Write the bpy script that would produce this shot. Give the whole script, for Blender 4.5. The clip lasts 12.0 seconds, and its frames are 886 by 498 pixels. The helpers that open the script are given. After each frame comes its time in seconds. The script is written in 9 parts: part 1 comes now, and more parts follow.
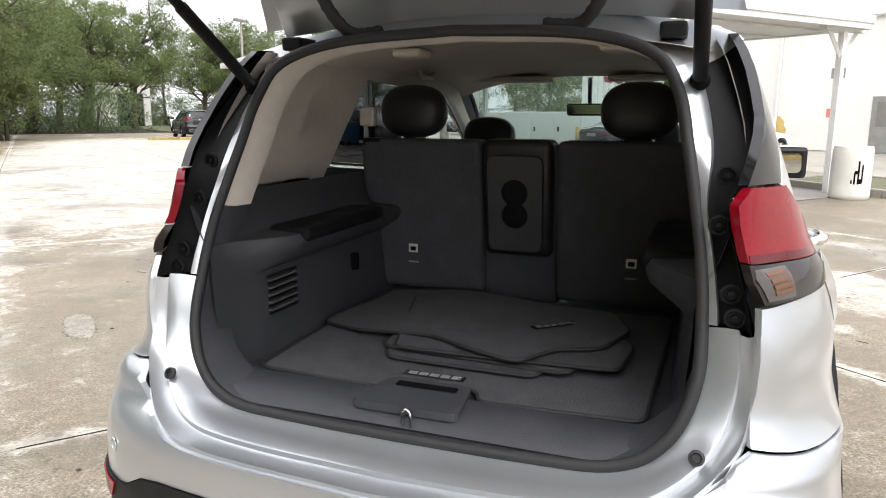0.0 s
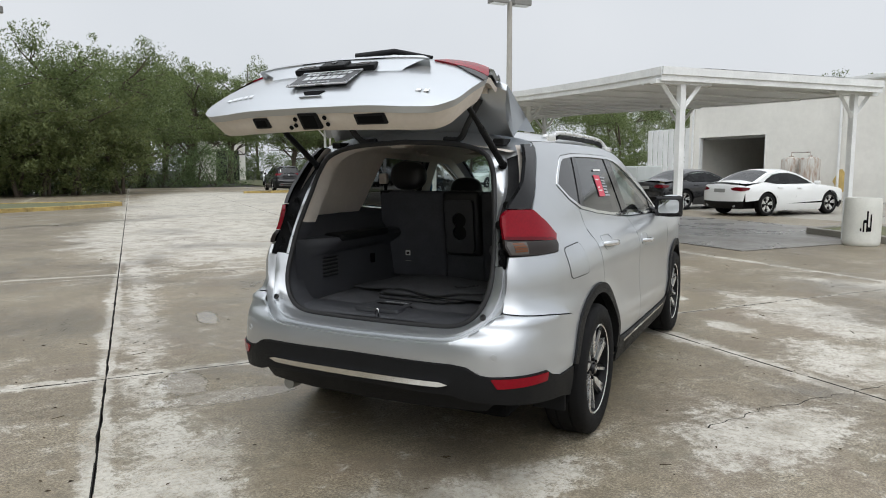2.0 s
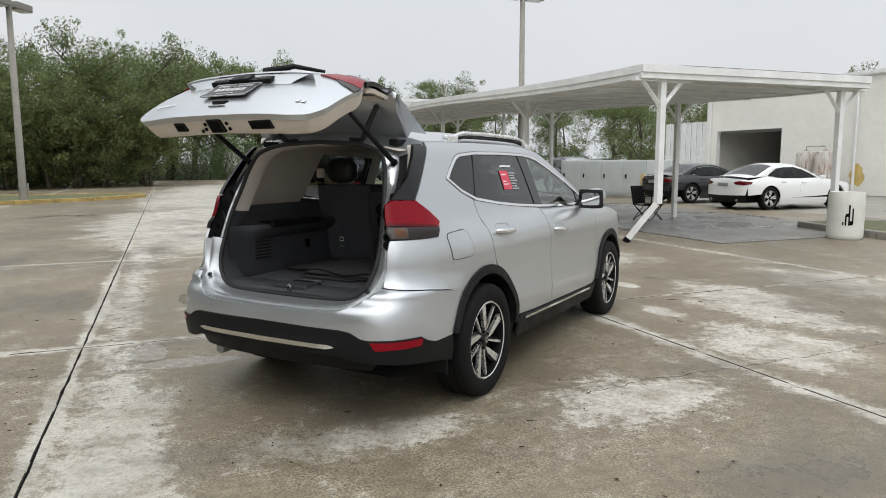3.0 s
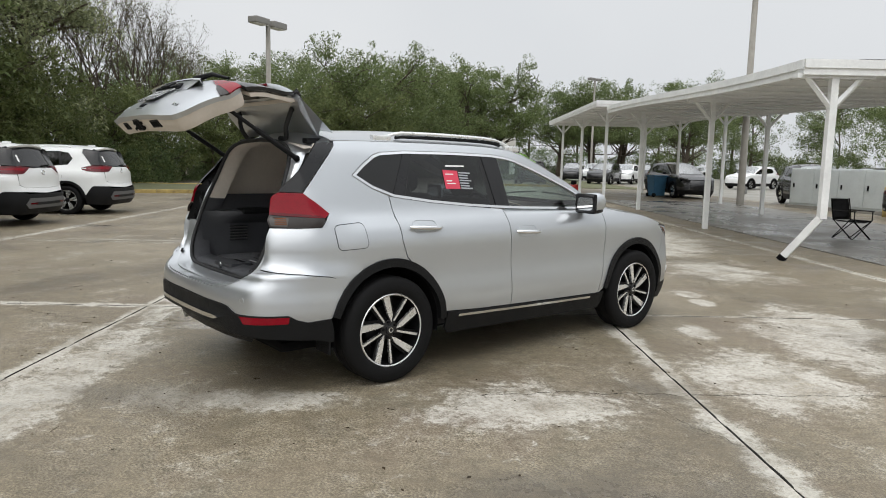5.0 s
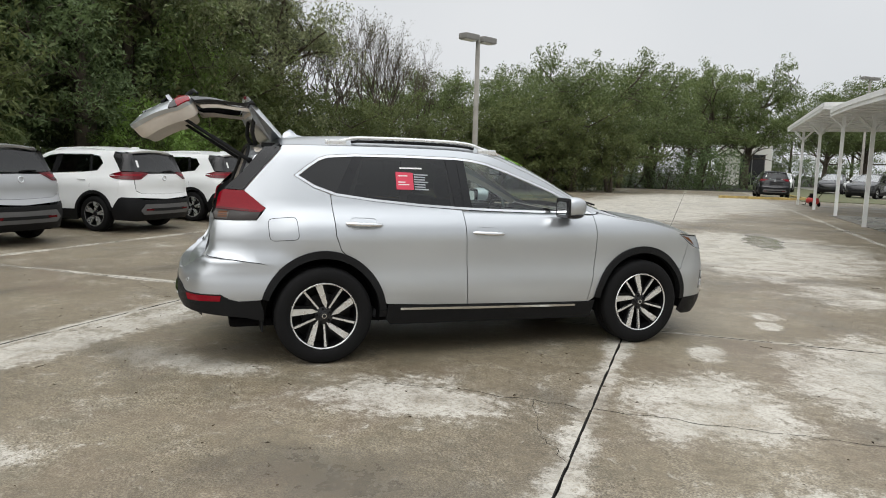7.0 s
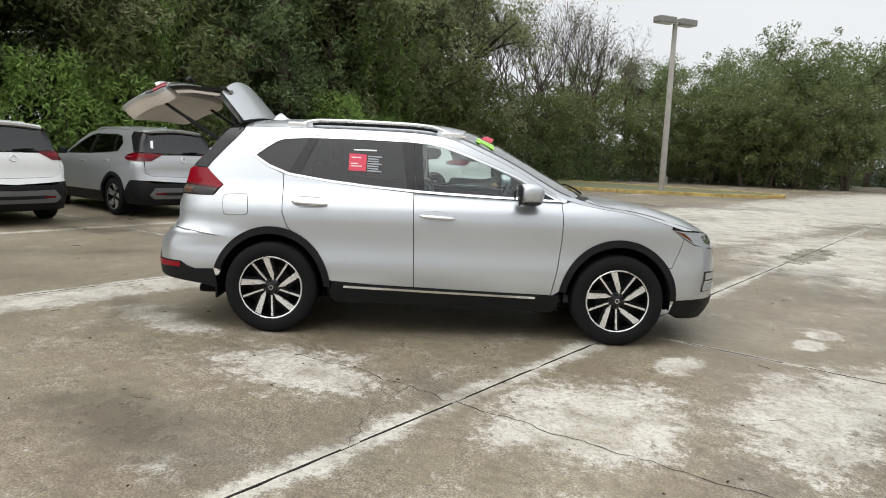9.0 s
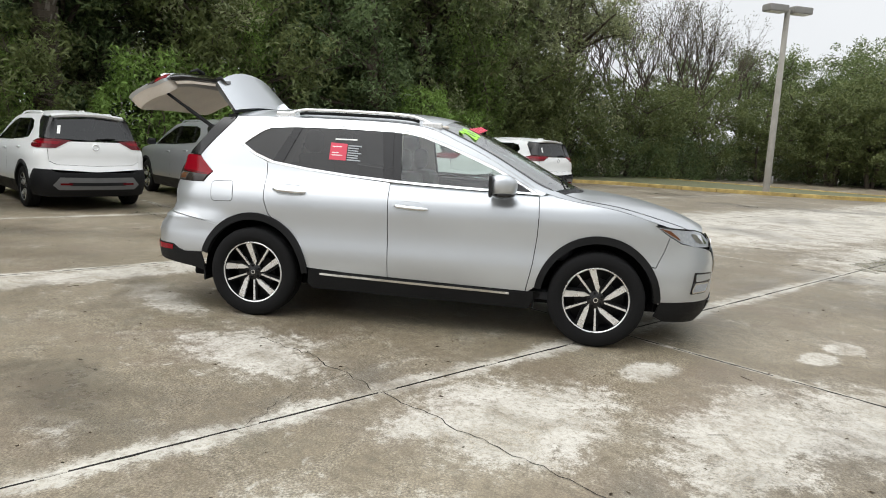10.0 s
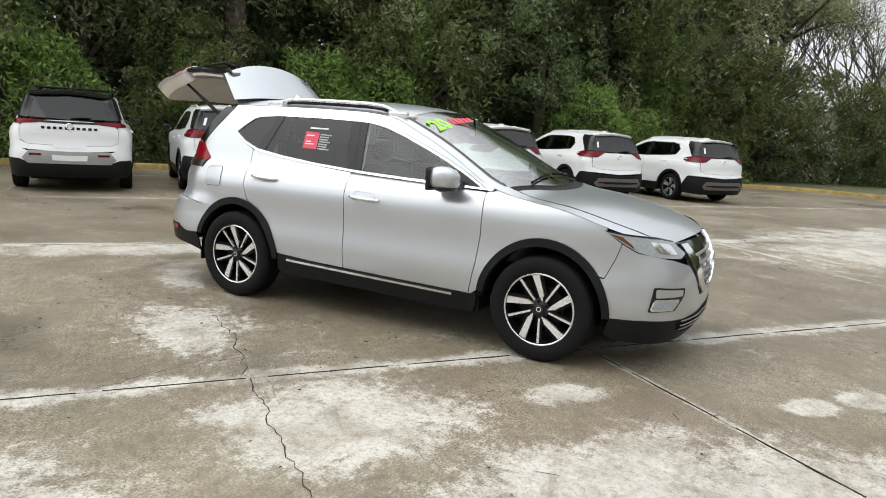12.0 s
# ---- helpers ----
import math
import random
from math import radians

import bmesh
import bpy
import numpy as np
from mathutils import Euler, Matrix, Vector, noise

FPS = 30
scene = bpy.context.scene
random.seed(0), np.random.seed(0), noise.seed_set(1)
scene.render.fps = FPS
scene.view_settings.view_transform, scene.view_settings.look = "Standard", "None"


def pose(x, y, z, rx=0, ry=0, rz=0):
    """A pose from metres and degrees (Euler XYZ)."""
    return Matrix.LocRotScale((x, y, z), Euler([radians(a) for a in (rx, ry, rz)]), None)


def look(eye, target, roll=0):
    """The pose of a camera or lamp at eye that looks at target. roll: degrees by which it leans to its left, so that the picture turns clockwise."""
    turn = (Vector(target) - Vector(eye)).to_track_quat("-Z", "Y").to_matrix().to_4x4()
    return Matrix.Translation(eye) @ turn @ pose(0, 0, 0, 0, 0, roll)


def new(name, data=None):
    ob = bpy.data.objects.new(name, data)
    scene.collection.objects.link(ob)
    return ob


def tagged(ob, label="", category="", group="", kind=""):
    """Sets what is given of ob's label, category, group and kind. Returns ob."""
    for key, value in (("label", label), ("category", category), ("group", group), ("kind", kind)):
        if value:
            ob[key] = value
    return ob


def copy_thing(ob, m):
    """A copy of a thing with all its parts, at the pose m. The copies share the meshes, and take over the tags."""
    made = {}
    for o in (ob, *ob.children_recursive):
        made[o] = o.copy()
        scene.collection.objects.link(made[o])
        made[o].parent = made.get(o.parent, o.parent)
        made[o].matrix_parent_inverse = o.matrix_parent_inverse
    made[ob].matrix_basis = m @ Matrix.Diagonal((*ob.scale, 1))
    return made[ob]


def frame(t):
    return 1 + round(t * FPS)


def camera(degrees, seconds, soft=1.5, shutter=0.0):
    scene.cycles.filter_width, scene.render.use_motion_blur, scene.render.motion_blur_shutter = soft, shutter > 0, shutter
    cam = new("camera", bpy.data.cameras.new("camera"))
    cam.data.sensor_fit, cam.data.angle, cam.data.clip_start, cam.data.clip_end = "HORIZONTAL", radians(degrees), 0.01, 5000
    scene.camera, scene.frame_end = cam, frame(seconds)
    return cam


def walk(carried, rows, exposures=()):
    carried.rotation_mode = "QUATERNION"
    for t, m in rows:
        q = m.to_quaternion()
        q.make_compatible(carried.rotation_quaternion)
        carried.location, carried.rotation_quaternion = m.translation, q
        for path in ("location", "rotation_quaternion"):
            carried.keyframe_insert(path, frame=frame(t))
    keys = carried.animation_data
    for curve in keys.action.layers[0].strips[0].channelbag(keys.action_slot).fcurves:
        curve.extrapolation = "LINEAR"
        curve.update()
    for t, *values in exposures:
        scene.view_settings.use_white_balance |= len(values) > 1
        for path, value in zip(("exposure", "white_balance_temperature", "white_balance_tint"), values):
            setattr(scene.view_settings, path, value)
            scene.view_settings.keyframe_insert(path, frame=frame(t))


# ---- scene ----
cam = camera(65.7, 12.0, soft=1.0)
PATH = [
    (0, (0.574, -2.101, 1.4), (-0.108, -0.26, 1.018), 0.1),
    (0.5, (0.936, -2.508, 1.429), (0.111, -0.715, 1.105), -0.8),
    (1, (1.25, -2.941, 1.463), (0.361, -1.17, 1.189), -1.0),
    (1.5, (1.602, -3.315, 1.468), (0.697, -1.548, 1.228), -0.6),
    (2, (1.849, -3.679, 1.456), (0.948, -1.909, 1.225), -0.2),
    (2.5, (2.216, -3.861, 1.467), (1.297, -2.101, 1.228), -0.0),
    (3, (2.769, -3.834, 1.475), (1.794, -2.105, 1.224), -0.1),
    (3.2, (2.962, -3.756, 1.459), (1.952, -2.049, 1.198), -0.0),
    (4.8, (4.385, -2.729, 1.493), (2.916, -1.396, 1.236), 1.2),
    (5, (4.567, -2.593, 1.473), (3.041, -1.325, 1.222), 1.3),
    (5.5, (5.0, -2.227, 1.485), (3.351, -1.121, 1.247), 1.3),
    (6, (5.325, -1.77, 1.492), (3.581, -0.82, 1.261), 1.3),
    (6.5, (5.659, -1.303, 1.494), (3.84, -0.505, 1.261), 1.4),
    (7, (5.859, -0.793, 1.468), (3.981, -0.147, 1.229), 1.5),
    (8.8, (6.171, 1.133, 1.452), (4.191, 1.2, 1.174), 2.3),
    (9, (6.174, 1.328, 1.471), (4.195, 1.329, 1.186), 2.3),
    (9.5, (6.089, 1.846, 1.467), (4.118, 1.684, 1.17), 2.5),
    (10, (6.026, 2.374, 1.467), (4.076, 2.055, 1.158), 2.8),
    (10.5, (5.867, 2.85, 1.456), (3.95, 2.378, 1.138), 3.1),
    (11, (5.671, 3.308, 1.473), (3.799, 2.685, 1.146), 3.3),
    (11.5, (5.467, 3.755, 1.499), (3.649, 2.991, 1.164), 3.4),
    (12, (5.191, 4.137, 1.506), (3.436, 3.242, 1.161), 3.6),
]
walk(cam, [(t, look(eye, target, roll)) for t, eye, target, roll in PATH], exposures=[
    (0.0, 0.95, 6550, 14), (0.25, 0.65, 6300, 11), (0.5, 0.28, 6120, 11), (0.8, 0.06, 6120, 10), (1.5, 0.0, 6200, 10),
    (2.5, 0.0, 6420, 10), (5.5, 0.0, 6500, 10), (7.0, 0.0, 6500, 10), (9.5, 0.22, 6500, 10), (10.5, 0.24, 6480, 10), (12.0, 0.25, 6460, 10)])

# ------------------------------------------------------------------ world, light
SUN_DIR = (0.35, -0.55, 0.76)
world = bpy.data.worlds.new("sky")
scene.world = world
world.use_nodes = True
wn, wl = world.node_tree.nodes, world.node_tree.links
wn.clear()
w_out = wn.new("ShaderNodeOutputWorld")
w_bg = wn.new("ShaderNodeBackground")
w_sky = wn.new("ShaderNodeTexSky")
w_sky.sky_type = "NISHITA"
w_sky.sun_disc = False
w_sky.sun_elevation = math.asin(SUN_DIR[2])
w_sky.sun_rotation = math.atan2(SUN_DIR[0], SUN_DIR[1])
w_sky.dust_density = 6.0
w_sky.air_density = 1.0
w_hsv = wn.new("ShaderNodeHueSaturation")
w_hsv.inputs["Saturation"].default_value = 0.15
w_mix = wn.new("ShaderNodeMix")
w_mix.data_type = "RGBA"
w_mix.inputs["Factor"].default_value = 0.86
w_tc = wn.new("ShaderNodeTexCoord")
w_noise = wn.new("ShaderNodeTexNoise")
w_noise.inputs["Scale"].default_value = 1.6
w_noise.inputs["Detail"].default_value = 4.0
w_ramp = wn.new("ShaderNodeValToRGB")
w_ramp.color_ramp.elements[0].position = 0.3
w_ramp.color_ramp.elements[0].color = (6.1, 6.35, 6.6, 1)
w_ramp.color_ramp.elements[1].position = 0.75
w_ramp.color_ramp.elements[1].color = (7.2, 7.35, 7.5, 1)
wl.new(w_tc.outputs["Generated"], w_noise.inputs["Vector"])
# an overcast dome is brightest overhead
w_sep = wn.new("ShaderNodeSeparateXYZ")
w_lift = wn.new("ShaderNodeMapRange")
w_lift.interpolation_type = "SMOOTHSTEP"
w_lift.inputs["From Min"].default_value = 0.42
w_lift.inputs["From Max"].default_value = 0.95
w_lift.inputs["To Min"].default_value = 1.0
w_lift.inputs["To Max"].default_value = 2.3
wl.new(w_tc.outputs["Generated"], w_sep.inputs[0])
wl.new(w_sep.outputs["Z"], w_lift.inputs["Value"])
w_dome = wn.new("ShaderNodeVectorMath")
w_dome.operation = "SCALE"
wl.new(w_lift.outputs["Result"], w_dome.inputs["Scale"])
wl.new(w_noise.outputs["Fac"], w_ramp.inputs["Fac"])
wl.new(w_sky.outputs["Color"], w_hsv.inputs["Color"])
wl.new(w_hsv.outputs["Color"], w_mix.inputs["A"])
wl.new(w_ramp.outputs["Color"], w_mix.inputs["B"])
wl.new(w_mix.outputs["Result"], w_dome.inputs[0])
wl.new(w_dome.outputs["Vector"], w_bg.inputs["Color"])
w_bg.inputs["Strength"].default_value = 0.12
wl.new(w_bg.outputs["Background"], w_out.inputs["Surface"])

sun_data = bpy.data.lights.new("sun", "SUN")
sun_data.energy = 1.0
sun_data.angle = radians(85)
sun_data.color = (1.0, 0.985, 0.96)
sun = new("sun", sun_data)
sun.matrix_world = look((0, 0, 40), (-SUN_DIR[0], -SUN_DIR[1], 40 - SUN_DIR[2]))


# ------------------------------------------------------------------ materials
def nodes_of(name):
    m = bpy.data.materials.new(name)
    m.use_nodes = True
    nt = m.node_tree
    return m, nt.nodes, nt.links, nt.nodes["Principled BSDF"]


def link_ramp(n, l, src, stops):
    r = n.new("ShaderNodeValToRGB")
    e = r.color_ramp.elements
    e[0].position, e[0].color = stops[0][0], (*stops[0][1], 1)
    e[1].position, e[1].color = stops[-1][0], (*stops[-1][1], 1)
    for p, c in stops[1:-1]:
        x = e.new(p)
        x.color = (*c, 1)
    l.new(src, r.inputs["Fac"])
    return r.outputs["Color"]


def math_node(n, l, op, a, b=None, clamp=False):
    m = n.new("ShaderNodeMath")
    m.operation = op
    m.use_clamp = clamp
    for i, v in enumerate((a, b)):
        if v is None:
            continue
        if isinstance(v, (int, float)):
            m.inputs[i].default_value = v
        else:
            l.new(v, m.inputs[i])
    return m.outputs[0]


def noise_node(n, l, vec, scale, detail=4.0, rough=0.55, dist=0.0):
    t = n.new("ShaderNodeTexNoise")
    t.inputs["Scale"].default_value = scale
    t.inputs["Detail"].default_value = detail
    t.inputs["Roughness"].default_value = rough
    t.inputs["Distortion"].default_value = dist
    if vec is not None:
        l.new(vec, t.inputs["Vector"])
    return t.outputs["Fac"]


def mix_col(n, l, fac, a, b):
    m = n.new("ShaderNodeMix")
    m.data_type = "RGBA"
    for key, v in (("Factor", fac), ("A", a), ("B", b)):
        if isinstance(v, (int, float)):
            m.inputs[key].default_value = v
        elif isinstance(v, tuple):
            m.inputs[key].default_value = (*v, 1)
        else:
            l.new(v, m.inputs[key])
    return m.outputs["Result"]


def bump_node(n, l, height, strength, dist, bsdf):
    b = n.new("ShaderNodeBump")
    b.inputs["Strength"].default_value = strength
    b.inputs["Distance"].default_value = dist
    l.new(height, b.inputs["Height"])
    l.new(b.outputs["Normal"], bsdf.inputs["Normal"])


def surface(name, color, rough=0.5, metal=0.0, vary=0.12, scale=6.0, bump=0.0, bump_scale=60.0, rough_vary=0.08, coat=0.0, spec=0.5):
    """A plain painted, moulded or cast surface with two scales of unevenness."""
    m, n, l, p = nodes_of(name)
    pos = n.new("ShaderNodeTexCoord").outputs["Object"]
    a = noise_node(n, l, pos, scale)
    b = noise_node(n, l, pos, scale * 9, 3.0)
    both = math_node(n, l, "ADD", math_node(n, l, "MULTIPLY", a, 0.65), math_node(n, l, "MULTIPLY", b, 0.35))
    lo = tuple(c * (1 - vary) for c in color)
    hi = tuple(min(1.0, c * (1 + vary)) for c in color)
    l.new(link_ramp(n, l, both, [(0.3, lo), (0.7, hi)]), p.inputs["Base Color"])
    r = link_ramp(n, l, a, [(0.3, (max(0.02, rough - rough_vary),) * 3), (0.7, (min(1, rough + rough_vary),) * 3)])
    l.new(r, p.inputs["Roughness"])
    p.inputs["Metallic"].default_value = metal
    p.inputs["Coat Weight"].default_value = coat
    p.inputs["Coat Roughness"].default_value = 0.04
    p.inputs["Specular IOR Level"].default_value = spec
    if bump:
        bump_node(n, l, noise_node(n, l, pos, bump_scale, 3.0), bump, 0.004, p)
    return m


def car_paint(name, color, metal, rough):
    m, n, l, p = nodes_of(name)
    pos = n.new("ShaderNodeTexCoord").outputs["Object"]
    dirt = noise_node(n, l, pos, 2.2, 3.0, 0.45)
    l.new(link_ramp(n, l, dirt, [(0.0, color), (1.0, tuple(x * 0.92 for x in color))]), p.inputs["Base Color"])
    p.inputs["Metallic"].default_value = metal
    l.new(link_ramp(n, l, dirt, [(0.0, (rough,) * 3), (1.0, (rough + 0.07,) * 3)]), p.inputs["Roughness"])
    p.inputs["Coat Weight"].default_value = 0.55
    p.inputs["Coat Roughness"].default_value = 0.06
    return m


def glass(name, tint, gloss=0.05, least=0.075):
    """A thin tinted pane: light passes tinted, and a clear gloss lies over it."""
    m = bpy.data.materials.new(name)
    m.use_nodes = True
    n, l = m.node_tree.nodes, m.node_tree.links
    n.clear()
    o = n.new("ShaderNodeOutputMaterial")
    t = n.new("ShaderNodeBsdfTransparent")
    t.inputs["Color"].default_value = (*tint, 1)
    g = n.new("ShaderNodeBsdfGlossy")
    g.inputs["Roughness"].default_value = gloss
    f = n.new("ShaderNodeLayerWeight")
    f.inputs["Blend"].default_value = 0.5
    k = math_node(n, l, "POWER", f.outputs["Facing"], 4.0)
    k = math_node(n, l, "ADD", math_node(n, l, "MULTIPLY", k, 0.95 - least), least, True)
    x = n.new("ShaderNodeMixShader")
    l.new(k, x.inputs[0])
    l.new(t.outputs[0], x.inputs[1])
    l.new(g.outputs[0], x.inputs[2])
    l.new(x.outputs[0], o.inputs["Surface"])
    return m


def lamp_lens(name, color, rough=0.08, cells=90.0):
    """Moulded lens plastic with fine ribs under a clear coat."""
    m, n, l, p = nodes_of(name)
    pos = n.new("ShaderNodeTexCoord").outputs["Object"]
    v = n.new("ShaderNodeTexVoronoi")
    v.inputs["Scale"].default_value = cells
    l.new(pos, v.inputs["Vector"])
    c = link_ramp(n, l, v.outputs["Distance"], [(0.0, tuple(min(1, x * 1.1) for x in color)), (0.8, tuple(x * 0.9 for x in color))])
    l.new(c, p.inputs["Base Color"])
    p.inputs["Roughness"].default_value = rough
    p.inputs["Specular IOR Level"].default_value = 0.2
    p.inputs["Coat Weight"].default_value = 0.12
    p.inputs["Coat Roughness"].default_value = 0.05
    return m


# the yard lies turned to the car: U runs along its joints towards the wood, V across them
UX, UY = -0.7800, 0.6258
LOT_TURN = math.degrees(math.atan2(UY, UX))


def lot(u, v, z=0.0):
    return Vector((UX * u + UY * v, UY * u - UX * v, z))


def lot_pose(u, v, z=0.0, turn=0.0):
    p = lot(u, v, z)
    return pose(p.x, p.y, p.z, 0, 0, LOT_TURN + turn)


JOINT_V, STEP_V = -1.95, 4.5
JOINT_U, STEP_U = 1.5, 5.05


def concrete_material():
    """Old broom-finished concrete, damp, with white lime along its joints and worn pale patches."""
    m, n, l, p = nodes_of("yard_concrete")
    pos = n.new("ShaderNodeNewGeometry").outputs["Position"]
    mp = n.new("ShaderNodeMapping")
    mp.inputs["Rotation"].default_value = (0, 0, -radians(LOT_TURN))
    l.new(pos, mp.inputs["Vector"])
    sep = n.new("ShaderNodeSeparateXYZ")
    l.new(mp.outputs["Vector"], sep.inputs[0])
    u = sep.outputs["X"]
    v = math_node(n, l, "MULTIPLY", sep.outputs["Y"], -1.0)

    def near_joint(c, start, step):
        w = math_node(n, l, "DIVIDE", math_node(n, l, "SUBTRACT", c, start - 0.5 * step), step)
        f = math_node(n, l, "ABSOLUTE", math_node(n, l, "SUBTRACT", math_node(n, l, "FRACT", w), 0.5))
        return math_node(n, l, "MULTIPLY", f, step)

    du = near_joint(u, JOINT_U, STEP_U)
    dv = near_joint(v, JOINT_V, STEP_V)
    big = noise_node(n, l, pos, 0.35, 5.0, 0.6)
    mid = noise_node(n, l, pos, 1.7, 10.0, 0.73, 0.5)
    fine = noise_node(n, l, pos, 14.0, 6.0, 0.7)
    grain = noise_node(n, l, pos, 160.0, 3.0, 0.7)
    comb = n.new("ShaderNodeCombineXYZ")
    l.new(math_node(n, l, "MULTIPLY", u, 34.0), comb.inputs[0])
    l.new(math_node(n, l, "MULTIPLY", v, 5.0), comb.inputs[1])
    broom = noise_node(n, l, comb.outputs[0], 1.0, 4.0, 0.65)
    base = link_ramp(n, l, big, [(0.3, (0.128, 0.104, 0.070)), (0.52, (0.200, 0.167, 0.115)), (0.75, (0.275, 0.235, 0.170))])
    spots = link_ramp(n, l, fine, [(0.33, (0.60, 0.60, 0.60)), (0.52, (1, 1, 1)), (0.75, (1.2, 1.2, 1.2))])
    mul = n.new("ShaderNodeMix")
    mul.data_type, mul.blend_type = "RGBA", "MULTIPLY"
    mul.inputs["Factor"].default_value = 0.8
    l.new(base, mul.inputs["A"])
    l.new(spots, mul.inputs["B"])
    # bare aggregate where the skin has worn off, smooth cement elsewhere
    peb = noise_node(n, l, pos, 75.0, 4.0, 0.75)
    speck = link_ramp(n, l, peb, [(0.36, (0.30, 0.29, 0.27)), (0.5, (1, 1, 1)), (0.62, (1.95, 1.95, 1.9))])
    mul2 = n.new("ShaderNodeMix")
    mul2.data_type, mul2.blend_type = "RGBA", "MULTIPLY"
    l.new(link_ramp(n, l, mid, [(0.40, (0.30,) * 3), (0.60, (0.95,) * 3)]), mul2.inputs["Factor"])
    l.new(mul.outputs["Result"], mul2.inputs["A"])
    l.new(speck, mul2.inputs["B"])
    base = mul2.outputs["Result"]
    mul3 = n.new("ShaderNodeMix")
    mul3.data_type, mul3.blend_type = "RGBA", "MULTIPLY"
    mul3.inputs["Factor"].default_value = 0.28
    l.new(base, mul3.inputs["A"])
    l.new(link_ramp(n, l, broom, [(0.35, (0.66,) * 3), (0.5, (1.0,) * 3), (0.68, (1.25,) * 3)]), mul3.inputs["B"])
    base = mul3.outputs["Result"]
    # lime along the joints that cross the yard, broken up
    width = math_node(n, l, "ADD", math_node(n, l, "MULTIPLY", big, 0.46), -0.11)
    lime_v = math_node(n, l, "SUBTRACT", 1.0, math_node(n, l, "DIVIDE", dv, width), True)
    lime_u = math_node(n, l, "SUBTRACT", 1.0, math_node(n, l, "DIVIDE", du, math_node(n, l, "MULTIPLY", width, 0.42)), True)
    lime = math_node(n, l, "MAXIMUM", lime_v, lime_u)

    def patch_field(spots_, edge):
        got = None
        for cx, cy, ru, rv, amount in spots_:
            a = math_node(n, l, "DIVIDE", math_node(n, l, "SUBTRACT", u, cx), ru)
            b = math_node(n, l, "DIVIDE", math_node(n, l, "SUBTRACT", v, cy), rv)
            d = math_node(n, l, "SQRT", math_node(n, l, "ADD", math_node(n, l, "MULTIPLY", a, a), math_node(n, l, "MULTIPLY", b, b)))
            k = math_node(n, l, "MULTIPLY", math_node(n, l, "SUBTRACT", edge, d, True), amount)
            got = k if got is None else math_node(n, l, "MAXIMUM", got, k)
        return got

    lime = math_node(n, l, "MAXIMUM", lime, patch_field(PALE, 1.25))
    # ragged, flaking edges
    rag = math_node(n, l, "ADD", math_node(n, l, "ADD", math_node(n, l, "MULTIPLY", mid, 2.5), math_node(n, l, "MULTIPLY", fine, 1.3)), math_node(n, l, "ADD", math_node(n, l, "MULTIPLY", peb, 0.8), math_node(n, l, "MULTIPLY", broom, 0.3)))
    lime = math_node(n, l, "ADD", lime, math_node(n, l, "SUBTRACT", rag, 2.72))
    soft_lime = math_node(n, l, "MULTIPLY", math_node(n, l, "ADD", lime, 0.30), 1.1, True)
    lime = math_node(n, l, "MULTIPLY", lime, 3.6, True)
    lime = math_node(n, l, "SUBTRACT", lime, 0.10, True)
    strew = math_node(n, l, "SUBTRACT", math_node(n, l, "ADD", noise_node(n, l, pos, 5.5, 9.0, 0.74, 0.8), math_node(n, l, "MULTIPLY", big, 0.35)), 0.795, True)
    lime = math_node(n, l, "MAXIMUM", lime, math_node(n, l, "MULTIPLY", strew, 14.0, True))
    flake = noise_node(n, l, pos, 30.0, 6.0, 0.78, 0.5)
    worn = link_ramp(n, l, flake, [(0.38, (0.14,) * 3), (0.46, (0.66,) * 3), (0.56, (1.0,) * 3)])
    patch = link_ramp(n, l, noise_node(n, l, pos, 2.6, 7.0, 0.72, 0.6), [(0.36, (0.22,) * 3), (0.52, (0.8,) * 3), (0.6, (1.0,) * 3)])
    lime = math_node(n, l, "MULTIPLY", math_node(n, l, "MULTIPLY", lime, worn), patch)
    rust = noise_node(n, l, pos, 0.9, 5.0, 0.6, 0.8)
    base = mix_col(n, l, math_node(n, l, "MULTIPLY", math_node(n, l, "SUBTRACT", rust, 0.5, True), 2.4, True), base, (0.165, 0.125, 0.092))
    moss = noise_node(n, l, pos, 2.3, 4.0, 0.6, 0.3)
    base = mix_col(n, l, math_node(n, l, "MULTIPLY", math_node(n, l, "SUBTRACT", moss, 0.55, True), 2.0, True), base, (0.115, 0.112, 0.082))
    haze = math_node(n, l, "MULTIPLY", soft_lime, patch)
    col = mix_col(n, l, math_node(n, l, "MULTIPLY", haze, 0.48), base, (0.46, 0.43, 0.36))
    col = mix_col(n, l, math_node(n, l, "MULTIPLY", lime, 0.85), col, (0.60, 0.58, 0.52))
    # dark oil, damp and standing water
    damp = noise_node(n, l, pos, 0.55, 7.0, 0.64, 0.5)
    dmask = math_node(n, l, "MULTIPLY", math_node(n, l, "SUBTRACT", damp, 0.51, True), 5.0, True)
    wet = math_node(n, l, "ADD", patch_field(WET, 1.3), math_node(n, l, "MULTIPLY", math_node(n, l, "SUBTRACT", mid, 0.5), 1.4))
    wet = math_node(n, l, "MULTIPLY", math_node(n, l, "SUBTRACT", wet, 0.42, True), 7.0, True)
    col = mix_col(n, l, math_node(n, l, "MULTIPLY", dmask, 0.62), col, (0.072, 0.062, 0.049))
    l.new(col, p.inputs["Base Color"])
    rr = math_node(n, l, "SUBTRACT", math_node(n, l, "ADD", 0.50, math_node(n, l, "MULTIPLY", lime, 0.3)), math_node(n, l, "MULTIPLY", dmask, 0.27))
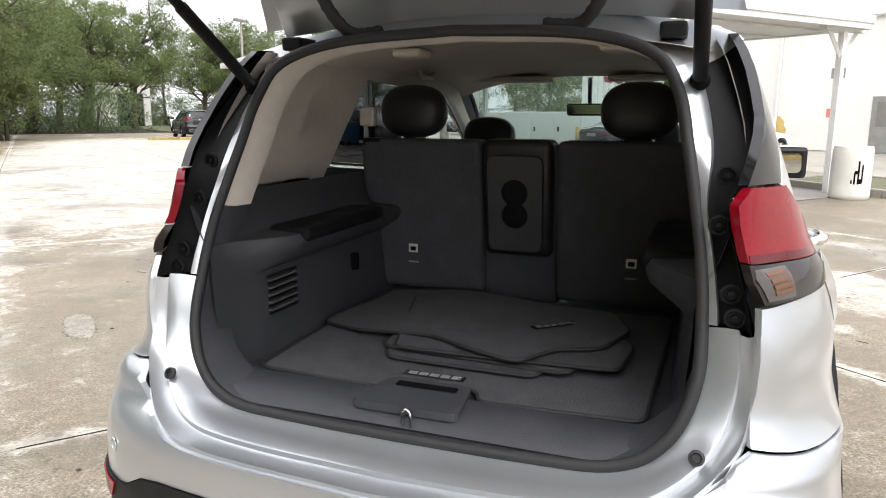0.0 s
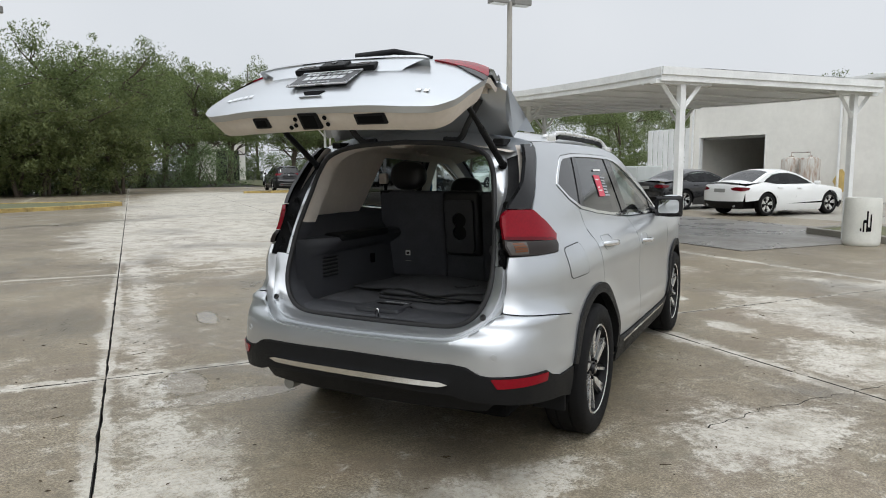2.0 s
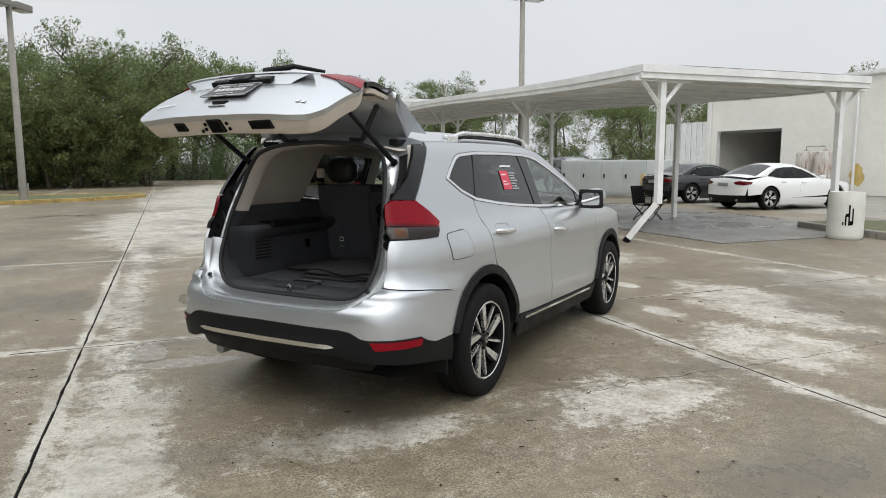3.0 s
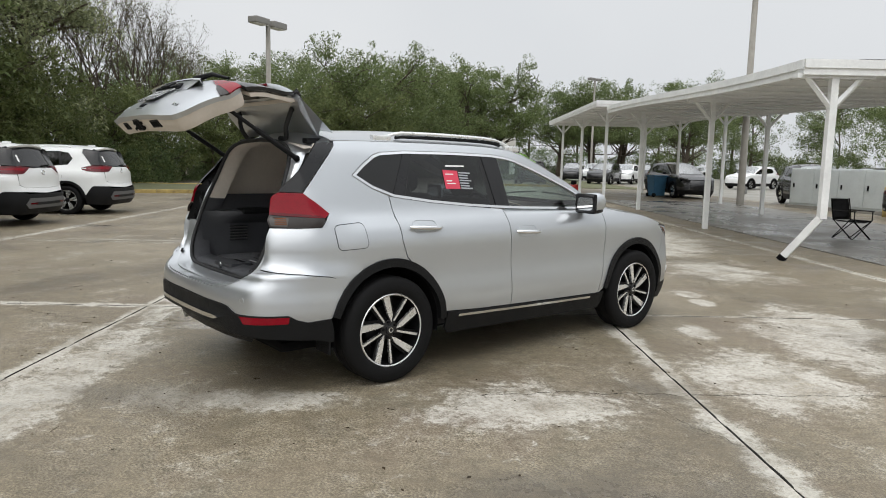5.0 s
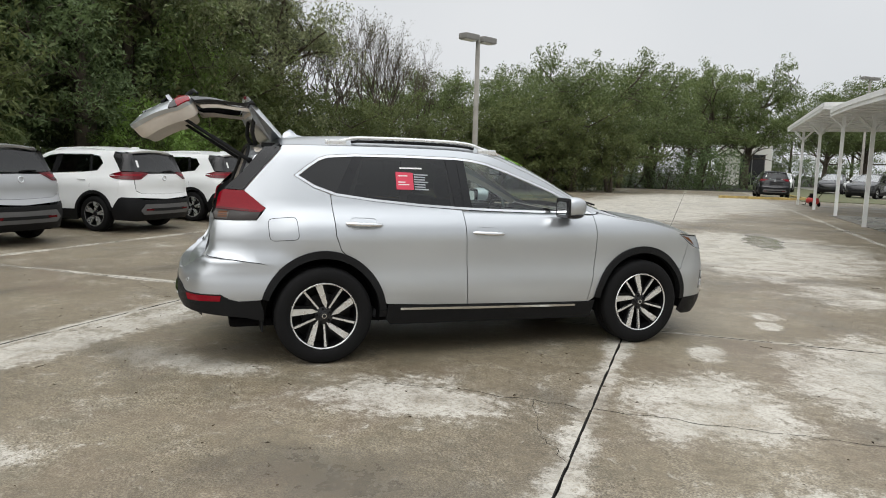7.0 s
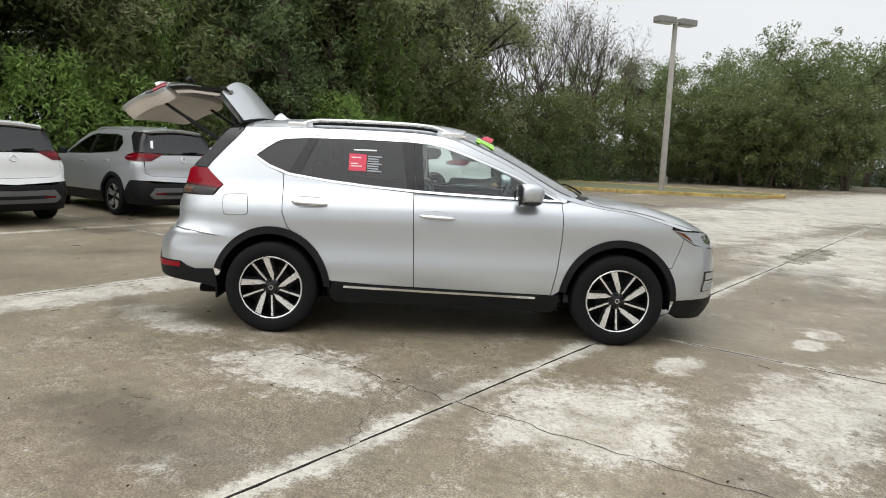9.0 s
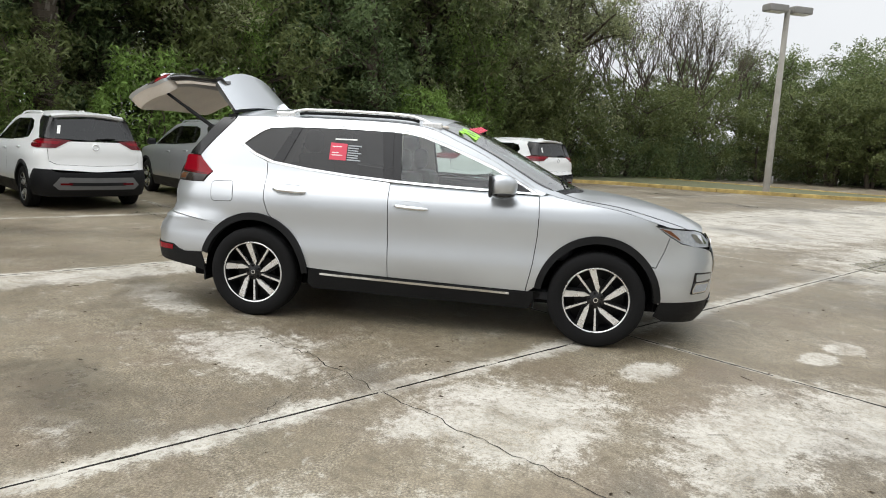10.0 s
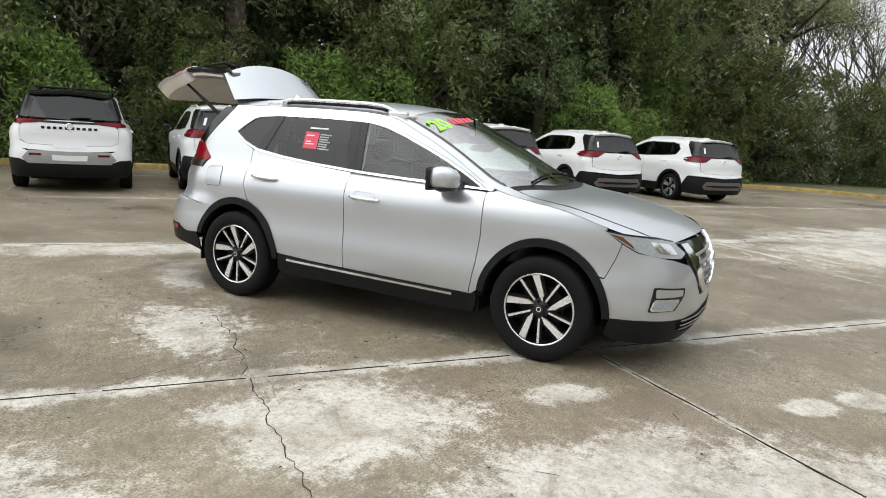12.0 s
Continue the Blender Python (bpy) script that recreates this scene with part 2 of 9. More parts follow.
    rr = math_node(n, l, "ADD", rr, math_node(n, l, "MULTIPLY", math_node(n, l, "SUBTRACT", fine, 0.5), 0.3))
    rr = math_node(n, l, "MULTIPLY", rr, math_node(n, l, "SUBTRACT", 1.0, math_node(n, l, "MULTIPLY", wet, 0.82)))
    l.new(rr, p.inputs["Roughness"])
    p.inputs["Specular IOR Level"].default_value = 0.36
    hgt = math_node(n, l, "ADD", math_node(n, l, "MULTIPLY", grain, 0.5), math_node(n, l, "ADD", math_node(n, l, "MULTIPLY", fine, 0.8), math_node(n, l, "MULTIPLY", broom, 0.2)))
    hgt = math_node(n, l, "MULTIPLY", hgt, math_node(n, l, "SUBTRACT", 1.0, wet))
    bump_node(n, l, hgt, 0.5, 0.006, p)
    return m


# standing water: u, v, half-lengths, strength
WET = [(0.76, -1.2, 0.17, 0.60, 1.0), (1.15, -1.45, 0.40, 0.20, 1.0), (3.35, -1.1, 0.40, 0.14, 1.0), (8.5, 2.6, 1.8, 0.5, 0.8), (11.5, 4.6, 2.4, 0.6, 0.8)]
# pale patches of the yard: u, v, half-lengths, strength
PALE = [(-1.1, 1.45, 0.45, 0.75, 0.85), (-0.55, 3.25, 0.75, 0.75, 0.9), (0.45, 4.2, 1.1, 0.5, 0.85), (-2.6, 4.3, 1.5, 1.2, 0.8), (2.2, 3.85, 0.24, 0.13, 1.5), (2.66, 3.86, 0.22, 0.12, 1.5), (0.85, 3.25, 0.28, 0.16, 1.0),
        (1.2, 4.6, 1.0, 0.6, 0.8), (4.5, 5.0, 1.2, 0.8, 0.7), (9.5, 4.0, 4.0, 2.4, 1.5), (14.0, -0.5, 7.0, 2.4, 1.5), (-1.4, -1.58, 2.6, 0.36, 0.95), (8.0, -1.7, 12.0, 0.26, 0.65), (-1.1, -0.35, 0.26, 0.75, 0.75),
        (1.0, 6.5, 2.2, 0.9, 0.6), (24.0, 1.0, 9.0, 3.2, 1.7), (-3.4, -0.2, 1.0, 0.6, 0.6), (1.5, 2.55, 7.0, 0.15, 0.85), (1.52, -2.6, 0.10, 3.2, 0.9), (6.85, -2.4, 0.07, 3.6, 1.1), (33, 3, 11, 4.5, 1.7)]

M_CONCRETE = concrete_material()
M_JOINT = surface("joint_dirt", (0.022, 0.02, 0.017), 0.95, vary=0.4, scale=20, bump=0.8)
M_ASPHALT = surface("wet_asphalt", (0.155, 0.145, 0.128), 0.34, vary=0.55, scale=0.6, bump=0.5, bump_scale=140, rough_vary=0.25)
M_PALEROAD = surface("pale_wet_pavement", (0.25, 0.235, 0.20), 0.45, vary=0.4, scale=0.5, bump=0.4, bump_scale=90, rough_vary=0.2)
M_EARTH = surface("leaf_litter", (0.075, 0.058, 0.036), 0.95, vary=0.45, scale=3, bump=1.0, bump_scale=30)
M_GRASS = surface("lawn", (0.11, 0.115, 0.055), 0.9, vary=0.4, scale=5, bump=1.0, bump_scale=80)
M_KERB = surface("kerb_yellow_paint", (0.40, 0.295, 0.105), 0.8, vary=0.55, scale=4, bump=0.5, bump_scale=50)
M_WHITE_PAINT = surface("white_painted_steel", (0.76, 0.77, 0.76), 0.45, vary=0.12, scale=2.5, bump=0.12, bump_scale=25)
M_GREY_STEEL = surface("galvanised_grey", (0.30, 0.30, 0.285), 0.5, metal=0.4, vary=0.18, scale=4)
M_WALL = surface("white_render", (0.80, 0.785, 0.73), 0.8, vary=0.08, scale=0.5, bump=0.15, bump_scale=18)
# near-black for black parts, and for shade painted inside the open bay
M_DARK = surface("black_and_shade", (0.005, 0.005, 0.0055), 0.85, vary=0.3, scale=3, spec=0.1)
M_POLE = surface("concrete_pole", (0.27, 0.255, 0.225), 0.85, vary=0.2, scale=3, bump=0.4, bump_scale=40)
M_LIGHTHEAD = surface("lamp_housing", (0.20, 0.195, 0.18), 0.5, vary=0.15, scale=5)
M_BARK = surface("bark", (0.085, 0.068, 0.05), 0.95, vary=0.4, scale=6, bump=1.0, bump_scale=24)
M_BARK_PALE = surface("pale_bark", (0.16, 0.14, 0.115), 0.95, vary=0.35, scale=6, bump=1.0, bump_scale=24)


def leaf_material(name, dark, light, dry):
    m, n, l, p = nodes_of(name)
    info = n.new("ShaderNodeNewGeometry")
    ob = n.new("ShaderNodeObjectInfo")
    f = math_node(n, l, "ADD", math_node(n, l, "MULTIPLY", info.outputs["Random Per Island"], 0.75), math_node(n, l, "MULTIPLY", ob.outputs["Random"], 0.25))
    l.new(link_ramp(n, l, f, [(0.0, dark), (0.55, light), (0.93, light), (1.0, dry)]), p.inputs["Base Color"])
    p.inputs["Roughness"].default_value = 0.55
    p.inputs["Specular IOR Level"].default_value = 0.3
    tr = n.new("ShaderNodeBsdfTranslucent")
    l.new(p.inputs["Base Color"].links[0].from_socket, tr.inputs["Color"])
    mx = n.new("ShaderNodeMixShader")
    mx.inputs[0].default_value = 0.42
    out = n["Material Output"]
    l.new(p.outputs[0], mx.inputs[1])
    l.new(tr.outputs[0], mx.inputs[2])
    l.new(mx.outputs[0], out.inputs["Surface"])
    return m


M_LEAF_OAK = leaf_material("oak_leaves", (0.066, 0.088, 0.034), (0.168, 0.212, 0.08), (0.26, 0.235, 0.11))
M_LEAF_DARK = leaf_material("dark_leaves", (0.055, 0.082, 0.036), (0.165, 0.225, 0.095), (0.28, 0.29, 0.13))
M_LEAF_GREY = leaf_material("grey_green_leaves", (0.115, 0.135, 0.075), (0.30, 0.325, 0.17), (0.36, 0.34, 0.19))
M_LEAF_BRIGHT = leaf_material("bright_leaves", (0.065, 0.088, 0.032), (0.17, 0.20, 0.075), (0.29, 0.26, 0.11))
M_LEAF_VINE = leaf_material("creeper_leaves", (0.09, 0.15, 0.032), (0.23, 0.35, 0.085), (0.34, 0.40, 0.12))
M_LEAF_DRY = leaf_material("sparse_leaves", (0.08, 0.08, 0.045), (0.16, 0.155, 0.09), (0.22, 0.18, 0.11))


# ------------------------------------------------------------------ mesh helpers
def part(name, bm, mat, parent=None, label="", smooth=False, angle=None):
    me = bpy.data.meshes.new(name)
    bm.to_mesh(me)
    bm.free()
    for m in (mat if isinstance(mat, (list, tuple)) else [mat]):
        me.materials.append(m)
    if smooth:
        me.polygons.foreach_set("use_smooth", [True] * len(me.polygons))
        if angle:
            me.set_sharp_from_angle(angle=radians(angle))
    ob = new(name, me)
    if parent:
        ob.parent = parent
    if label:
        tagged(ob, label)
    return ob


def thing(name, label, category, m=None, group="", kind=""):
    ob = new(name)
    ob.empty_display_size = 0.2
    if m is not None:
        ob.matrix_basis = m
    return tagged(ob, label, category, group, kind)


def box(bm, x0, x1, y0, y1, z0, z1, bevel=0.0, m=None):
    g = bmesh.ops.create_cube(bm, size=1.0)["verts"]
    bmesh.ops.scale(bm, vec=(x1 - x0, y1 - y0, z1 - z0), verts=g)
    bmesh.ops.translate(bm, vec=((x0 + x1) / 2, (y0 + y1) / 2, (z0 + z1) / 2), verts=g)
    if bevel:
        es = list({e for v in g for e in v.link_edges})
        r = bmesh.ops.bevel(bm, geom=es, offset=bevel, segments=2, affect="EDGES", profile=0.6)
        g = list({v for f in r["faces"] for v in f.verts} | {v for v in g if v.is_valid})
    if m is not None:
        bmesh.ops.transform(bm, matrix=m, verts=g)
    return g


def rod(bm, a, b, r0, r1=None, seg=10, caps=True):
    a, b = Vector(a), Vector(b)
    d = b - a
    g = bmesh.ops.create_cone(bm, cap_ends=caps, segments=seg, radius1=r0, radius2=r0 if r1 is None else r1, depth=d.length)["verts"]
    m = Matrix.Translation((a + b) / 2) @ d.to_track_quat("Z", "Y").to_matrix().to_4x4()
    bmesh.ops.transform(bm, matrix=m, verts=g)
    return g


def tube(bm, pts, r, seg=8, closed=False, flat=1.0):
    """A pipe along points; flat squeezes its section along z."""
    pts = [Vector(p) for p in pts]
    n = len(pts)
    rings = []
    up = Vector((0, 0, 1))
    for i, p in enumerate(pts):
        a = pts[(i - 1) % n] if (closed or i > 0) else p
        b = pts[(i + 1) % n] if (closed or i < n - 1) else p
        t = (b - a).normalized()
        s = t.cross(up)
        if s.length < 0.05:
            s = t.cross(Vector((0, 1, 0)))
        s.normalize()
        w = s.cross(t).normalized()
        rr = r[i] if isinstance(r, (list, tuple)) else r
        rings.append([bm.verts.new(p + s * (rr * math.cos(6.2832 * k / seg)) + w * (rr * flat * math.sin(6.2832 * k / seg))) for k in range(seg)])
    for i in range(n if closed else n - 1):
        a, b = rings[i], rings[(i + 1) % n]
        for k in range(seg):
            bm.faces.new((a[k], a[(k + 1) % seg], b[(k + 1) % seg], b[k]))
    if not closed:
        bm.faces.new(rings[0][::-1])
        bm.faces.new(rings[-1])


def lathe(bm, profile, seg=32, axis="Z"):
    """Turn (radius, height) pairs round an axis."""
    rings = []
    for r, h in profile:
        ring = []
        for k in range(seg):
            a = 6.28318 * k / seg
            c, s = r * math.cos(a), r * math.sin(a)
            ring.append(bm.verts.new((c, s, h) if axis == "Z" else (h, c, s)))
        rings.append(ring)
    for a, b in zip(rings, rings[1:]):
        for k in range(seg):
            bm.faces.new((a[k], a[(k + 1) % seg], b[(k + 1) % seg], b[k]))
    return rings


def prism(bm, poly, z0, z1, m=None):
    """Extrude a flat outline (x, y) from z0 to z1."""
    lo = [bm.verts.new((x, y, z0)) for x, y in poly]
    hi = [bm.verts.new((x, y, z1)) for x, y in poly]
    k = len(poly)
    fs = [bm.faces.new(lo[::-1]), bm.faces.new(hi)]
    for i in range(k):
        fs.append(bm.faces.new((lo[i], lo[(i + 1) % k], hi[(i + 1) % k], hi[i])))
    if m is not None:
        bmesh.ops.transform(bm, matrix=m, verts=lo + hi)
    return fs


# ------------------------------------------------------------------ ground
def build_ground():
    bm = bmesh.new()
    s = 900
    vs = [bm.verts.new((x, y, -0.05)) for x, y in ((-s, -s), (s, -s), (s, s), (-s, s))]
    bm.faces.new(vs)
    return tagged(part("ground", bm, M_JOINT), "dark earth bed under the concrete yard and wood", "ground", kind="structure")


GROUND = build_ground()


def sheet_on_lot(name, u0, u1, v0, v1, z, mat, label, category, thick=0.03):
    bm = bmesh.new()
    box(bm, u0, u1, -v1, -v0, z - thick, z)
    ob = part(name, bm, mat)
    ob.matrix_basis = pose(0, 0, 0, 0, 0, LOT_TURN)
    return tagged(ob, label, category, kind="structure")

sheet_on_lot("road", -70, 95, 14.6, 150, -0.018, M_PALEROAD, "pale wet pavement beyond the concrete yard", "road")
sheet_on_lot("wood_floor", -70, 20.6, -75, -13.0, 0.10, M_EARTH, "leaf litter under the dense wood", "ground", 0.15)
sheet_on_lot("verge", 28.5, 95, -75, -17, 0.02, M_EARTH, "leaf litter under the far trees", "ground", 0.06)
sheet_on_lot("pavement_under_canopy", 5.0, 24.5, 8.0, 13.6, 0.016, M_ASPHALT, "black wet asphalt strip under the carport", "pavement", 0.05)
sheet_on_lot("lawn", 39.0, 95, 9.0, 14.6, 0.04, M_GRASS, "patchy lawn strip beside the far lot", "lawn", 0.08)


# ------------------------------------------------------------------ light poles, canopy, buildings
def light_pole(name, u, v, height, heads, label, r=0.13, turn=0):
    t = thing(name, label, "light pole", lot_pose(u, v, 0, turn), "light poles")
    bm = bmesh.new()
    lathe(bm, [(r * 1.0, 0), (r, 0.6), (r * 0.72, height), (0, height)], 14)
    part("pole", bm, M_POLE, t, smooth=True)
    bm = bmesh.new()
    box(bm, -0.1, 0.1, -r - 0.07, -r + 0.02, 0.45, 0.75, 0.01)
    part("junction_box", bm, M_GREY_STEEL, t)
    for s in heads:
        bm = bmesh.new()
        box(bm, -0.05, 0.05, min(0, s * 0.3), max(0, s * 0.3), height - 0.12, height - 0.02)
        part("bracket", bm, M_LIGHTHEAD, t)
        bm = bmesh.new()
        g = box(bm, -0.24, 0.24, -0.42, 0.42, -0.13, 0.13, 0.05)
        bmesh.ops.translate(bm, vec=(0, s * 0.55, height), verts=bm.verts)
        head = part("lamp_head", bm, M_LIGHTHEAD, t)
        bm = bmesh.new()
        box(bm, -0.19, 0.19, s * 0.55 - 0.36, s * 0.55 + 0.36, height - 0.14, height - 0.115)
        part("lens", bm, M_WHITE_PAINT, head)
    return t


light_pole("light_pole", 24.2, -6.1, 7.0, (-1, 1), "grey concrete light pole with two box lamps on the island", turn=64)
light_pole("light_pole", 22.9, 13.5, 8.6, (-1, 1), "tall grey light pole with twin lamps rising through the carports", 0.15)
light_pole("light_pole", 68, 17.6, 10.4, (-1, 1), "far grey light pole with twin lamps among trees", 0.13, 40)


def canopy(u0, u1, v0, v1, top, posts, label, bend=0.0):
    """A flat-roofed carport on Y-braced steel posts. bend: how far its far end rises."""
    t = thing("carport", label, "carport", pose(0, 0, 0, 0, 0, LOT_TURN - 1.9))

    def sag(u):
        k = (u - u0) / (u1 - u0)
        return -bend * k * k * (3 - 2 * k)

    n = 24
    bm = bmesh.new()
    tops, bots = [], []
    for i in range(n + 1):
        u = u0 + (u1 - u0) * i / n
        z = top - sag(u)
        tops.append([bm.verts.new((u, -v, z + (0.06 if 0 < j < 6 else 0))) for j, v in enumerate([v0 + (v1 - v0) * q / 6 for q in range(7)])])
        bots.append([bm.verts.new((u, -v, z - 0.16)) for v in [v0 + (v1 - v0) * q / 6 for q in range(7)]])
    for i in range(n):
        for j in range(6):
            bm.faces.new((tops[i][j], tops[i][j + 1], tops[i + 1][j + 1], tops[i + 1][j]))
            bm.faces.new((bots[i][j], bots[i + 1][j], bots[i + 1][j + 1], bots[i][j + 1]))
    part("roof", bm, M_WHITE_PAINT, t, "white sheet-metal flat roof")
    # fascia boards, stepped in two courses
    for v, s in ((v0, -1), (v1, 1)):
        for a, b, o in ((0.04, 0.17, 0.03), (0.17, 0.27, 0.0)):
            bm = bmesh.new()
            ring = []
            for i in range(n + 1):
                u = u0 + (u1 - u0) * i / n
                z = top - sag(u) + 0.08
                y0, y1 = -(v + s * o), -(v + s * (o + 0.035))
                ring.append([bm.verts.new(c) for c in ((u, y0, z - a), (u, y1, z - a), (u, y1, z - b), (u, y0, z - b))])
            for p, q in zip(ring, ring[1:]):
                for k in range(4):
                    bm.faces.new((p[k], p[(k + 1) % 4], q[(k + 1) % 4], q[k]))
            bm.faces.new(ring[0])
            bm.faces.new(ring[-1][::-1])
            part("fascia", bm, M_WHITE_PAINT, t)
    for u, s in ((u0, -1), (u1, 1)):
        for a, b, o in ((0.04, 0.17, 0.03), (0.17, 0.27, 0.0)):
            bm = bmesh.new()
            z = top - sag(u) + 0.08
            x = sorted((u + s * o, u + s * (o + 0.035)))
            box(bm, x[0], x[1], -v1 - 0.06, -v0 + 0.06, z - b, z - a)
            part("fascia", bm, M_WHITE_PAINT, t)
    # ceiling panel seams
    k = 0
    while u0 + 1.2 * k + 0.6 < u1:
        u = u0 + 1.2 * k + 0.6
        bm = bmesh.new()
        box(bm, u - 0.03, u + 0.03, -v1 + 0.05, -v0 - 0.05, top - sag(u) - 0.2, top - sag(u) - 0.165)
        part("purlin", bm, M_WHITE_PAINT, t)
        k += 1
    for i, (u, v) in enumerate(posts):
        z = top - sag(u) - 0.17
        bent = bend and i == 0
        bm = bmesh.new()
        w = 0.055
        if bent:
            box(bm, u - w, u + w, -v - w, -v + w, 0.72, z)
        else:
            box(bm, u - w, u + w, -v - w, -v + w, 0.0, z)
        post = part("post", bm, M_WHITE_PAINT, t, "dented white steel post" if bent else "")
        if bent:
            bm = bmesh.new()
            box(bm, -w, w, -w, w, -0.02, 0.86)
            a, b = Vector((u + 0.33, -v + 0.42, 0.03)), Vector((u, -v, 0.76))
            m = Matrix.Translation(a) @ (b - a).to_track_quat("Z", "Y").to_matrix().to_4x4()
            bmesh.ops.transform(bm, matrix=m, verts=bm.verts)
            part("kicked_foot", bm, M_WHITE_PAINT, post, "bent lower end of the post, torn off its base")
            bm = bmesh.new()
            box(bm, -w - 0.008, w + 0.008, -w - 0.008, w + 0.008, -0.03, 0.06)
            bmesh.ops.transform(bm, matrix=m, verts=bm.verts)
            part("boot", bm, M_DARK, post)
        for s in (-1, 1):
            bm = bmesh.new()
            rod(bm, (u, -v, z - 0.52), (u, -v + s * 0.42, z - 0.04), 0.045, seg=4)
            part("brace", bm, M_WHITE_PAINT, post)
        bm = bmesh.new()
        box(bm, u - 0.07, u + 0.07, -v - 0.6, -v + 0.6, z - 0.06, z + 0.01)
        part("cross_beam", bm, M_WHITE_PAINT, post)
    return t


canopy(5.66, 19.4, 6.32, 11.6, 3.11, ((5.77, 6.80), (11.75, 7.15), (18.55, 7.3), (5.88, 11.2), (10.4, 10.85), (17.4, 11.0)), "long white steel carport with a dented front post", bend=0.38)
canopy(21.8, 35.2, 6.4, 12.7, 3.92, ((24.4, 7.35), (29.0, 7.15), (34.1, 7.0), (23.8, 12.1), (28.7, 11.8), (34.6, 11.75)), "second white carport beyond the first")


def building():
    t = thing("service_building", "white rendered service building with one dark open bay", "building", pose(0, 0, 0, 0, 0, LOT_TURN))
    v, top = 27.0, 5.15
    u_a, u_b, bay_a, bay_b, bay_top = 26.15, -30.0, 25.35, 21.0, 3.12
    bm = bmesh.new()
    for a, b, z0, z1 in ((u_b, bay_b, 0, top), (bay_b, bay_a, bay_top, top), (bay_a, u_a, 0, top)):
        box(bm, a, b, -v - 0.25, -v, z0, z1)
    box(bm, u_a - 0.25, u_a, -v - 14, -v - 0.25, 0, top)
    part("wall", bm, M_WALL, t)
    bm = bmesh.new()
    box(bm, u_b - 0.2, u_a + 0.15, -v - 14, -v + 0.12, top, top + 0.22)
    part("roof", bm, M_WHITE_PAINT, t)
    bm = bmesh.new()
    box(bm, u_b - 0.2, u_a + 0.15, -v + 0.12, -v + 0.16, top + 0.05, top + 0.2)
    part("gutter", bm, M_WHITE_PAINT, t)
    # inner walls coloured near-black, the bay's shade put into their colour
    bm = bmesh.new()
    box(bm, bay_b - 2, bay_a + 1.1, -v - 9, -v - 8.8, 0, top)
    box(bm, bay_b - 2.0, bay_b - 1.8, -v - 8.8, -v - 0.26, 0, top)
    part("bay_shade_walls", bm, M_DARK, t)
    for a in (bay_a, bay_b):
        bm = bmesh.new()
        box(bm, a - 0.03, a + 0.03, -v - 0.2, -v + 0.012, 0, bay_top)
        part("bay_jamb", bm, M_WHITE_PAINT, t)
    bm = bmesh.new()
    box(bm, bay_b, bay_a, -v - 0.6, -v - 0.3, bay_top - 0.12, bay_top + 0.2)
    part("rolled_shutter", bm, M_GREY_STEEL, t)
    for a in (17.0, 25.8, 8.0):
        bm = bmesh.new()
        rod(bm, (a, -v + 0.09, 0.2), (a, -v + 0.09, top), 0.06)
        part("downpipe", bm, M_WHITE_PAINT, t)
    bm = bmesh.new()
    box(bm, 11.6, 13.0, -v, -v + 0.05, 0, 2.15)
    d = part("door", bm, M_GREY_STEEL, t, "grey steel door with a pane")
    bm = bmesh.new()
    box(bm, 11.8, 12.8, -v + 0.05, -v + 0.06, 1.0, 1.95)
    part("pane", bm, M_LIGHTHEAD, d)
    bm = bmesh.new()
    box(bm, 14.2, 14.75, -v, -v + 0.03, 2.9, 3.3)
    part("louvre", bm, M_GREY_STEEL, t)
    rng = random.Random(6)
    bm = bmesh.new()
    vs = [bm.verts.new((16.9 + 0.36 * (0.7 + 0.5 * rng.random()) * math.cos(6.2832 * k / 18), -v + 0.004, 0.85 + 0.5 * (0.7 + 0.5 * rng.random()) * math.sin(6.2832 * k / 18))) for k in range(18)]
    bm.faces.new(vs)
    part("yellow_stain", bm, surface("ochre_stain", (0.62, 0.46, 0.17), 0.8, vary=0.25, scale=3), t)
    bm = bmesh.new()
    box(bm, 14.6, 14.8, -v, -v + 0.02, 1.35, 1.7)
    part("notice", bm, surface("red_notice", (0.6, 0.2, 0.17), 0.5), t)
    return t


building()


def fence_panel():
    t = thing("corrugated_fence", "tall white corrugated metal fence beside the building", "fence", pose(0, 0, 0, 0, 0, LOT_TURN))
    for k in range(16):
        bm = bmesh.new()
        u = 26.17 + 0.22 * k
        box(bm, u, u + 0.2, -27.1 - 0.06 * (k % 2), -27.05 - 0.06 * (k % 2), -0.02, 3.72)
        part("sheet", bm, M_WHITE_PAINT, t)
    return t


fence_panel()


def transformer():
    t = thing("equipment_cabinet", "long pale grey metal equipment cabinet beside the carport", "cabinet", lot_pose(20.2, 16.6, 0, 18))
    m = surface("cabinet_grey", (0.50, 0.53, 0.52), 0.5, vary=0.1, scale=2)
    bm = bmesh.new()
    box(bm, -2.2, 2.2, -0.9, 0.9, 0.12, 1.55, 0.03)
    part("body", bm, m, t)
    bm = bmesh.new()
    box(bm, -2.3, 2.3, -1.0, 1.0, 0, 0.12)
    part("plinth", bm, M_POLE, t)
    for k in range(4):
        bm = bmesh.new()
        box(bm, -2.15 + 1.08 * k, -1.12 + 1.08 * k, 0.9, 0.925, 0.2, 1.5, 0.008)
        d = part("door", bm, m, t)
        bm = bmesh.new()
        box(bm, -1.28 + 1.08 * k, -1.22 + 1.08 * k, 0.925, 0.96, 0.8, 0.98, 0.01)
        part("handle", bm, M_DARK, d)
    return t


transformer()


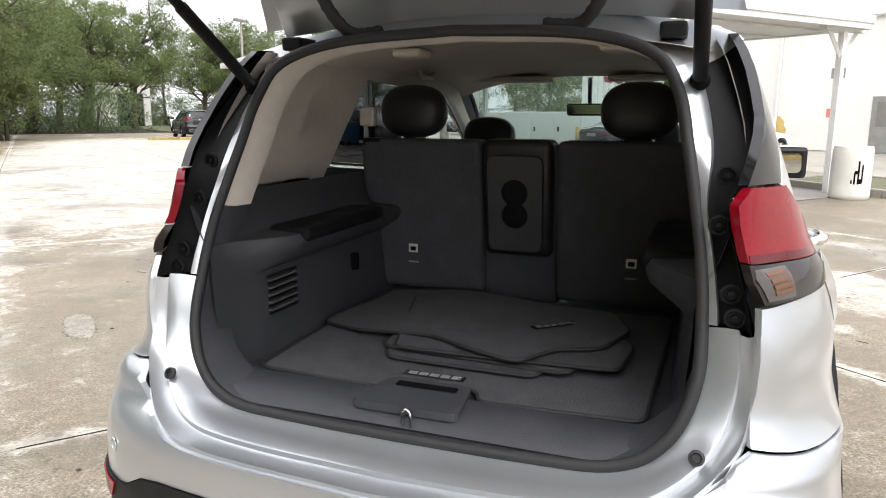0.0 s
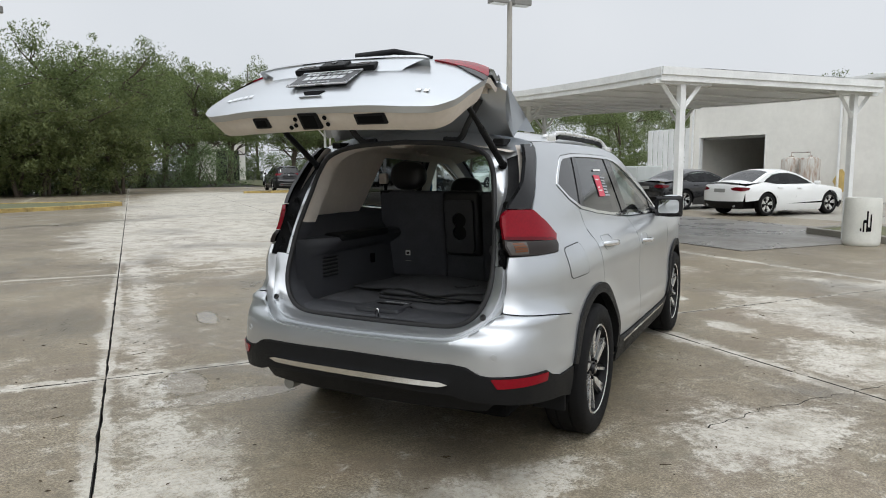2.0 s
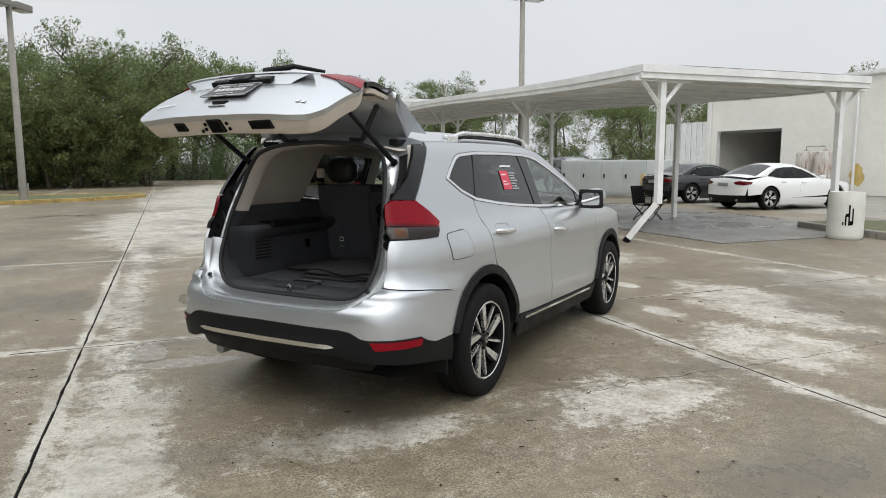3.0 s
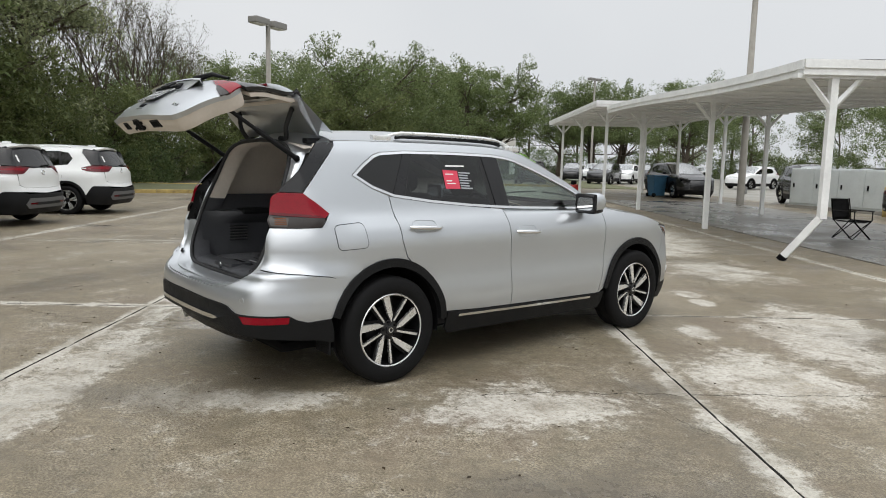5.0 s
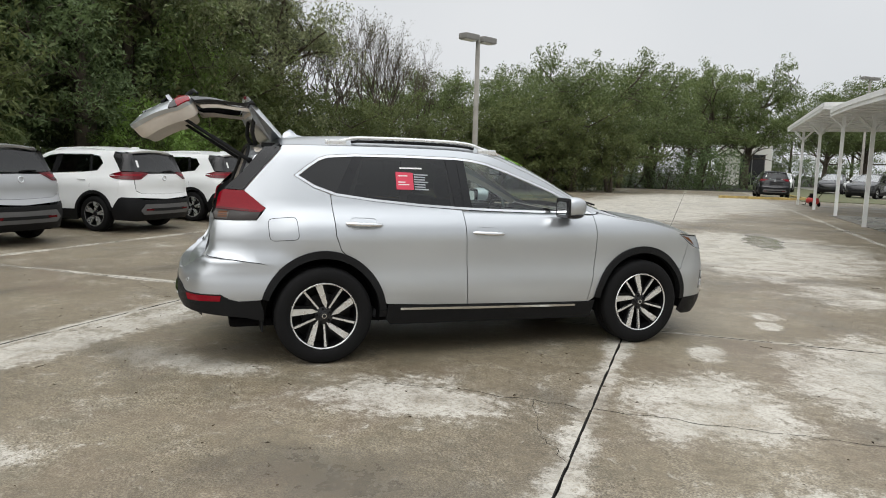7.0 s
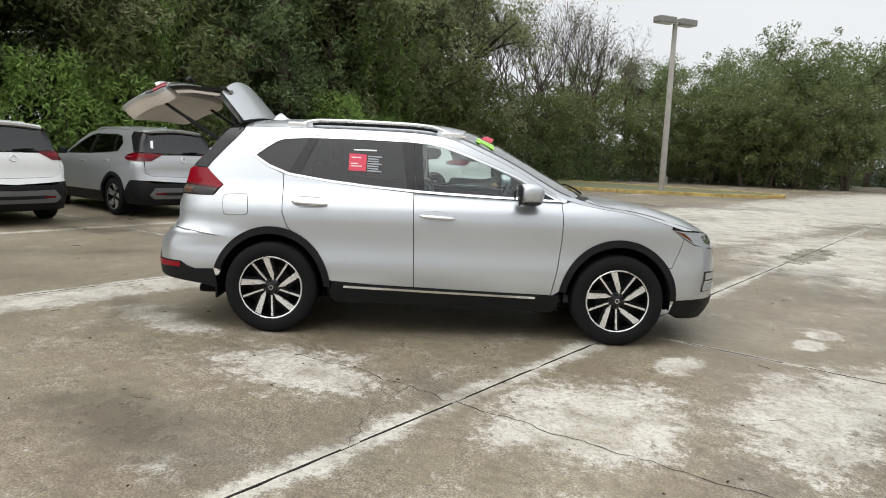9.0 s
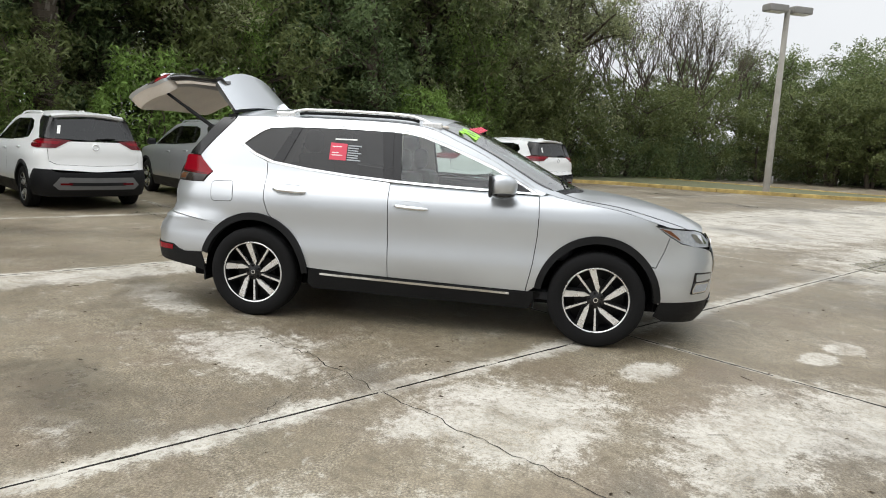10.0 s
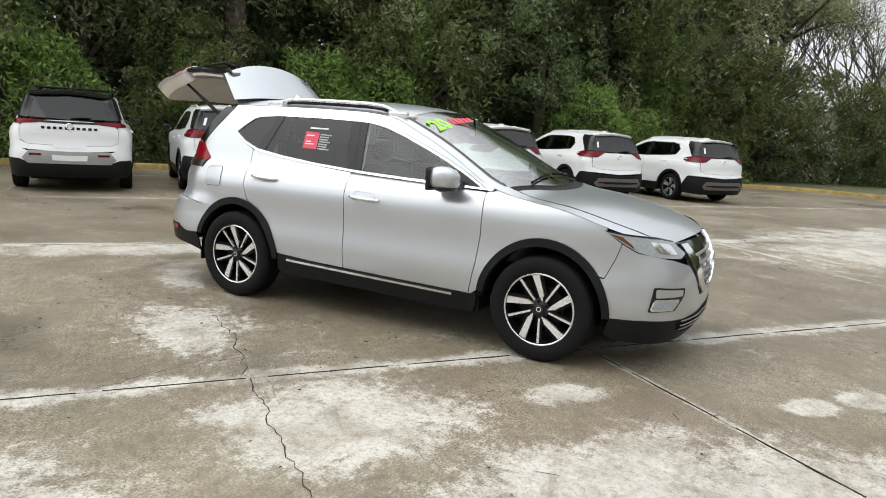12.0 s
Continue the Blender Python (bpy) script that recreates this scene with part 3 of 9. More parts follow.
def bollard(u, v):
    t = thing("bollard", "yellow painted steel bollard by the cabinet", "bollard", lot_pose(u, v), "bollards")
    bm = bmesh.new()
    lathe(bm, [(0.085, 0), (0.085, 0.95), (0.06, 1.0), (0, 1.01)], 16)
    part("post", bm, M_KERB, t, smooth=True, angle=40)


for u, v in ((17.4, 15.9), (16.2, 16.2)):
    bollard(u, v)


def barrel():
    t = thing("trash_drum", "white plastic drum with black scrawled marks beside a post", "drum", lot_pose(4.8, 10.85, 0))
    m = surface("drum_plastic", (0.66, 0.66, 0.61), 0.5, vary=0.1, scale=4, bump=0.2, bump_scale=12)
    bm = bmesh.new()
    lathe(bm, [(0, 0), (0.29, 0.0), (0.31, 0.02), (0.318, 0.08), (0.316, 0.12), (0.318, 0.3), (0.316, 0.33), (0.318, 0.36), (0.314, 0.70), (0.308, 0.83), (0.30, 0.88), (0.296, 0.90), (0.285, 0.89), (0.28, 0.2), (0, 0.2)], 28)
    body = part("body", bm, m, t, smooth=True, angle=40)
    for a, z0, z1, w in ((150, 0.30, 0.60, 0.012), (145, 0.28, 0.36, 0.030), (139, 0.27, 0.66, 0.013), (134, 0.44, 0.50, 0.030), (129, 0.27, 0.47, 0.013), (121, 0.28, 0.34, 0.012)):
        bm = bmesh.new()
        box(bm, 0.312, 0.321, -w, w, z0, z1, 0, Matrix.Rotation(radians(a), 4, "Z"))
        part("mark", bm, M_DARK, body)
    return t


barrel()


def folding_chair():
    t = thing("camping_chair", "black fabric folding camp chair under the carport", "chair", lot_pose(9.6, 10.0, 0, -70))
    fab = surface("black_canvas", (0.018, 0.018, 0.02), 0.85, bump=0.5, bump_scale=300)
    for x in (-0.27, 0.27):
        for y0, y1 in ((-0.25, 0.25), (0.25, -0.25)):
            bm = bmesh.new()
            rod(bm, (x, y0, 0), (x, y1, 0.42), 0.011, seg=8)
            part("leg", bm, M_DARK, t)
        bm = bmesh.new()
        rod(bm, (x, 0.25, 0.4), (x, 0.34, 0.88), 0.012, seg=8)
        part("upright", bm, M_DARK, t)
        bm = bmesh.new()
        rod(bm, (x, -0.25, 0.42), (x, -0.25, 0.62), 0.011, seg=8)
        part("upright", bm, M_DARK, t)
        bm = bmesh.new()
        box(bm, x - 0.035, x + 0.035, -0.27, 0.3, 0.615, 0.635, 0.006)
        part("armrest", bm, fab, t)
    for y in (-0.25, 0.25):
        for s in (1, -1):
            bm = bmesh.new()
            rod(bm, (-0.27 * s, y, 0.02), (0.27 * s, y, 0.42), 0.01, seg=8)
            part("brace", bm, M_DARK, t)
    for nm, fn in (("seat", lambda a, b: (0.27 * a, 0.25 * b, 0.42 - 0.05 * (1 - a * a))), ("backrest", lambda a, b: (0.27 * a, 0.27 + 0.045 * (b + 1) + 0.05 * (1 - a * a), 0.64 + 0.23 * b))):
        bm = bmesh.new()
        g = [[bm.verts.new(fn(-1 + i / 3, -1 + j / 3)) for j in range(7)] for i in range(7)]
        for i in range(6):
            for j in range(6):
                bm.faces.new((g[i][j], g[i + 1][j], g[i + 1][j + 1], g[i][j + 1]))
        bmesh.ops.solidify(bm, geom=bm.faces[:], thickness=0.006)
        part(nm, bm, fab, t, smooth=True)
    return t


folding_chair()


def kerb(name, pts, label, closed=False, mat=M_KERB):
    """A painted kerb of short cast stones along points in lot coordinates."""
    t = thing(name, label, "kerb", kind="structure")
    pts = [lot(u, v) for u, v in pts]
    if closed:
        pts.append(pts[0])
    for a, b in zip(pts, pts[1:]):
        d = b - a
        n = max(1, round(d.length / 1.5))
        for k in range(n):
            p = a + d * (k / n)
            bm = bmesh.new()
            box(bm, 0.006, d.length / n - 0.006, -0.08, 0.08, -0.05, 0.145, 0.02)
            bmesh.ops.transform(bm, matrix=Matrix.Translation(p) @ Matrix.Rotation(math.atan2(d.y, d.x), 4, "Z"), verts=bm.verts)
            part("kerb_stone", bm, mat, t)
    return t


kerb("kerb_row", [(-45, -13.0), (-20, -13.0), (0, -13.0), (19.2, -12.9), (20.8, -12.4)], "worn yellow concrete kerb along the wood")
ISLAND = [(20.8, -12.4), (21.9, -11.4), (23.2, -7.6), (25.4, -4.0), (26.9, -2.7), (27.8, -2.2), (28.8, -2.4), (29.3, -3.4), (29.3, -20.0)]
kerb("kerb_island", ISLAND, "yellow painted kerb round the grassed island")
kerb("kerb_far", [(40.4, 4.6), (40.9, 9.6), (52, 9.3)], "far yellow kerb beside the drive")


VERGE = [(6.75, 11.95), (4.5, 11.42), (-6.0, 11.1), (-6.0, 14.2), (6.2, 14.2), (6.9, 13.3)]
kerb("kerb_verge", VERGE, "low worn grey kerb round the grass beside the drum", True, M_POLE)


def grass(pts, label):
    bm = bmesh.new()
    vs = [bm.verts.new(lot(u, v, 0.11)) for u, v in pts]
    bm.faces.new(vs)
    ob = part("island_lawn", bm, M_GRASS)
    return tagged(ob, label, "lawn", kind="structure")


grass(ISLAND + [(20.8, -20.0)], "thin grass on the kerbed island")
grass(VERGE, "mown grass verge beside the carport")


# ------------------------------------------------------------------ trees
def leaves(bm, rng, center, radius, count, size, squash=0.8, hollow=0.35):
    """Scatter small bent leaf sprays in a clump round center."""
    for _ in range(count):
        d = Vector((rng.gauss(0, 1), rng.gauss(0, 1), rng.gauss(0, 1) * squash))
        d.normalize()
        p = Vector(center) + d * radius * (hollow + (1 - hollow) * rng.random() ** 0.6)
        s = size * (0.6 + 0.8 * rng.random())
        q = Euler((rng.uniform(-1.1, 1.1), rng.uniform(-1.1, 1.1), rng.uniform(0, 6.28))).to_matrix()
        bm.faces.new([bm.verts.new(q @ Vector(v) + p) for v in ((-s, 0, 0), (0.2 * s, -s * 0.42, 0.15 * s), (s, 0.25 * s, -0.1 * s))])


def branch(bm, rng, a, b, r0, r1, bend=0.12, n=4):
    a, b = Vector(a), Vector(b)
    ln = (b - a).length
    off = Vector((rng.uniform(-1, 1), rng.uniform(-1, 1), rng.uniform(-0.3, 1))) * ln * bend
    pts = [a + (b - a) * (i / n) + off * math.sin(math.pi * i / n) for i in range(n + 1)]
    tube(bm, pts, [r0 + (r1 - r0) * i / n for i in range(n + 1)], 6)
    return pts


def tree(seed, height, spread, clumps, per, leaf, mat, bark, label, low=0.25, trunks=1, size=0.1, category="tree"):
    rng = random.Random(seed)
    t = thing("tree", label, category)
    bt, bl = bmesh.new(), bmesh.new()
    tips = []
    for k in range(trunks):
        lean = Vector((rng.uniform(-1, 1), rng.uniform(-1, 1), 0)) * (0.12 if trunks == 1 else 0.3) * spread
        top = lean + Vector((0, 0, height * 0.72))
        base = Vector((rng.uniform(-0.3, 0.3), rng.uniform(-0.3, 0.3), -0.1)) * (0 if trunks == 1 else 1) + Vector((0, 0, -0.1))
        r = 0.02 * height
        spine = branch(bt, rng, base, top, r * 1.25, r * 0.35, 0.06, 6)
        for i in range(9):
            s = spine[rng.randint(2, 6)]
            a = rng.uniform(0, 6.28)
            out = spread * rng.uniform(0.45, 1.0)
            e = Vector((s.x + out * math.cos(a), s.y + out * math.sin(a), min(height * 0.97, s.z + rng.uniform(-0.05, 0.3) * height)))
            pts = branch(bt, rng, s, e, r * 0.42, r * 0.1, 0.15, 4)
            tips += pts[2:]
            for _ in range(2):
                e2 = pts[3] + Vector((rng.uniform(-1, 1), rng.uniform(-1, 1), rng.uniform(-0.2, 0.9))) * spread * 0.4
                tips += branch(bt, rng, pts[2], e2, r * 0.2, r * 0.05, 0.15, 3)[2:]
        tips.append(spine[-1])
    for i in range(clumps):
        if rng.random() < 0.62:
            c = rng.choice(tips) + Vector((rng.gauss(0, 1), rng.gauss(0, 1), rng.gauss(0, 1))) * 0.09 * spread
        else:
            a, rr = rng.uniform(0, 6.28), spread * math.sqrt(rng.random())
            h = low + (1 - low) * rng.random() ** 0.8
            w = math.sqrt(max(0.05, 1 - ((h - 0.55) / 0.52) ** 2))
            c = Vector((rr * w * math.cos(a), rr * w * math.sin(a), h * height))
        if c.z < low * height:
            c.z = low * height + rng.random() * 0.5
        leaves(bl, rng, c, rng.uniform(0.45, 1.0) * leaf, per, size)
    part("trunk", bt, bark, t, smooth=True)
    part("crown", bl, mat, t)
    return t


def shrub(seed, w, d, h, count, mat, label, size=0.07, category="shrub"):
    rng = random.Random(seed)
    t = thing("shrub", label, category)
    bm = bmesh.new()
    for _ in range(count):
        a, e = rng.uniform(0, 6.28), rng.random()
        k = 0.72 + 0.35 * noise.noise(Vector((math.cos(a) * 2 + seed, math.sin(a) * 2, e * 3)))
        c = Vector((w * k * math.cos(a) * math.sqrt(1 - e * e * 0.8), d * k * math.sin(a) * math.sqrt(1 - e * e * 0.8), h * e * (0.85 + 0.25 * k)))
        leaves(bm, rng, c, 0.22, 4, size)
    part("foliage", bm, mat, t)
    for i in range(4):
        bm = bmesh.new()
        branch(bm, rng, (rng.uniform(-0.2, 0.2), rng.uniform(-0.2, 0.2), -0.05), (rng.uniform(-0.6, 0.6) * w, rng.uniform(-0.6, 0.6) * d, h * 0.7), 0.03, 0.01)
        part("stem", bm, M_BARK, t)
    return t


def creeper(seed):
    """Strands of creeper hanging unevenly from a leaning stem."""
    rng = random.Random(seed)
    t = thing("creeper", "ragged curtain of bright creeper hanging down a tree", "creeper")
    bs, bm = bmesh.new(), bmesh.new()
    for k in range(3):
        a = rng.uniform(0, 6.28)
        top = Vector((1.1 * math.cos(a), 0.5 * math.sin(a), rng.uniform(5.0, 6.8)))
        pts = branch(bs, rng, (0.1 * k, 0, -0.05), top, 0.06, 0.02, 0.14, 8)
        for p in pts[3:]:
            for _ in range(5):
                q = p + Vector((rng.gauss(0, 0.45), rng.gauss(0, 0.3), rng.uniform(-0.1, 0.5)))
                drop = rng.uniform(0.5, 2.2)
                n = int(drop * 5)
                for i in range(n):
                    w = q + Vector((0.1 * math.sin(i), 0.1 * math.cos(i * 1.3), -drop * i / n))
                    if w.z > 0.3:
                        leaves(bm, rng, w, 0.20 - 0.08 * i / n, 9, 0.065)
    part("stem", bs, M_BARK, t, smooth=True)
    part("foliage", bm, M_LEAF_VINE, t)
    return t


def bare_tree(seed, height=13.0):
    """A thin tree: limbs that fork upwards into fine twigs with a scatter of small leaves."""
    rng = random.Random(seed)
    t = thing("tree", "thin half-bare tree with fine upright twigs", "tree")
    bt, bl = bmesh.new(), bmesh.new()

    def grow(a, d, ln, r, level):
        b = a + d * ln
        off = Vector((rng.uniform(-1, 1), rng.uniform(-1, 1), 0)) * ln * 0.07
        tube(bt, [a, a.lerp(b, 0.5) + off, b], [r, r * 0.8, r * 0.58], 5 if level < 3 else 3)
        if level == 5:
            leaves(bl, rng, b, 0.28, 5, 0.06)
            return
        for k in range(3 if level else 4):
            side = Vector((rng.gauss(0, 1), rng.gauss(0, 1), rng.gauss(0, 0.3)))
            e = (d + side.normalized() * rng.uniform(0.35, 0.7) + Vector((0, 0, 0.22))).normalized()
            grow(a.lerp(b, rng.uniform(0.62, 1.0)), e, ln * rng.uniform(0.62, 0.84), r * 0.55, level + 1)

    grow(Vector((0, 0, -0.1)), Vector((0.05, 0.03, 1)).normalized(), height * 0.27, 0.13, 0)
    part("trunk", bt, M_BARK, t, smooth=True)
    part("crown", bl, M_LEAF_DRY, t)
    return t


OAK = [tree(11 + i, 8.6, 3.7, 280, 46, 0.66, M_LEAF_OAK, M_BARK, "broad live oak with grey-green leaves at the edge of the wood", 0.2, 1, 0.10) for i in range(3)]
DARKT = [tree(31 + i, 11.0, 3.3, 290, 66, 0.70, (M_LEAF_DARK, M_LEAF_GREY, M_LEAF_GREY)[i], M_BARK, "tall evergreen tree with dark clumped leaves in the wood", 0.16, 2, 0.092) for i in range(3)]
SPREAD = [tree(41 + i, 11.5, 5.6, 380, 60, 0.9, M_LEAF_OAK, M_BARK, "wide spreading oak with bare forked trunks under its crown", 0.40, 3, 0.14) for i in range(2)]
SPARSE = [bare_tree(51 + i) for i in range(2)]
BRIGHT = [tree(71 + i, 5.0, 2.8, 230, 48, 0.56, M_LEAF_BRIGHT, M_BARK, "low yellow-green tree in front of the wood", 0.02, 2, 0.095) for i in range(2)]
VINE = [shrub(91 + i, 1.9, 1.5, 2.6, 1300, M_LEAF_VINE, "mound of bright creeper hanging over bushes", 0.07) for i in range(2)]
CURTAIN = [creeper(111 + i) for i in range(2)]
SCRUB = [shrub(95 + i, 1.7, 1.3, 1.5, 900, M_LEAF_OAK, "tangled undergrowth at the foot of the wood", 0.07) for i in range(2)]
SHADE = [shrub(98 + i, 1.8, 1.4, 1.7, 800, M_LEAF_DARK, "dark undergrowth in the shade of the oaks", 0.055) for i in range(2)]
used = set()


def plant(kind, u, v, s=1.0, turn=0.0, z=0.0, sx=1.0):
    src = kind[int(abs(turn)) % len(kind)]
    m = lot_pose(u, v, z, turn)
    if src.name not in used:
        used.add(src.name)
        ob = src
        ob.matrix_basis = m
    else:
        ob = copy_thing(src, m)
    ob.scale = (s * sx, s * sx, s)
    ob["group"] = "trees of the wood" if kind not in (VINE, CURTAIN, SCRUB, SHADE) else "undergrowth"
    return ob


rngw = random.Random(4)
# the wood behind the parked row
u = -17.0
while u < 26:
    plant(DARKT, u + rngw.uniform(-0.7, 0.7), -16.6 + rngw.uniform(-0.8, 0.8), rngw.uniform(0.9, 1.12), rngw.uniform(0, 360), 0.05, 1.05)
    plant(DARKT, u + 1.7 + rngw.uniform(-0.8, 0.8), -20.8 + rngw.uniform(-1, 1), rngw.uniform(1.0, 1.25), rngw.uniform(0, 360), 0.05, 1.15)
    if u < 6 or u > 14:
        plant(DARKT, u + 0.6 + rngw.uniform(-0.8, 0.8), -25.5 + rngw.uniform(-1, 1), rngw.uniform(1.15, 1.4), rngw.uniform(0, 360), 0.05, 1.3)
    u += 3.7
u = -16.0
while u < 20:
    if u > 3:
        plant(OAK, u + 3.0 + rngw.uniform(-1, 1), -17.2, rngw.uniform(0.9, 1.2), rngw.uniform(0, 360), 0.05)
    plant(OAK, u + rngw.uniform(-1, 1), -17.8 + rngw.uniform(-0.5, 0.5), rngw.uniform(0.85, 1.15), rngw.uniform(0, 360), 0.05)
    plant(BRIGHT, u + 3.2 + rngw.uniform(-1, 1), -15.4 + rngw.uniform(-0.4, 0.4), rngw.uniform(0.7, 1.25), rngw.uniform(0, 360), 0.05)
    u += 6.3
u = -16.0
while u < 24:
    plant(SHADE, u, -18.6 + rngw.uniform(-0.5, 0.5), rngw.uniform(1.3, 1.9), rngw.uniform(0, 360), 0.05)
    plant(SHADE, u + 1.2, -24.5 + rngw.uniform(-0.5, 0.5), rngw.uniform(1.8, 2.6), rngw.uniform(0, 360), 0.05)
    u += 2.4
u = -17.0
while u < 21:
    plant(SCRUB, u, -14.7 + rngw.uniform(-0.3, 0.3), rngw.uniform(0.8, 1.3), rngw.uniform(0, 360), 0.05)
    u += 1.9
for u, v, s, t in ((-3.9, -14.0, 1.2, 20), (3.4, -14.0, 1.25, 41), (5.0, -14.0, 1.15, 132), (13.2, -14.0, 1.2, 221), (15.4, -14.3, 0.95, 63), (-11, -14.3, 0.9, 64)):
    plant(VINE, u, v, s, t, 0.05)
for u, v, s, t in ((0.0, -14.1, 0.60, 10), (7.0, -14.4, 0.95, 51), (16.6, -14.7, 1.0, 134), (-4.6, -14.3, 0.8, 5)):
    plant(CURTAIN, u, v, s, t, 0.05)
for u, v, s, t in ((22.5, -15.5, 0.9, 11), (25.0, -16.2, 1.0, 50), (28.5, -15.2, 0.95, 121), (31.5, -15.8, 1.0, 200), (35, -15, 1.05, 303), (38.5, -12.5, 1.0, 14), (41, -9.5, 1.0, 77), (20.0, -15.4, 0.7, 33)):
    plant(BRIGHT, u, v, s, t)
for u, v, s, t in ((34.3, -15.4, 1.16, 20), (33.0, -16.6, 1.0, 41), (29.2, -15.8, 0.95, 52), (37.0, -15.6, 0.95, 63), (41.5, -15.4, 0.95, 74), (27.5, -19.0, 1.05, 31), (33.5, -19.5, 1.08, 21), (30, -21.0, 1.25, 50)):
    plant(SPARSE, u, v, s, t)
for u, v, s, t in ((38, -18, 0.85, 10), (43, -14.5, 0.9, 51), (45, -9.5, 0.92, 92), (45, -5.6, 1.05, 133), (46.5, -2.8, 1.04, 214)):
    plant(OAK, u, v, s, t)
for u, v, s, t in ((41, -11, 1.1, 5), (41.2, -7.5, 1.2, 46), (42.2, -4.6, 1.2, 87), (43.5, -2.6, 0.95, 128), (40.3, -9.3, 0.9, 26), (41.4, -6.2, 1.0, 67)):
    plant(BRIGHT, u, v, s, t)
for k in range(12):
    plant(SHADE, 45.2 + 0.14 * k + rngw.uniform(-0.8, 0.8), -14.5 + 0.95 * k, rngw.uniform(1.3, 2.1), rngw.uniform(0, 360))
for u, v, s, t in ((50, -15, 1.0, 8), (51, -10, 1.05, 49), (50.5, -6, 1.0, 90), (47, -18, 1.0, 13), (56, -12, 1.15, 54), (56, -3, 1.15, 95)):
    plant(OAK, u, v, s, t)
for k in range(14):
    plant(SHADE if k % 3 else SCRUB, 21.5 + 1.45 * k, -15.2 + rngw.uniform(-0.5, 0.4) - (0.6 if k < 5 else 0.0), rngw.uniform(0.9, 1.5), rngw.uniform(0, 360), 0.02)
for u, v, s, t in ((71, 3.6, 1.0, 20), (75, 8.2, 1.02, 51), (86, 21.5, 1.05, 92), (84, 17.0, 0.92, 33), (92, 27, 1.05, 14), (66, 27, 0.85, 75), (62, -1.0, 0.9, 46), (90, 2, 1.15, 7)):
    plant(SPREAD, u, v, s, t)
for u, v, s, t in ((84, 30, 1.1, 36), (88, 36, 1.15, 27), (76, 38, 1.1, 68), (72, 45, 1.1, 9), (66, 49, 1.15, 50), (56, 52, 1.1, 31), (92, 43, 1.2, 72), (82, 52, 1.1, 5), (60, 60, 1.1, 46), (48, 55, 1.0, 14), (38, 58, 1.05, 55), (104, 16, 1.2, 15), (106, 24, 1.3, 60), (104, 5, 1.2, 31), (100, -4, 1.2, 70), (42, 34.5, 0.85, 8), (46, 36.5, 0.9, 49), (50, 43, 0.95, 33)):
    plant(OAK, u, v, s, t)
for k in range(26):
    plant(SHADE if k % 3 else SCRUB, 101 - 0.045 * k * k + rngw.uniform(-1, 1), 7.0 + 2.3 * k, rngw.uniform(1.4, 2.2), rngw.uniform(0, 360))


for k in range(8):
    plant(SHADE, 60 + 0.6 * k + rngw.uniform(-1, 1), -5.5 + 1.55 * k, rngw.uniform(1.5, 2.1), rngw.uniform(0, 360))


# ------------------------------------------------------------------ car bodies
def lerp_table(tab, x):
    if x <= tab[0][0]:
        return tab[0][1]
    for (a, p), (b, q) in zip(tab, tab[1:]):
        if x <= b:
            return p + (q - p) * (x - a) / (b - a)
    return tab[-1][1]


def smooth_table(tab, x):
    """Cubic through a table of (x, value)."""
    n = len(tab)
    if x <= tab[0][0]:
        return tab[0][1]
    if x >= tab[-1][0]:
        return tab[-1][1]
    i = 0
    while tab[i + 1][0] < x:
        i += 1
    x0, y0 = tab[i]
    x1, y1 = tab[i + 1]
    h = x1 - x0
    d = (y1 - y0) / h

    def slope(j):
        if j <= 0 or j >= n - 1:
            return d
        a = (tab[j][1] - tab[j - 1][1]) / (tab[j][0] - tab[j - 1][0])
        b = (tab[j + 1][1] - tab[j][1]) / (tab[j + 1][0] - tab[j][0])
        return 0.0 if a * b <= 0 else 2 * a * b / (a + b)

    m0, m1 = slope(i), slope(i + 1)
    s = (x - x0) / h
    return y0 * (1 + 2 * s) * (1 - s) ** 2 + m0 * h * s * (1 - s) ** 2 + y1 * s * s * (3 - 2 * s) - m1 * h * s * s * (1 - s)


def catmull(pts, per=10, closed=False):
    out = []
    n = len(pts)
    rng = range(n if closed else n - 1)
    for i in rng:
        p1, p2 = Vector(pts[i]), Vector(pts[(i + 1) % n])
        p0 = Vector(pts[(i - 1) % n]) if (closed or i > 0) else p1 * 2 - p2
        p3 = Vector(pts[(i + 2) % n]) if (closed or i < n - 2) else p2 * 2 - p1
        for k in range(per):
            t = k / per
            out.append(0.5 * ((2 * p1) + (p2 - p0) * t + (2 * p0 - 5 * p1 + 4 * p2 - p3) * t * t + (3 * p1 - p0 - 3 * p2 + p3) * t ** 3))
    if not closed:
        out.append(Vector(pts[-1]))
    return out


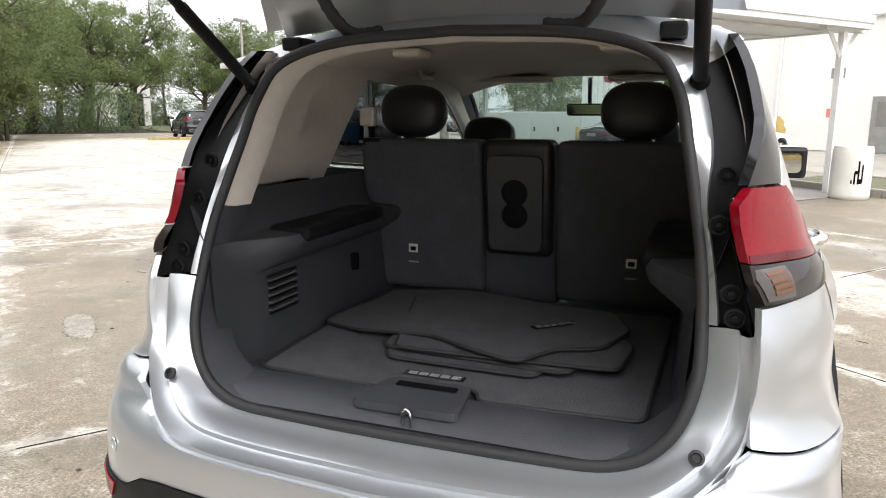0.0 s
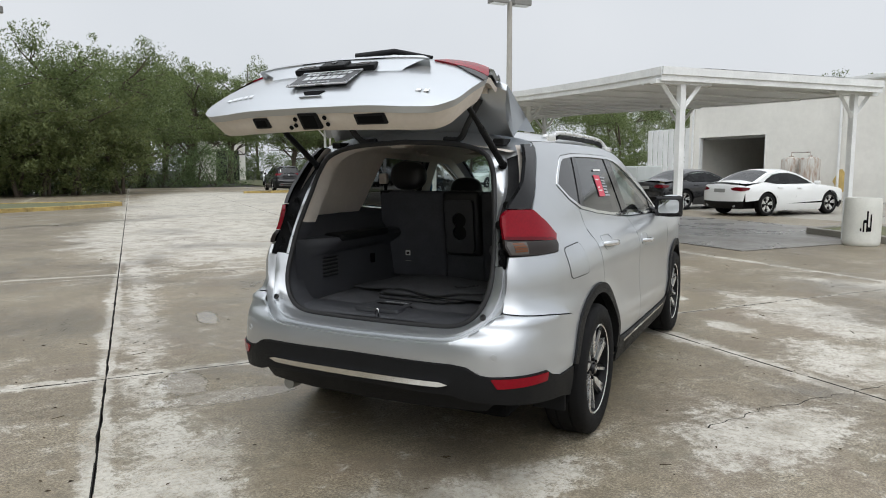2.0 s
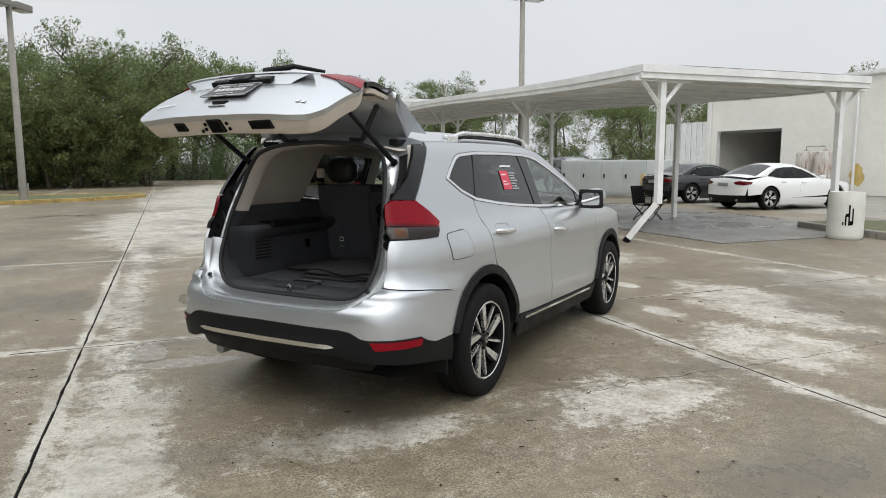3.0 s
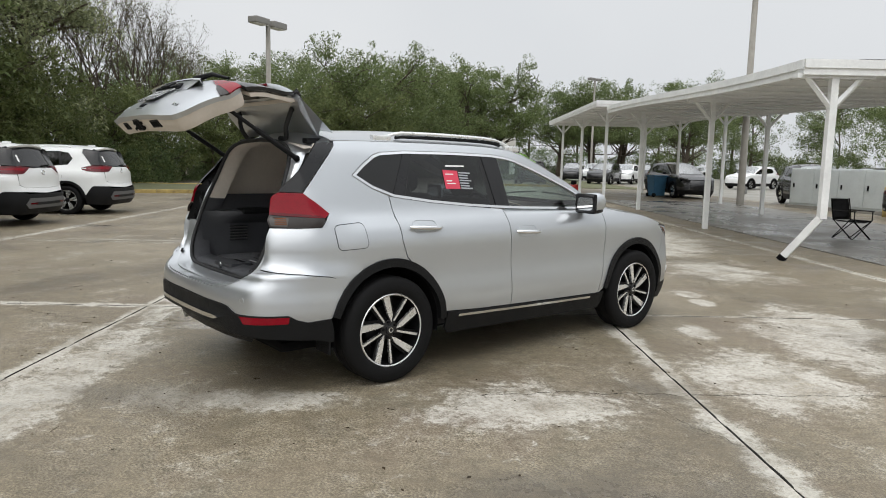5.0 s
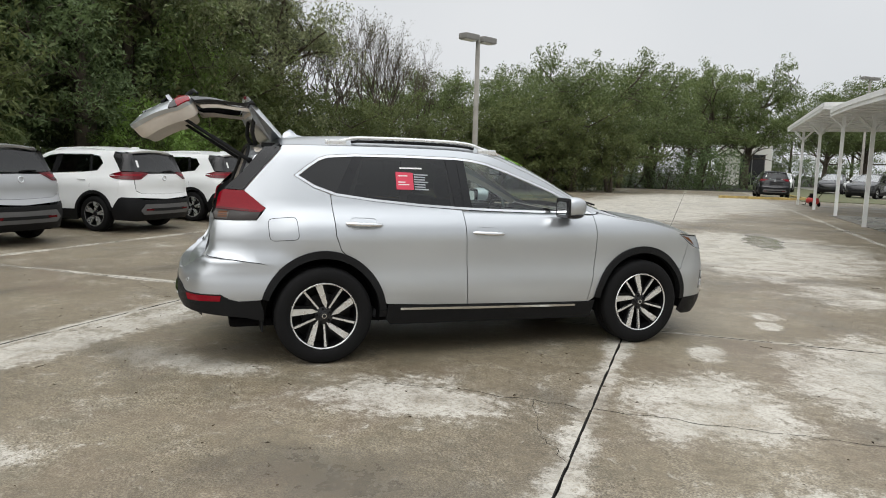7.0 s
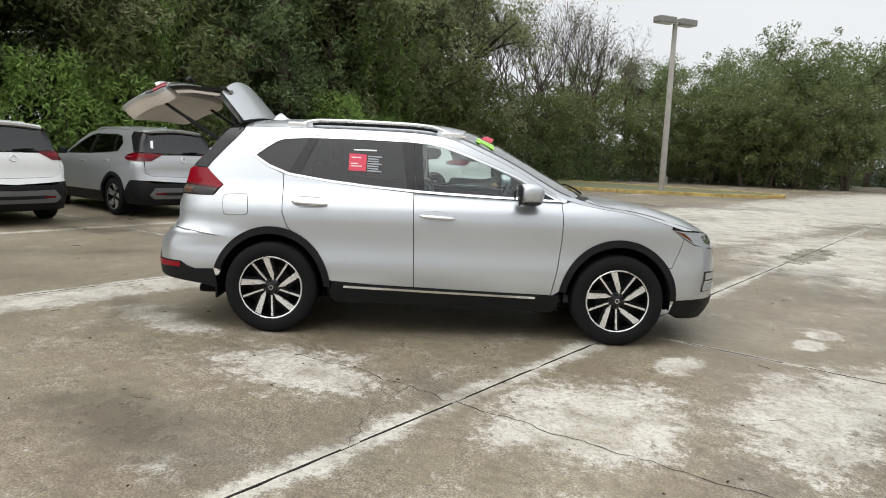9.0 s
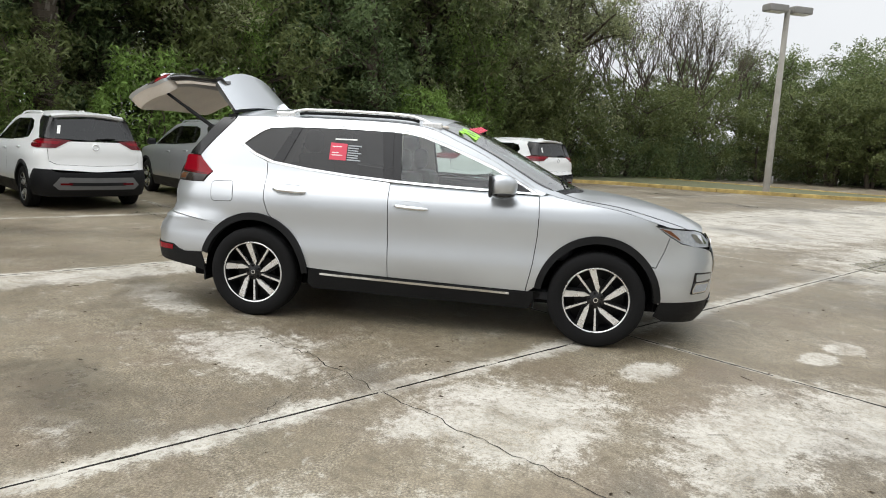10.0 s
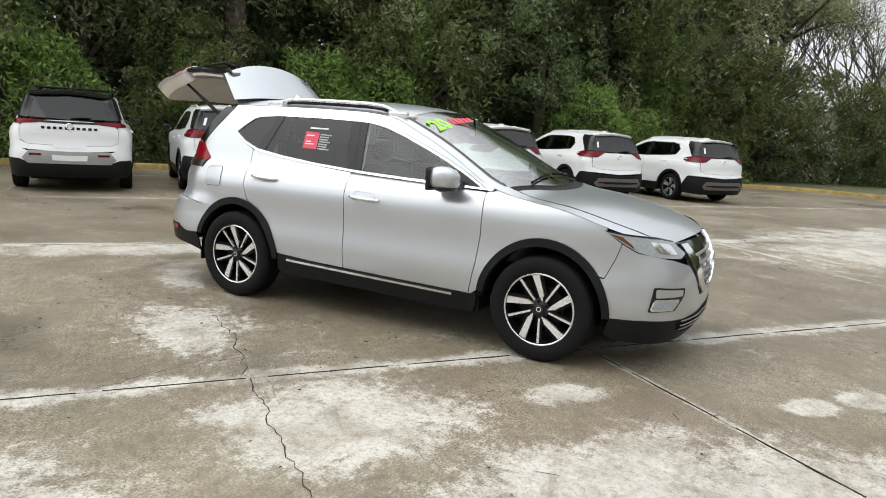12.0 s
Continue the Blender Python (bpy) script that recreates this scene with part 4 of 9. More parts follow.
class Shell:
    """A car's skin: a plan curve from the middle of the tail round one side to the middle of the nose,
    drawn in by side, tail and nose profiles with height. r is the way along the curve from the tail's middle."""

    def __init__(self, plan, side, tail, nose, edge, crown):
        self.side, self.tail, self.nose, self.edge, self.crown = side, tail, nose, edge, crown
        self.hollow = None
        pts = catmull([(x, y, 0) for x, y in plan], 12)
        self.pts = pts
        self.s = [0.0]
        for a, b in zip(pts, pts[1:]):
            self.s.append(self.s[-1] + (b - a).length)
        self.length = self.s[-1]
        self.normals = []
        for i in range(len(pts)):
            a, b = pts[max(0, i - 1)], pts[min(len(pts) - 1, i + 1)]
            t = (b - a).normalized()
            self.normals.append(Vector((t.y, -t.x, 0)))
        self.normals[0], self.normals[-1] = Vector((0, -1, 0)), Vector((0, 1, 0))

    def base(self, r):
        s = self.s
        r = min(max(r, 0.0), self.length)
        lo, hi = 0, len(s) - 1
        while hi - lo > 1:
            mid = (lo + hi) // 2
            if s[mid] <= r:
                lo = mid
            else:
                hi = mid
        k = (r - s[lo]) / max(1e-9, s[hi] - s[lo])
        return self.pts[lo].lerp(self.pts[hi], k), self.normals[lo].lerp(self.normals[hi], k).normalized()

    def at(self, r, z, out=0.0):
        sign = -1 if r < 0 else 1
        c, n = self.base(abs(r))
        end = self.tail if n.y < 0 else self.nose
        d = n.x * n.x * smooth_table(self.side, z) + n.y * n.y * smooth_table(end, z) - out
        if self.hollow and c.y < -0.15:
            # the rear corners above the bumper are drawn in towards the load opening
            w1 = min(1.0, (-0.15 - c.y) / 0.28)
            w2 = min(1.0, max(0.0, (-0.45 - c.y) / 0.35))
            d += smooth_table(self.hollow[0], z) * w1 * w1 * (3 - 2 * w1) + smooth_table(self.hollow[1], z) * w2 * w2 * (3 - 2 * w2)
        p = c - n * d
        return Vector((sign * p.x, p.y, z))

    def r_of(self, y, z):
        """The way along the curve at which the skin at height z has this y."""
        lo, hi = 0.0, self.length
        for _ in range(34):
            m = 0.5 * (lo + hi)
            if self.at(m, z).y < y:
                lo = m
            else:
                hi = m
        return 0.5 * (lo + hi)

    def r_x(self, x, z, front=False):
        """The way along the curve at which the tail (or nose) has this x."""
        lo, hi = (0.0, self.length * 0.3) if not front else (self.length, self.length * 0.7)
        for _ in range(34):
            m = 0.5 * (lo + hi)
            if self.at(m, z).x < x:
                lo = m
            else:
                hi = m
        return 0.5 * (lo + hi)

    def yz(self, pts):
        return [(self.r_x(0.70, z) if y == "e" else self.r_of(y, z), z) for y, z in pts]

    def top(self, t, y, p=2.6, out=0.0):
        """The roof, screen and bonnet: t across from -1 to 1, y along."""
        ze, zc = smooth_table(self.edge, y), smooth_table(self.crown, y)
        xe = self.at(self.r_of(y, ze), ze).x
        k = max(0.0, (y - self.bonnet_from) / (self.bonnet_to - self.bonnet_from))
        z = ze + (zc - ze) * (1 - abs(t) ** p)
        return Vector((t * xe, y + self.bulge * k * k * (1 - t * t), z + out))


def flat_cells(poly, step):
    """A 2D outline, filled and cut into cells."""
    bm = bmesh.new()
    vs = [bm.verts.new((a, b, 0)) for a, b in poly]
    bm.faces.new(vs)
    bmesh.ops.recalc_face_normals(bm, faces=bm.faces[:])
    xs, ys = [p[0] for p in poly], [p[1] for p in poly]
    for lo, hi, no in ((min(xs), max(xs), (1, 0, 0)), (min(ys), max(ys), (0, 1, 0))):
        n = int((hi - lo) / step)
        for i in range(1, n + 1):
            c = lo + (hi - lo) * i / (n + 1)
            co = (c, 0, 0) if no[0] else (0, c, 0)
            bmesh.ops.bisect_plane(bm, geom=bm.verts[:] + bm.edges[:] + bm.faces[:], plane_co=co, plane_no=no)
    return bm


def shrink(poly, d):
    """Move an outline inwards by d (outwards for d < 0)."""
    n = len(poly)
    area = sum(poly[i][0] * poly[(i + 1) % n][1] - poly[(i + 1) % n][0] * poly[i][1] for i in range(n))
    sg = 1 if area > 0 else -1
    out = []
    for i in range(n):
        p0, p1, p2 = Vector(poly[i - 1]), Vector(poly[i]), Vector(poly[(i + 1) % n])
        a, b = (p1 - p0), (p2 - p1)
        if a.length < 1e-6 or b.length < 1e-6:
            out.append(tuple(p1))
            continue
        a.normalize()
        b.normalize()
        na, nb = Vector((-a.y, a.x)) * sg, Vector((-b.y, b.x)) * sg
        m = na + nb
        if m.length < 0.2:
            out.append(tuple(p1 + na * d))
            continue
        m.normalize()
        out.append(tuple(p1 + m * (d / max(0.35, m.dot(na)))))
    return out


def rounded(poly, radius, n=4):
    """Round every corner of an outline."""
    out = []
    k = len(poly)
    for i in range(k):
        p0, p1, p2 = Vector(poly[i - 1]), Vector(poly[i]), Vector(poly[(i + 1) % k])
        ra = min(radius, (p0 - p1).length * 0.45, (p2 - p1).length * 0.45)
        a, b = p1 + (p0 - p1).normalized() * ra, p1 + (p2 - p1).normalized() * ra
        for j in range(n + 1):
            t = j / n
            out.append(tuple(a * (1 - t) ** 2 + p1 * 2 * t * (1 - t) + b * t * t))
    return out


def skin(shell, poly, out=0.0, step=0.05, hem=0.012, gap=0.0, mirror=False, thick=0.0):
    """A piece of skin: an outline in (r, z) laid on the shell, with its rim turned in."""
    if gap:
        poly = shrink(poly, gap)
    bm = flat_cells(poly, step)
    rim = [e for e in bm.edges if len(e.link_faces) == 1]
    flat = {v: (v.co.x, v.co.y) for v in bm.verts}
    turn = hem + thick
    inner = {}
    if turn:
        for e in rim:
            for v in e.verts:
                if v not in inner:
                    inner[v] = bm.verts.new(v.co)
        for e in rim:
            a, b = e.verts
            f = e.link_faces[0]
            loop = [l for l in f.loops if l.edge == e][0]
            if loop.vert != a:
                a, b = b, a
            bm.faces.new((b, a, inner[a], inner[b]))
    for v, (r, z) in flat.items():
        v.co = shell.at(r, z, out)
    for v, w in inner.items():
        r, z = flat[v]
        w.co = shell.at(r, z, out - turn)
    if mirror:
        for v in bm.verts:
            v.co.x = -v.co.x
    bmesh.ops.recalc_face_normals(bm, faces=bm.faces[:])
    big = max(bm.faces, key=lambda f: f.calc_area())
    c = big.calc_center_median()
    away = Vector((c.x, c.y - 1.3, 0))
    if big.normal.dot(away) < 0:
        bmesh.ops.reverse_faces(bm, faces=bm.faces[:])
    return bm


def band(poly, w):
    """A ring between an outline and the same drawn in by w, as one slit outline."""
    i = shrink(poly, w)
    return poly + [poly[0]] + [i[0]] + i[::-1]


def symm(half):
    """Close a half outline that starts and ends on the middle line."""
    return half + [(-r, z) for r, z in half[-2:0:-1]]


def loft(rows, closed=False):
    bm = bmesh.new()
    g = [[bm.verts.new(p) for p in row] for row in rows]
    for a, b in zip(g, g[1:]):
        n = len(a)
        for k in range(n if closed else n - 1):
            bm.faces.new((a[k], a[(k + 1) % n], b[(k + 1) % n], b[k]))
    bmesh.ops.remove_doubles(bm, verts=bm.verts[:], dist=1e-5)
    bmesh.ops.recalc_face_normals(bm, faces=bm.faces[:])
    return bm


def arch(cy, cz, ry, rz, a0, a1, n=22):
    return [(cy + ry * math.cos(radians(a0 + (a1 - a0) * i / n)), cz + rz * math.sin(radians(a0 + (a1 - a0) * i / n))) for i in range(n + 1)]


M_SILVER = car_paint("silver_metallic_paint", (0.525, 0.547, 0.568), 0.72, 0.26)
M_WHITECAR = car_paint("white_car_paint", (0.78, 0.79, 0.78), 0.0, 0.3)
M_GREYCAR = car_paint("grey_car_paint", (0.46, 0.47, 0.48), 0.6, 0.3)
M_BLACKCAR = car_paint("black_car_paint", (0.02, 0.02, 0.022), 0.2, 0.2)
M_CLAD = surface("black_textured_plastic", (0.008, 0.0083, 0.009), 0.5, vary=0.2, scale=8, bump=0.5, bump_scale=500, spec=0.18)
M_GLOSSBLACK = surface("gloss_black_trim", (0.012, 0.012, 0.013), 0.12, vary=0.2, scale=4, rough_vary=0.04, coat=0.1, spec=0.35)
M_CHROME = surface("chrome", (0.78, 0.79, 0.80), 0.1, metal=1.0, vary=0.05, scale=10, rough_vary=0.05)
M_ALU = surface("machined_alloy", (0.80, 0.80, 0.79), 0.28, metal=0.85, vary=0.08, scale=12)
M_RIMBLACK = surface("dark_painted_rim", (0.006, 0.006, 0.0065), 0.35, vary=0.2, scale=9, spec=0.12)
M_TYRE = surface("tyre_rubber", (0.0075, 0.0075, 0.0078), 0.75, vary=0.3, scale=12, bump=0.6, bump_scale=200, spec=0.15)
M_RUBBER = surface("seal_rubber", (0.02, 0.02, 0.021), 0.65, vary=0.25, scale=20)
M_TINT = glass("privacy_glass", (0.10, 0.105, 0.11), 0.05, 0.06)
M_CLEAR = glass("clear_car_glass", (0.78, 0.86, 0.83), 0.03, 0.10)
M_SCREEN = glass("windscreen_glass", (0.76, 0.93, 0.87), 0.08, 0.42)
M_RED = lamp_lens("red_lamp_lens", (0.215, 0.002, 0.010))
M_REDDARK = lamp_lens("deep_red_lens", (0.095, 0.003, 0.007), 0.1)
M_SMOKE = lamp_lens("smoked_lens", (0.022, 0.017, 0.015), 0.1, 70)
M_AMBER = lamp_lens("amber_lens", (0.13, 0.046, 0.016), 0.12, 60)
M_CLEARLENS = lamp_lens("grey_clear_lens", (0.075, 0.068, 0.062), 0.08, 70)
M_HEADLAMP = lamp_lens("clear_headlamp", (0.34, 0.36, 0.38), 0.06, 45)
M_TRIM_DARK = surface("dark_grey_cargo_trim", (0.044, 0.046, 0.052), 0.5, vary=0.2, scale=7, bump=0.35, bump_scale=420)
M_SKID = surface("grey_skid_plastic", (0.10, 0.10, 0.10), 0.5, vary=0.15, scale=6)
M_BEIGE = surface("beige_roof_lining", (0.68, 0.62, 0.55), 0.9, vary=0.08, scale=5, bump=0.25, bump_scale=350)
M_CARPET = surface("charcoal_carpet", (0.076, 0.078, 0.086), 0.95, vary=0.3, scale=14, bump=1.0, bump_scale=420)
M_SEATCLOTH = surface("black_seat_back", (0.066, 0.069, 0.080), 0.9, vary=0.25, scale=10, bump=0.6, bump_scale=380)
M_LEATHER = surface("black_leatherette", (0.016, 0.016, 0.018), 0.40, vary=0.2, scale=10, bump=0.4, bump_scale=160)
M_PLATE = surface("black_plate_insert", (0.014, 0.014, 0.016), 0.3)
M_LETTER = surface("pale_badge_grey", (0.62, 0.63, 0.64), 0.3, metal=0.6)
M_STICKER_RED = surface("red_sticker", (0.60, 0.045, 0.085), 0.5, vary=0.05)
M_STICKER_GREY = surface("grey_sticker_text", (0.33, 0.35, 0.37), 0.5)
M_GREEN = surface("green_marker", (0.33, 0.75, 0.05), 0.5, vary=0.1)
M_WHITE_LABEL = surface("white_label", (0.75, 0.75, 0.73), 0.5, vary=0.05)


# ------------------------------------------------------------------ wheels
def wheel_at(car, x, y, z, side, r_tyre, r_rim, width, style, detail=True):
    """A wheel of one car, its axle along x; side: +1 on the car's right."""
    w = new("wheel")
    w.parent = car
    w.matrix_basis = pose(x, y, z) @ (pose(0, 0, 0) if side > 0 else pose(0, 0, 0, 0, 0, 180))
    h = width / 2
    bm = bmesh.new()
    seg = 56 if detail else 28
    lathe(bm, [(r_rim - 0.004, -h * 0.8), (r_rim + 0.02, -h), (r_tyre - 0.03, -h * 0.98), (r_tyre - 0.008, -h * 0.86), (r_tyre, -h * 0.7), (r_tyre, -h * 0.38), (r_tyre - 0.008, -h * 0.36), (r_tyre - 0.008, -h * 0.3), (r_tyre, -h * 0.28),
               (r_tyre, h * 0.28), (r_tyre - 0.008, h * 0.3), (r_tyre - 0.008, h * 0.36), (r_tyre, h * 0.38), (r_tyre, h * 0.7), (r_tyre - 0.008, h * 0.86), (r_tyre - 0.03, h * 0.98), (r_rim + 0.045, h * 1.0), (r_rim + 0.012, h * 0.96), (r_rim - 0.002, h * 0.84)], seg, "X")
    part("tyre", bm, M_TYRE, w, smooth=True, angle=50)
    bm = bmesh.new()
    lathe(bm, [(r_rim + 0.002, h * 0.86), (r_rim - 0.004, h * 0.90), (r_rim - 0.011, h * 0.87)], seg, "X")
    rim = part("rim", bm, M_ALU if detail else M_GREY_STEEL, w, smooth=True, angle=40)
    bm = bmesh.new()
    lathe(bm, [(r_rim - 0.010, h * 0.872), (r_rim - 0.022, h * 0.5), (r_rim - 0.028, -h * 0.4), (0.0, -h * 0.45)], seg, "X")
    part("rim_barrel", bm, M_RIMBLACK, rim, "dark painted rim barrel", True, 40)
    if detail:
        bm = bmesh.new()
        lathe(bm, [(0.155, 0.0), (0.155, 0.02), (0.07, 0.024), (0.07, 0.0)], 32, "X")
        part("brake_disc", bm, M_RIMBLACK, w, smooth=True, angle=30)
    R = r_rim - 0.012
    f = h * 0.78

    def spoke(poly, x0, x1, mat, ang):
        bm = bmesh.new()
        fs = prism(bm, poly, x0, x1)
        bmesh.ops.transform(bm, matrix=Matrix(((0, 0, 1, 0), (1, 0, 0, 0), (0, 1, 0, 0), (0, 0, 0, 1))), verts=bm.verts)
        bmesh.ops.transform(bm, matrix=Matrix.Rotation(ang, 4, "X"), verts=bm.verts)
        # dish the spoke towards the hub
        for v in bm.verts:
            d = math.hypot(v.co.y, v.co.z)
            v.co.x -= 0.02 * max(0.0, 1 - d / R)
        bmesh.ops.recalc_face_normals(bm, faces=bm.faces[:])
        part("spoke", bm, mat, rim)

    if style == "twin":
        for k in range(5):
            a = radians(72 * k + 20)
            spoke([(0.050, -0.018), (0.085, 0.004), (R, 0.060), (R, 0.008), (0.10, -0.026)], f - 0.022, f, M_ALU, a)
            spoke([(0.052, -0.020), (0.10, -0.034), (R, 0.008), (R, -0.012), (0.09, -0.048)], f - 0.05, f - 0.012, M_RIMBLACK, a)
            a = radians(72 * k + 56)
            spoke([(0.055, -0.007), (0.055, 0.005), (R, 0.011), (R, -0.006)], f - 0.026, f - 0.004, M_ALU, a)
            spoke([(0.055, 0.006), (0.055, 0.018), (R, 0.026), (R, 0.010)], f - 0.05, f - 0.014, M_RIMBLACK, a)
    else:
        for k in range(5):
            a = radians(72 * k + 10)
            for o in (-0.25, 0.25):
                spoke([(0.05, -0.012), (0.05, 0.012), (R, 0.026), (R, -0.026)], f - 0.03, f, M_ALU, a + o * 0.62)
    bm = bmesh.new()
    lathe(bm, [(0.072, f - 0.05), (0.066, f - 0.018), (0.035, f - 0.012), (0.033, f - 0.002), (0.028, f), (0, f)], 24, "X")
    hub = part("hub_cap", bm, M_GLOSSBLACK, rim, smooth=True, angle=35)
    if detail:
        for k in range(5):
            a = radians(72 * k + 30)
            bm = bmesh.new()
            rod(bm, (f - 0.035, 0.052 * math.cos(a), 0.052 * math.sin(a)), (f - 0.006, 0.052 * math.cos(a), 0.052 * math.sin(a)), 0.009, seg=6)
            part("lug_nut", bm, M_DARK, rim)
        bm = bmesh.new()
        lathe(bm, [(0.018, f + 0.0005), (0.018, f + 0.003), (0.013, f + 0.003), (0.013, f + 0.0005)], 20, "X")
        part("emblem_ring", bm, M_CHROME, rim)
    return w


# ------------------------------------------------------------------ the silver car
K = 1.0464
PLAN = [(0, -1.02), (0.38, -1.008), (0.66, -0.955), (0.815, -0.845), (0.895, -0.64), (0.928, -0.36), (0.940, -0.1), (0.947, 0.35), (0.947, 1.0), (0.947, 1.6),
        (0.946, 2.2), (0.944, 2.75), (0.915, 3.1), (0.835, 3.36), (0.66, 3.53), (0.37, 3.62), (0, 3.645)]
SIDE = [(0.15, 0.10), (0.22, 0.06), (0.30, 0.035), (0.38, 0.018), (0.46, 0.006), (0.53, 0.0), (0.60, 0.004), (0.68, 0.013), (0.78, 0.016), (0.88, 0.012), (0.95, 0.014), (1.03, 0.038), (1.08, 0.070), (1.12, 0.108), (1.2, 0.137), (1.33, 0.182), (1.45, 0.226), (1.53, 0.258), (1.60, 0.305), (1.66, 0.38)]
TAIL = [(0.15, 0.20), (0.25, 0.10), (0.36, 0.03), (0.46, 0.002), (0.53, 0.0), (0.61, 0.0), (0.64, 0.003), (0.672, 0.010), (0.705, 0.034), (0.74, 0.072), (0.82, 0.088), (0.92, 0.088), (1.03, 0.095), (1.12, 0.125), (1.2, 0.18), (1.3, 0.25), (1.4, 0.32), (1.5, 0.395), (1.6, 0.47), (1.66, 0.52)]
NOSE = [(0.15, 0.14), (0.24, 0.05), (0.34, 0.01), (0.45, 0.0), (0.62, 0.0), (0.72, 0.02), (0.80, 0.05), (0.87, 0.10), (0.95, 0.22), (1.05, 0.45)]
EDGE = [(-0.62, 1.565), (-0.3, 1.596), (0.0, 1.604), (0.5, 1.606), (1.0, 1.60), (1.3, 1.575), (1.63, 1.455), (1.886, 1.335), (2.1, 1.215), (2.25, 1.135), (2.45, 1.085), (2.8, 1.035), (3.1, 0.955), (3.3, 0.895), (3.42, 0.845)]
CROWN = [(-0.62, 1.625), (-0.3, 1.662), (0.0, 1.685), (0.5, 1.70), (1.0, 1.695), (1.3, 1.675), (1.5, 1.64), (1.75, 1.535), (2.0, 1.405), (2.25, 1.27), (2.45, 1.165), (2.58, 1.105), (2.8, 1.085), (3.0, 1.055), (3.2, 1.0), (3.33, 0.945), (3.42, 0.89)]

hero = Shell(PLAN, SIDE, TAIL, NOSE, EDGE, CROWN)
hero.hollow = ([(0.765, 0.0), (0.84, 0.028), (0.95, 0.030), (1.04, 0.028), (1.10, 0.0)], [(0.765, 0.0), (0.84, 0.044), (1.0, 0.048), (1.12, 0.062), (1.25, 0.045), (1.40, 0.02), (1.58, 0.0)])
hero.bonnet_from, hero.bonnet_to, hero.bulge = 2.45, 3.42, 0.125

AR, AF, AZ = 0.0, 2.705, 0.352
OUT_Y, OUT_Z, IN_Y, IN_Z = 0.462, 0.484, 0.415, 0.430
WIN = [(-0.195, 1.376), (-0.10, 1.450), (-0.01, 1.508), (0.05, 1.528), (0.26, 1.543), (0.65, 1.545), (1.06, 1.538), (1.20, 1.526), (1.32, 1.503), (1.50, 1.443), (1.70, 1.367), (1.886, 1.292), (2.06, 1.208), (2.235, 1.108),
       (1.70, 1.116), (1.30, 1.128), (1.088, 1.138), (0.75, 1.160), (0.40, 1.193), (0.10, 1.234), (-0.06, 1.292)]


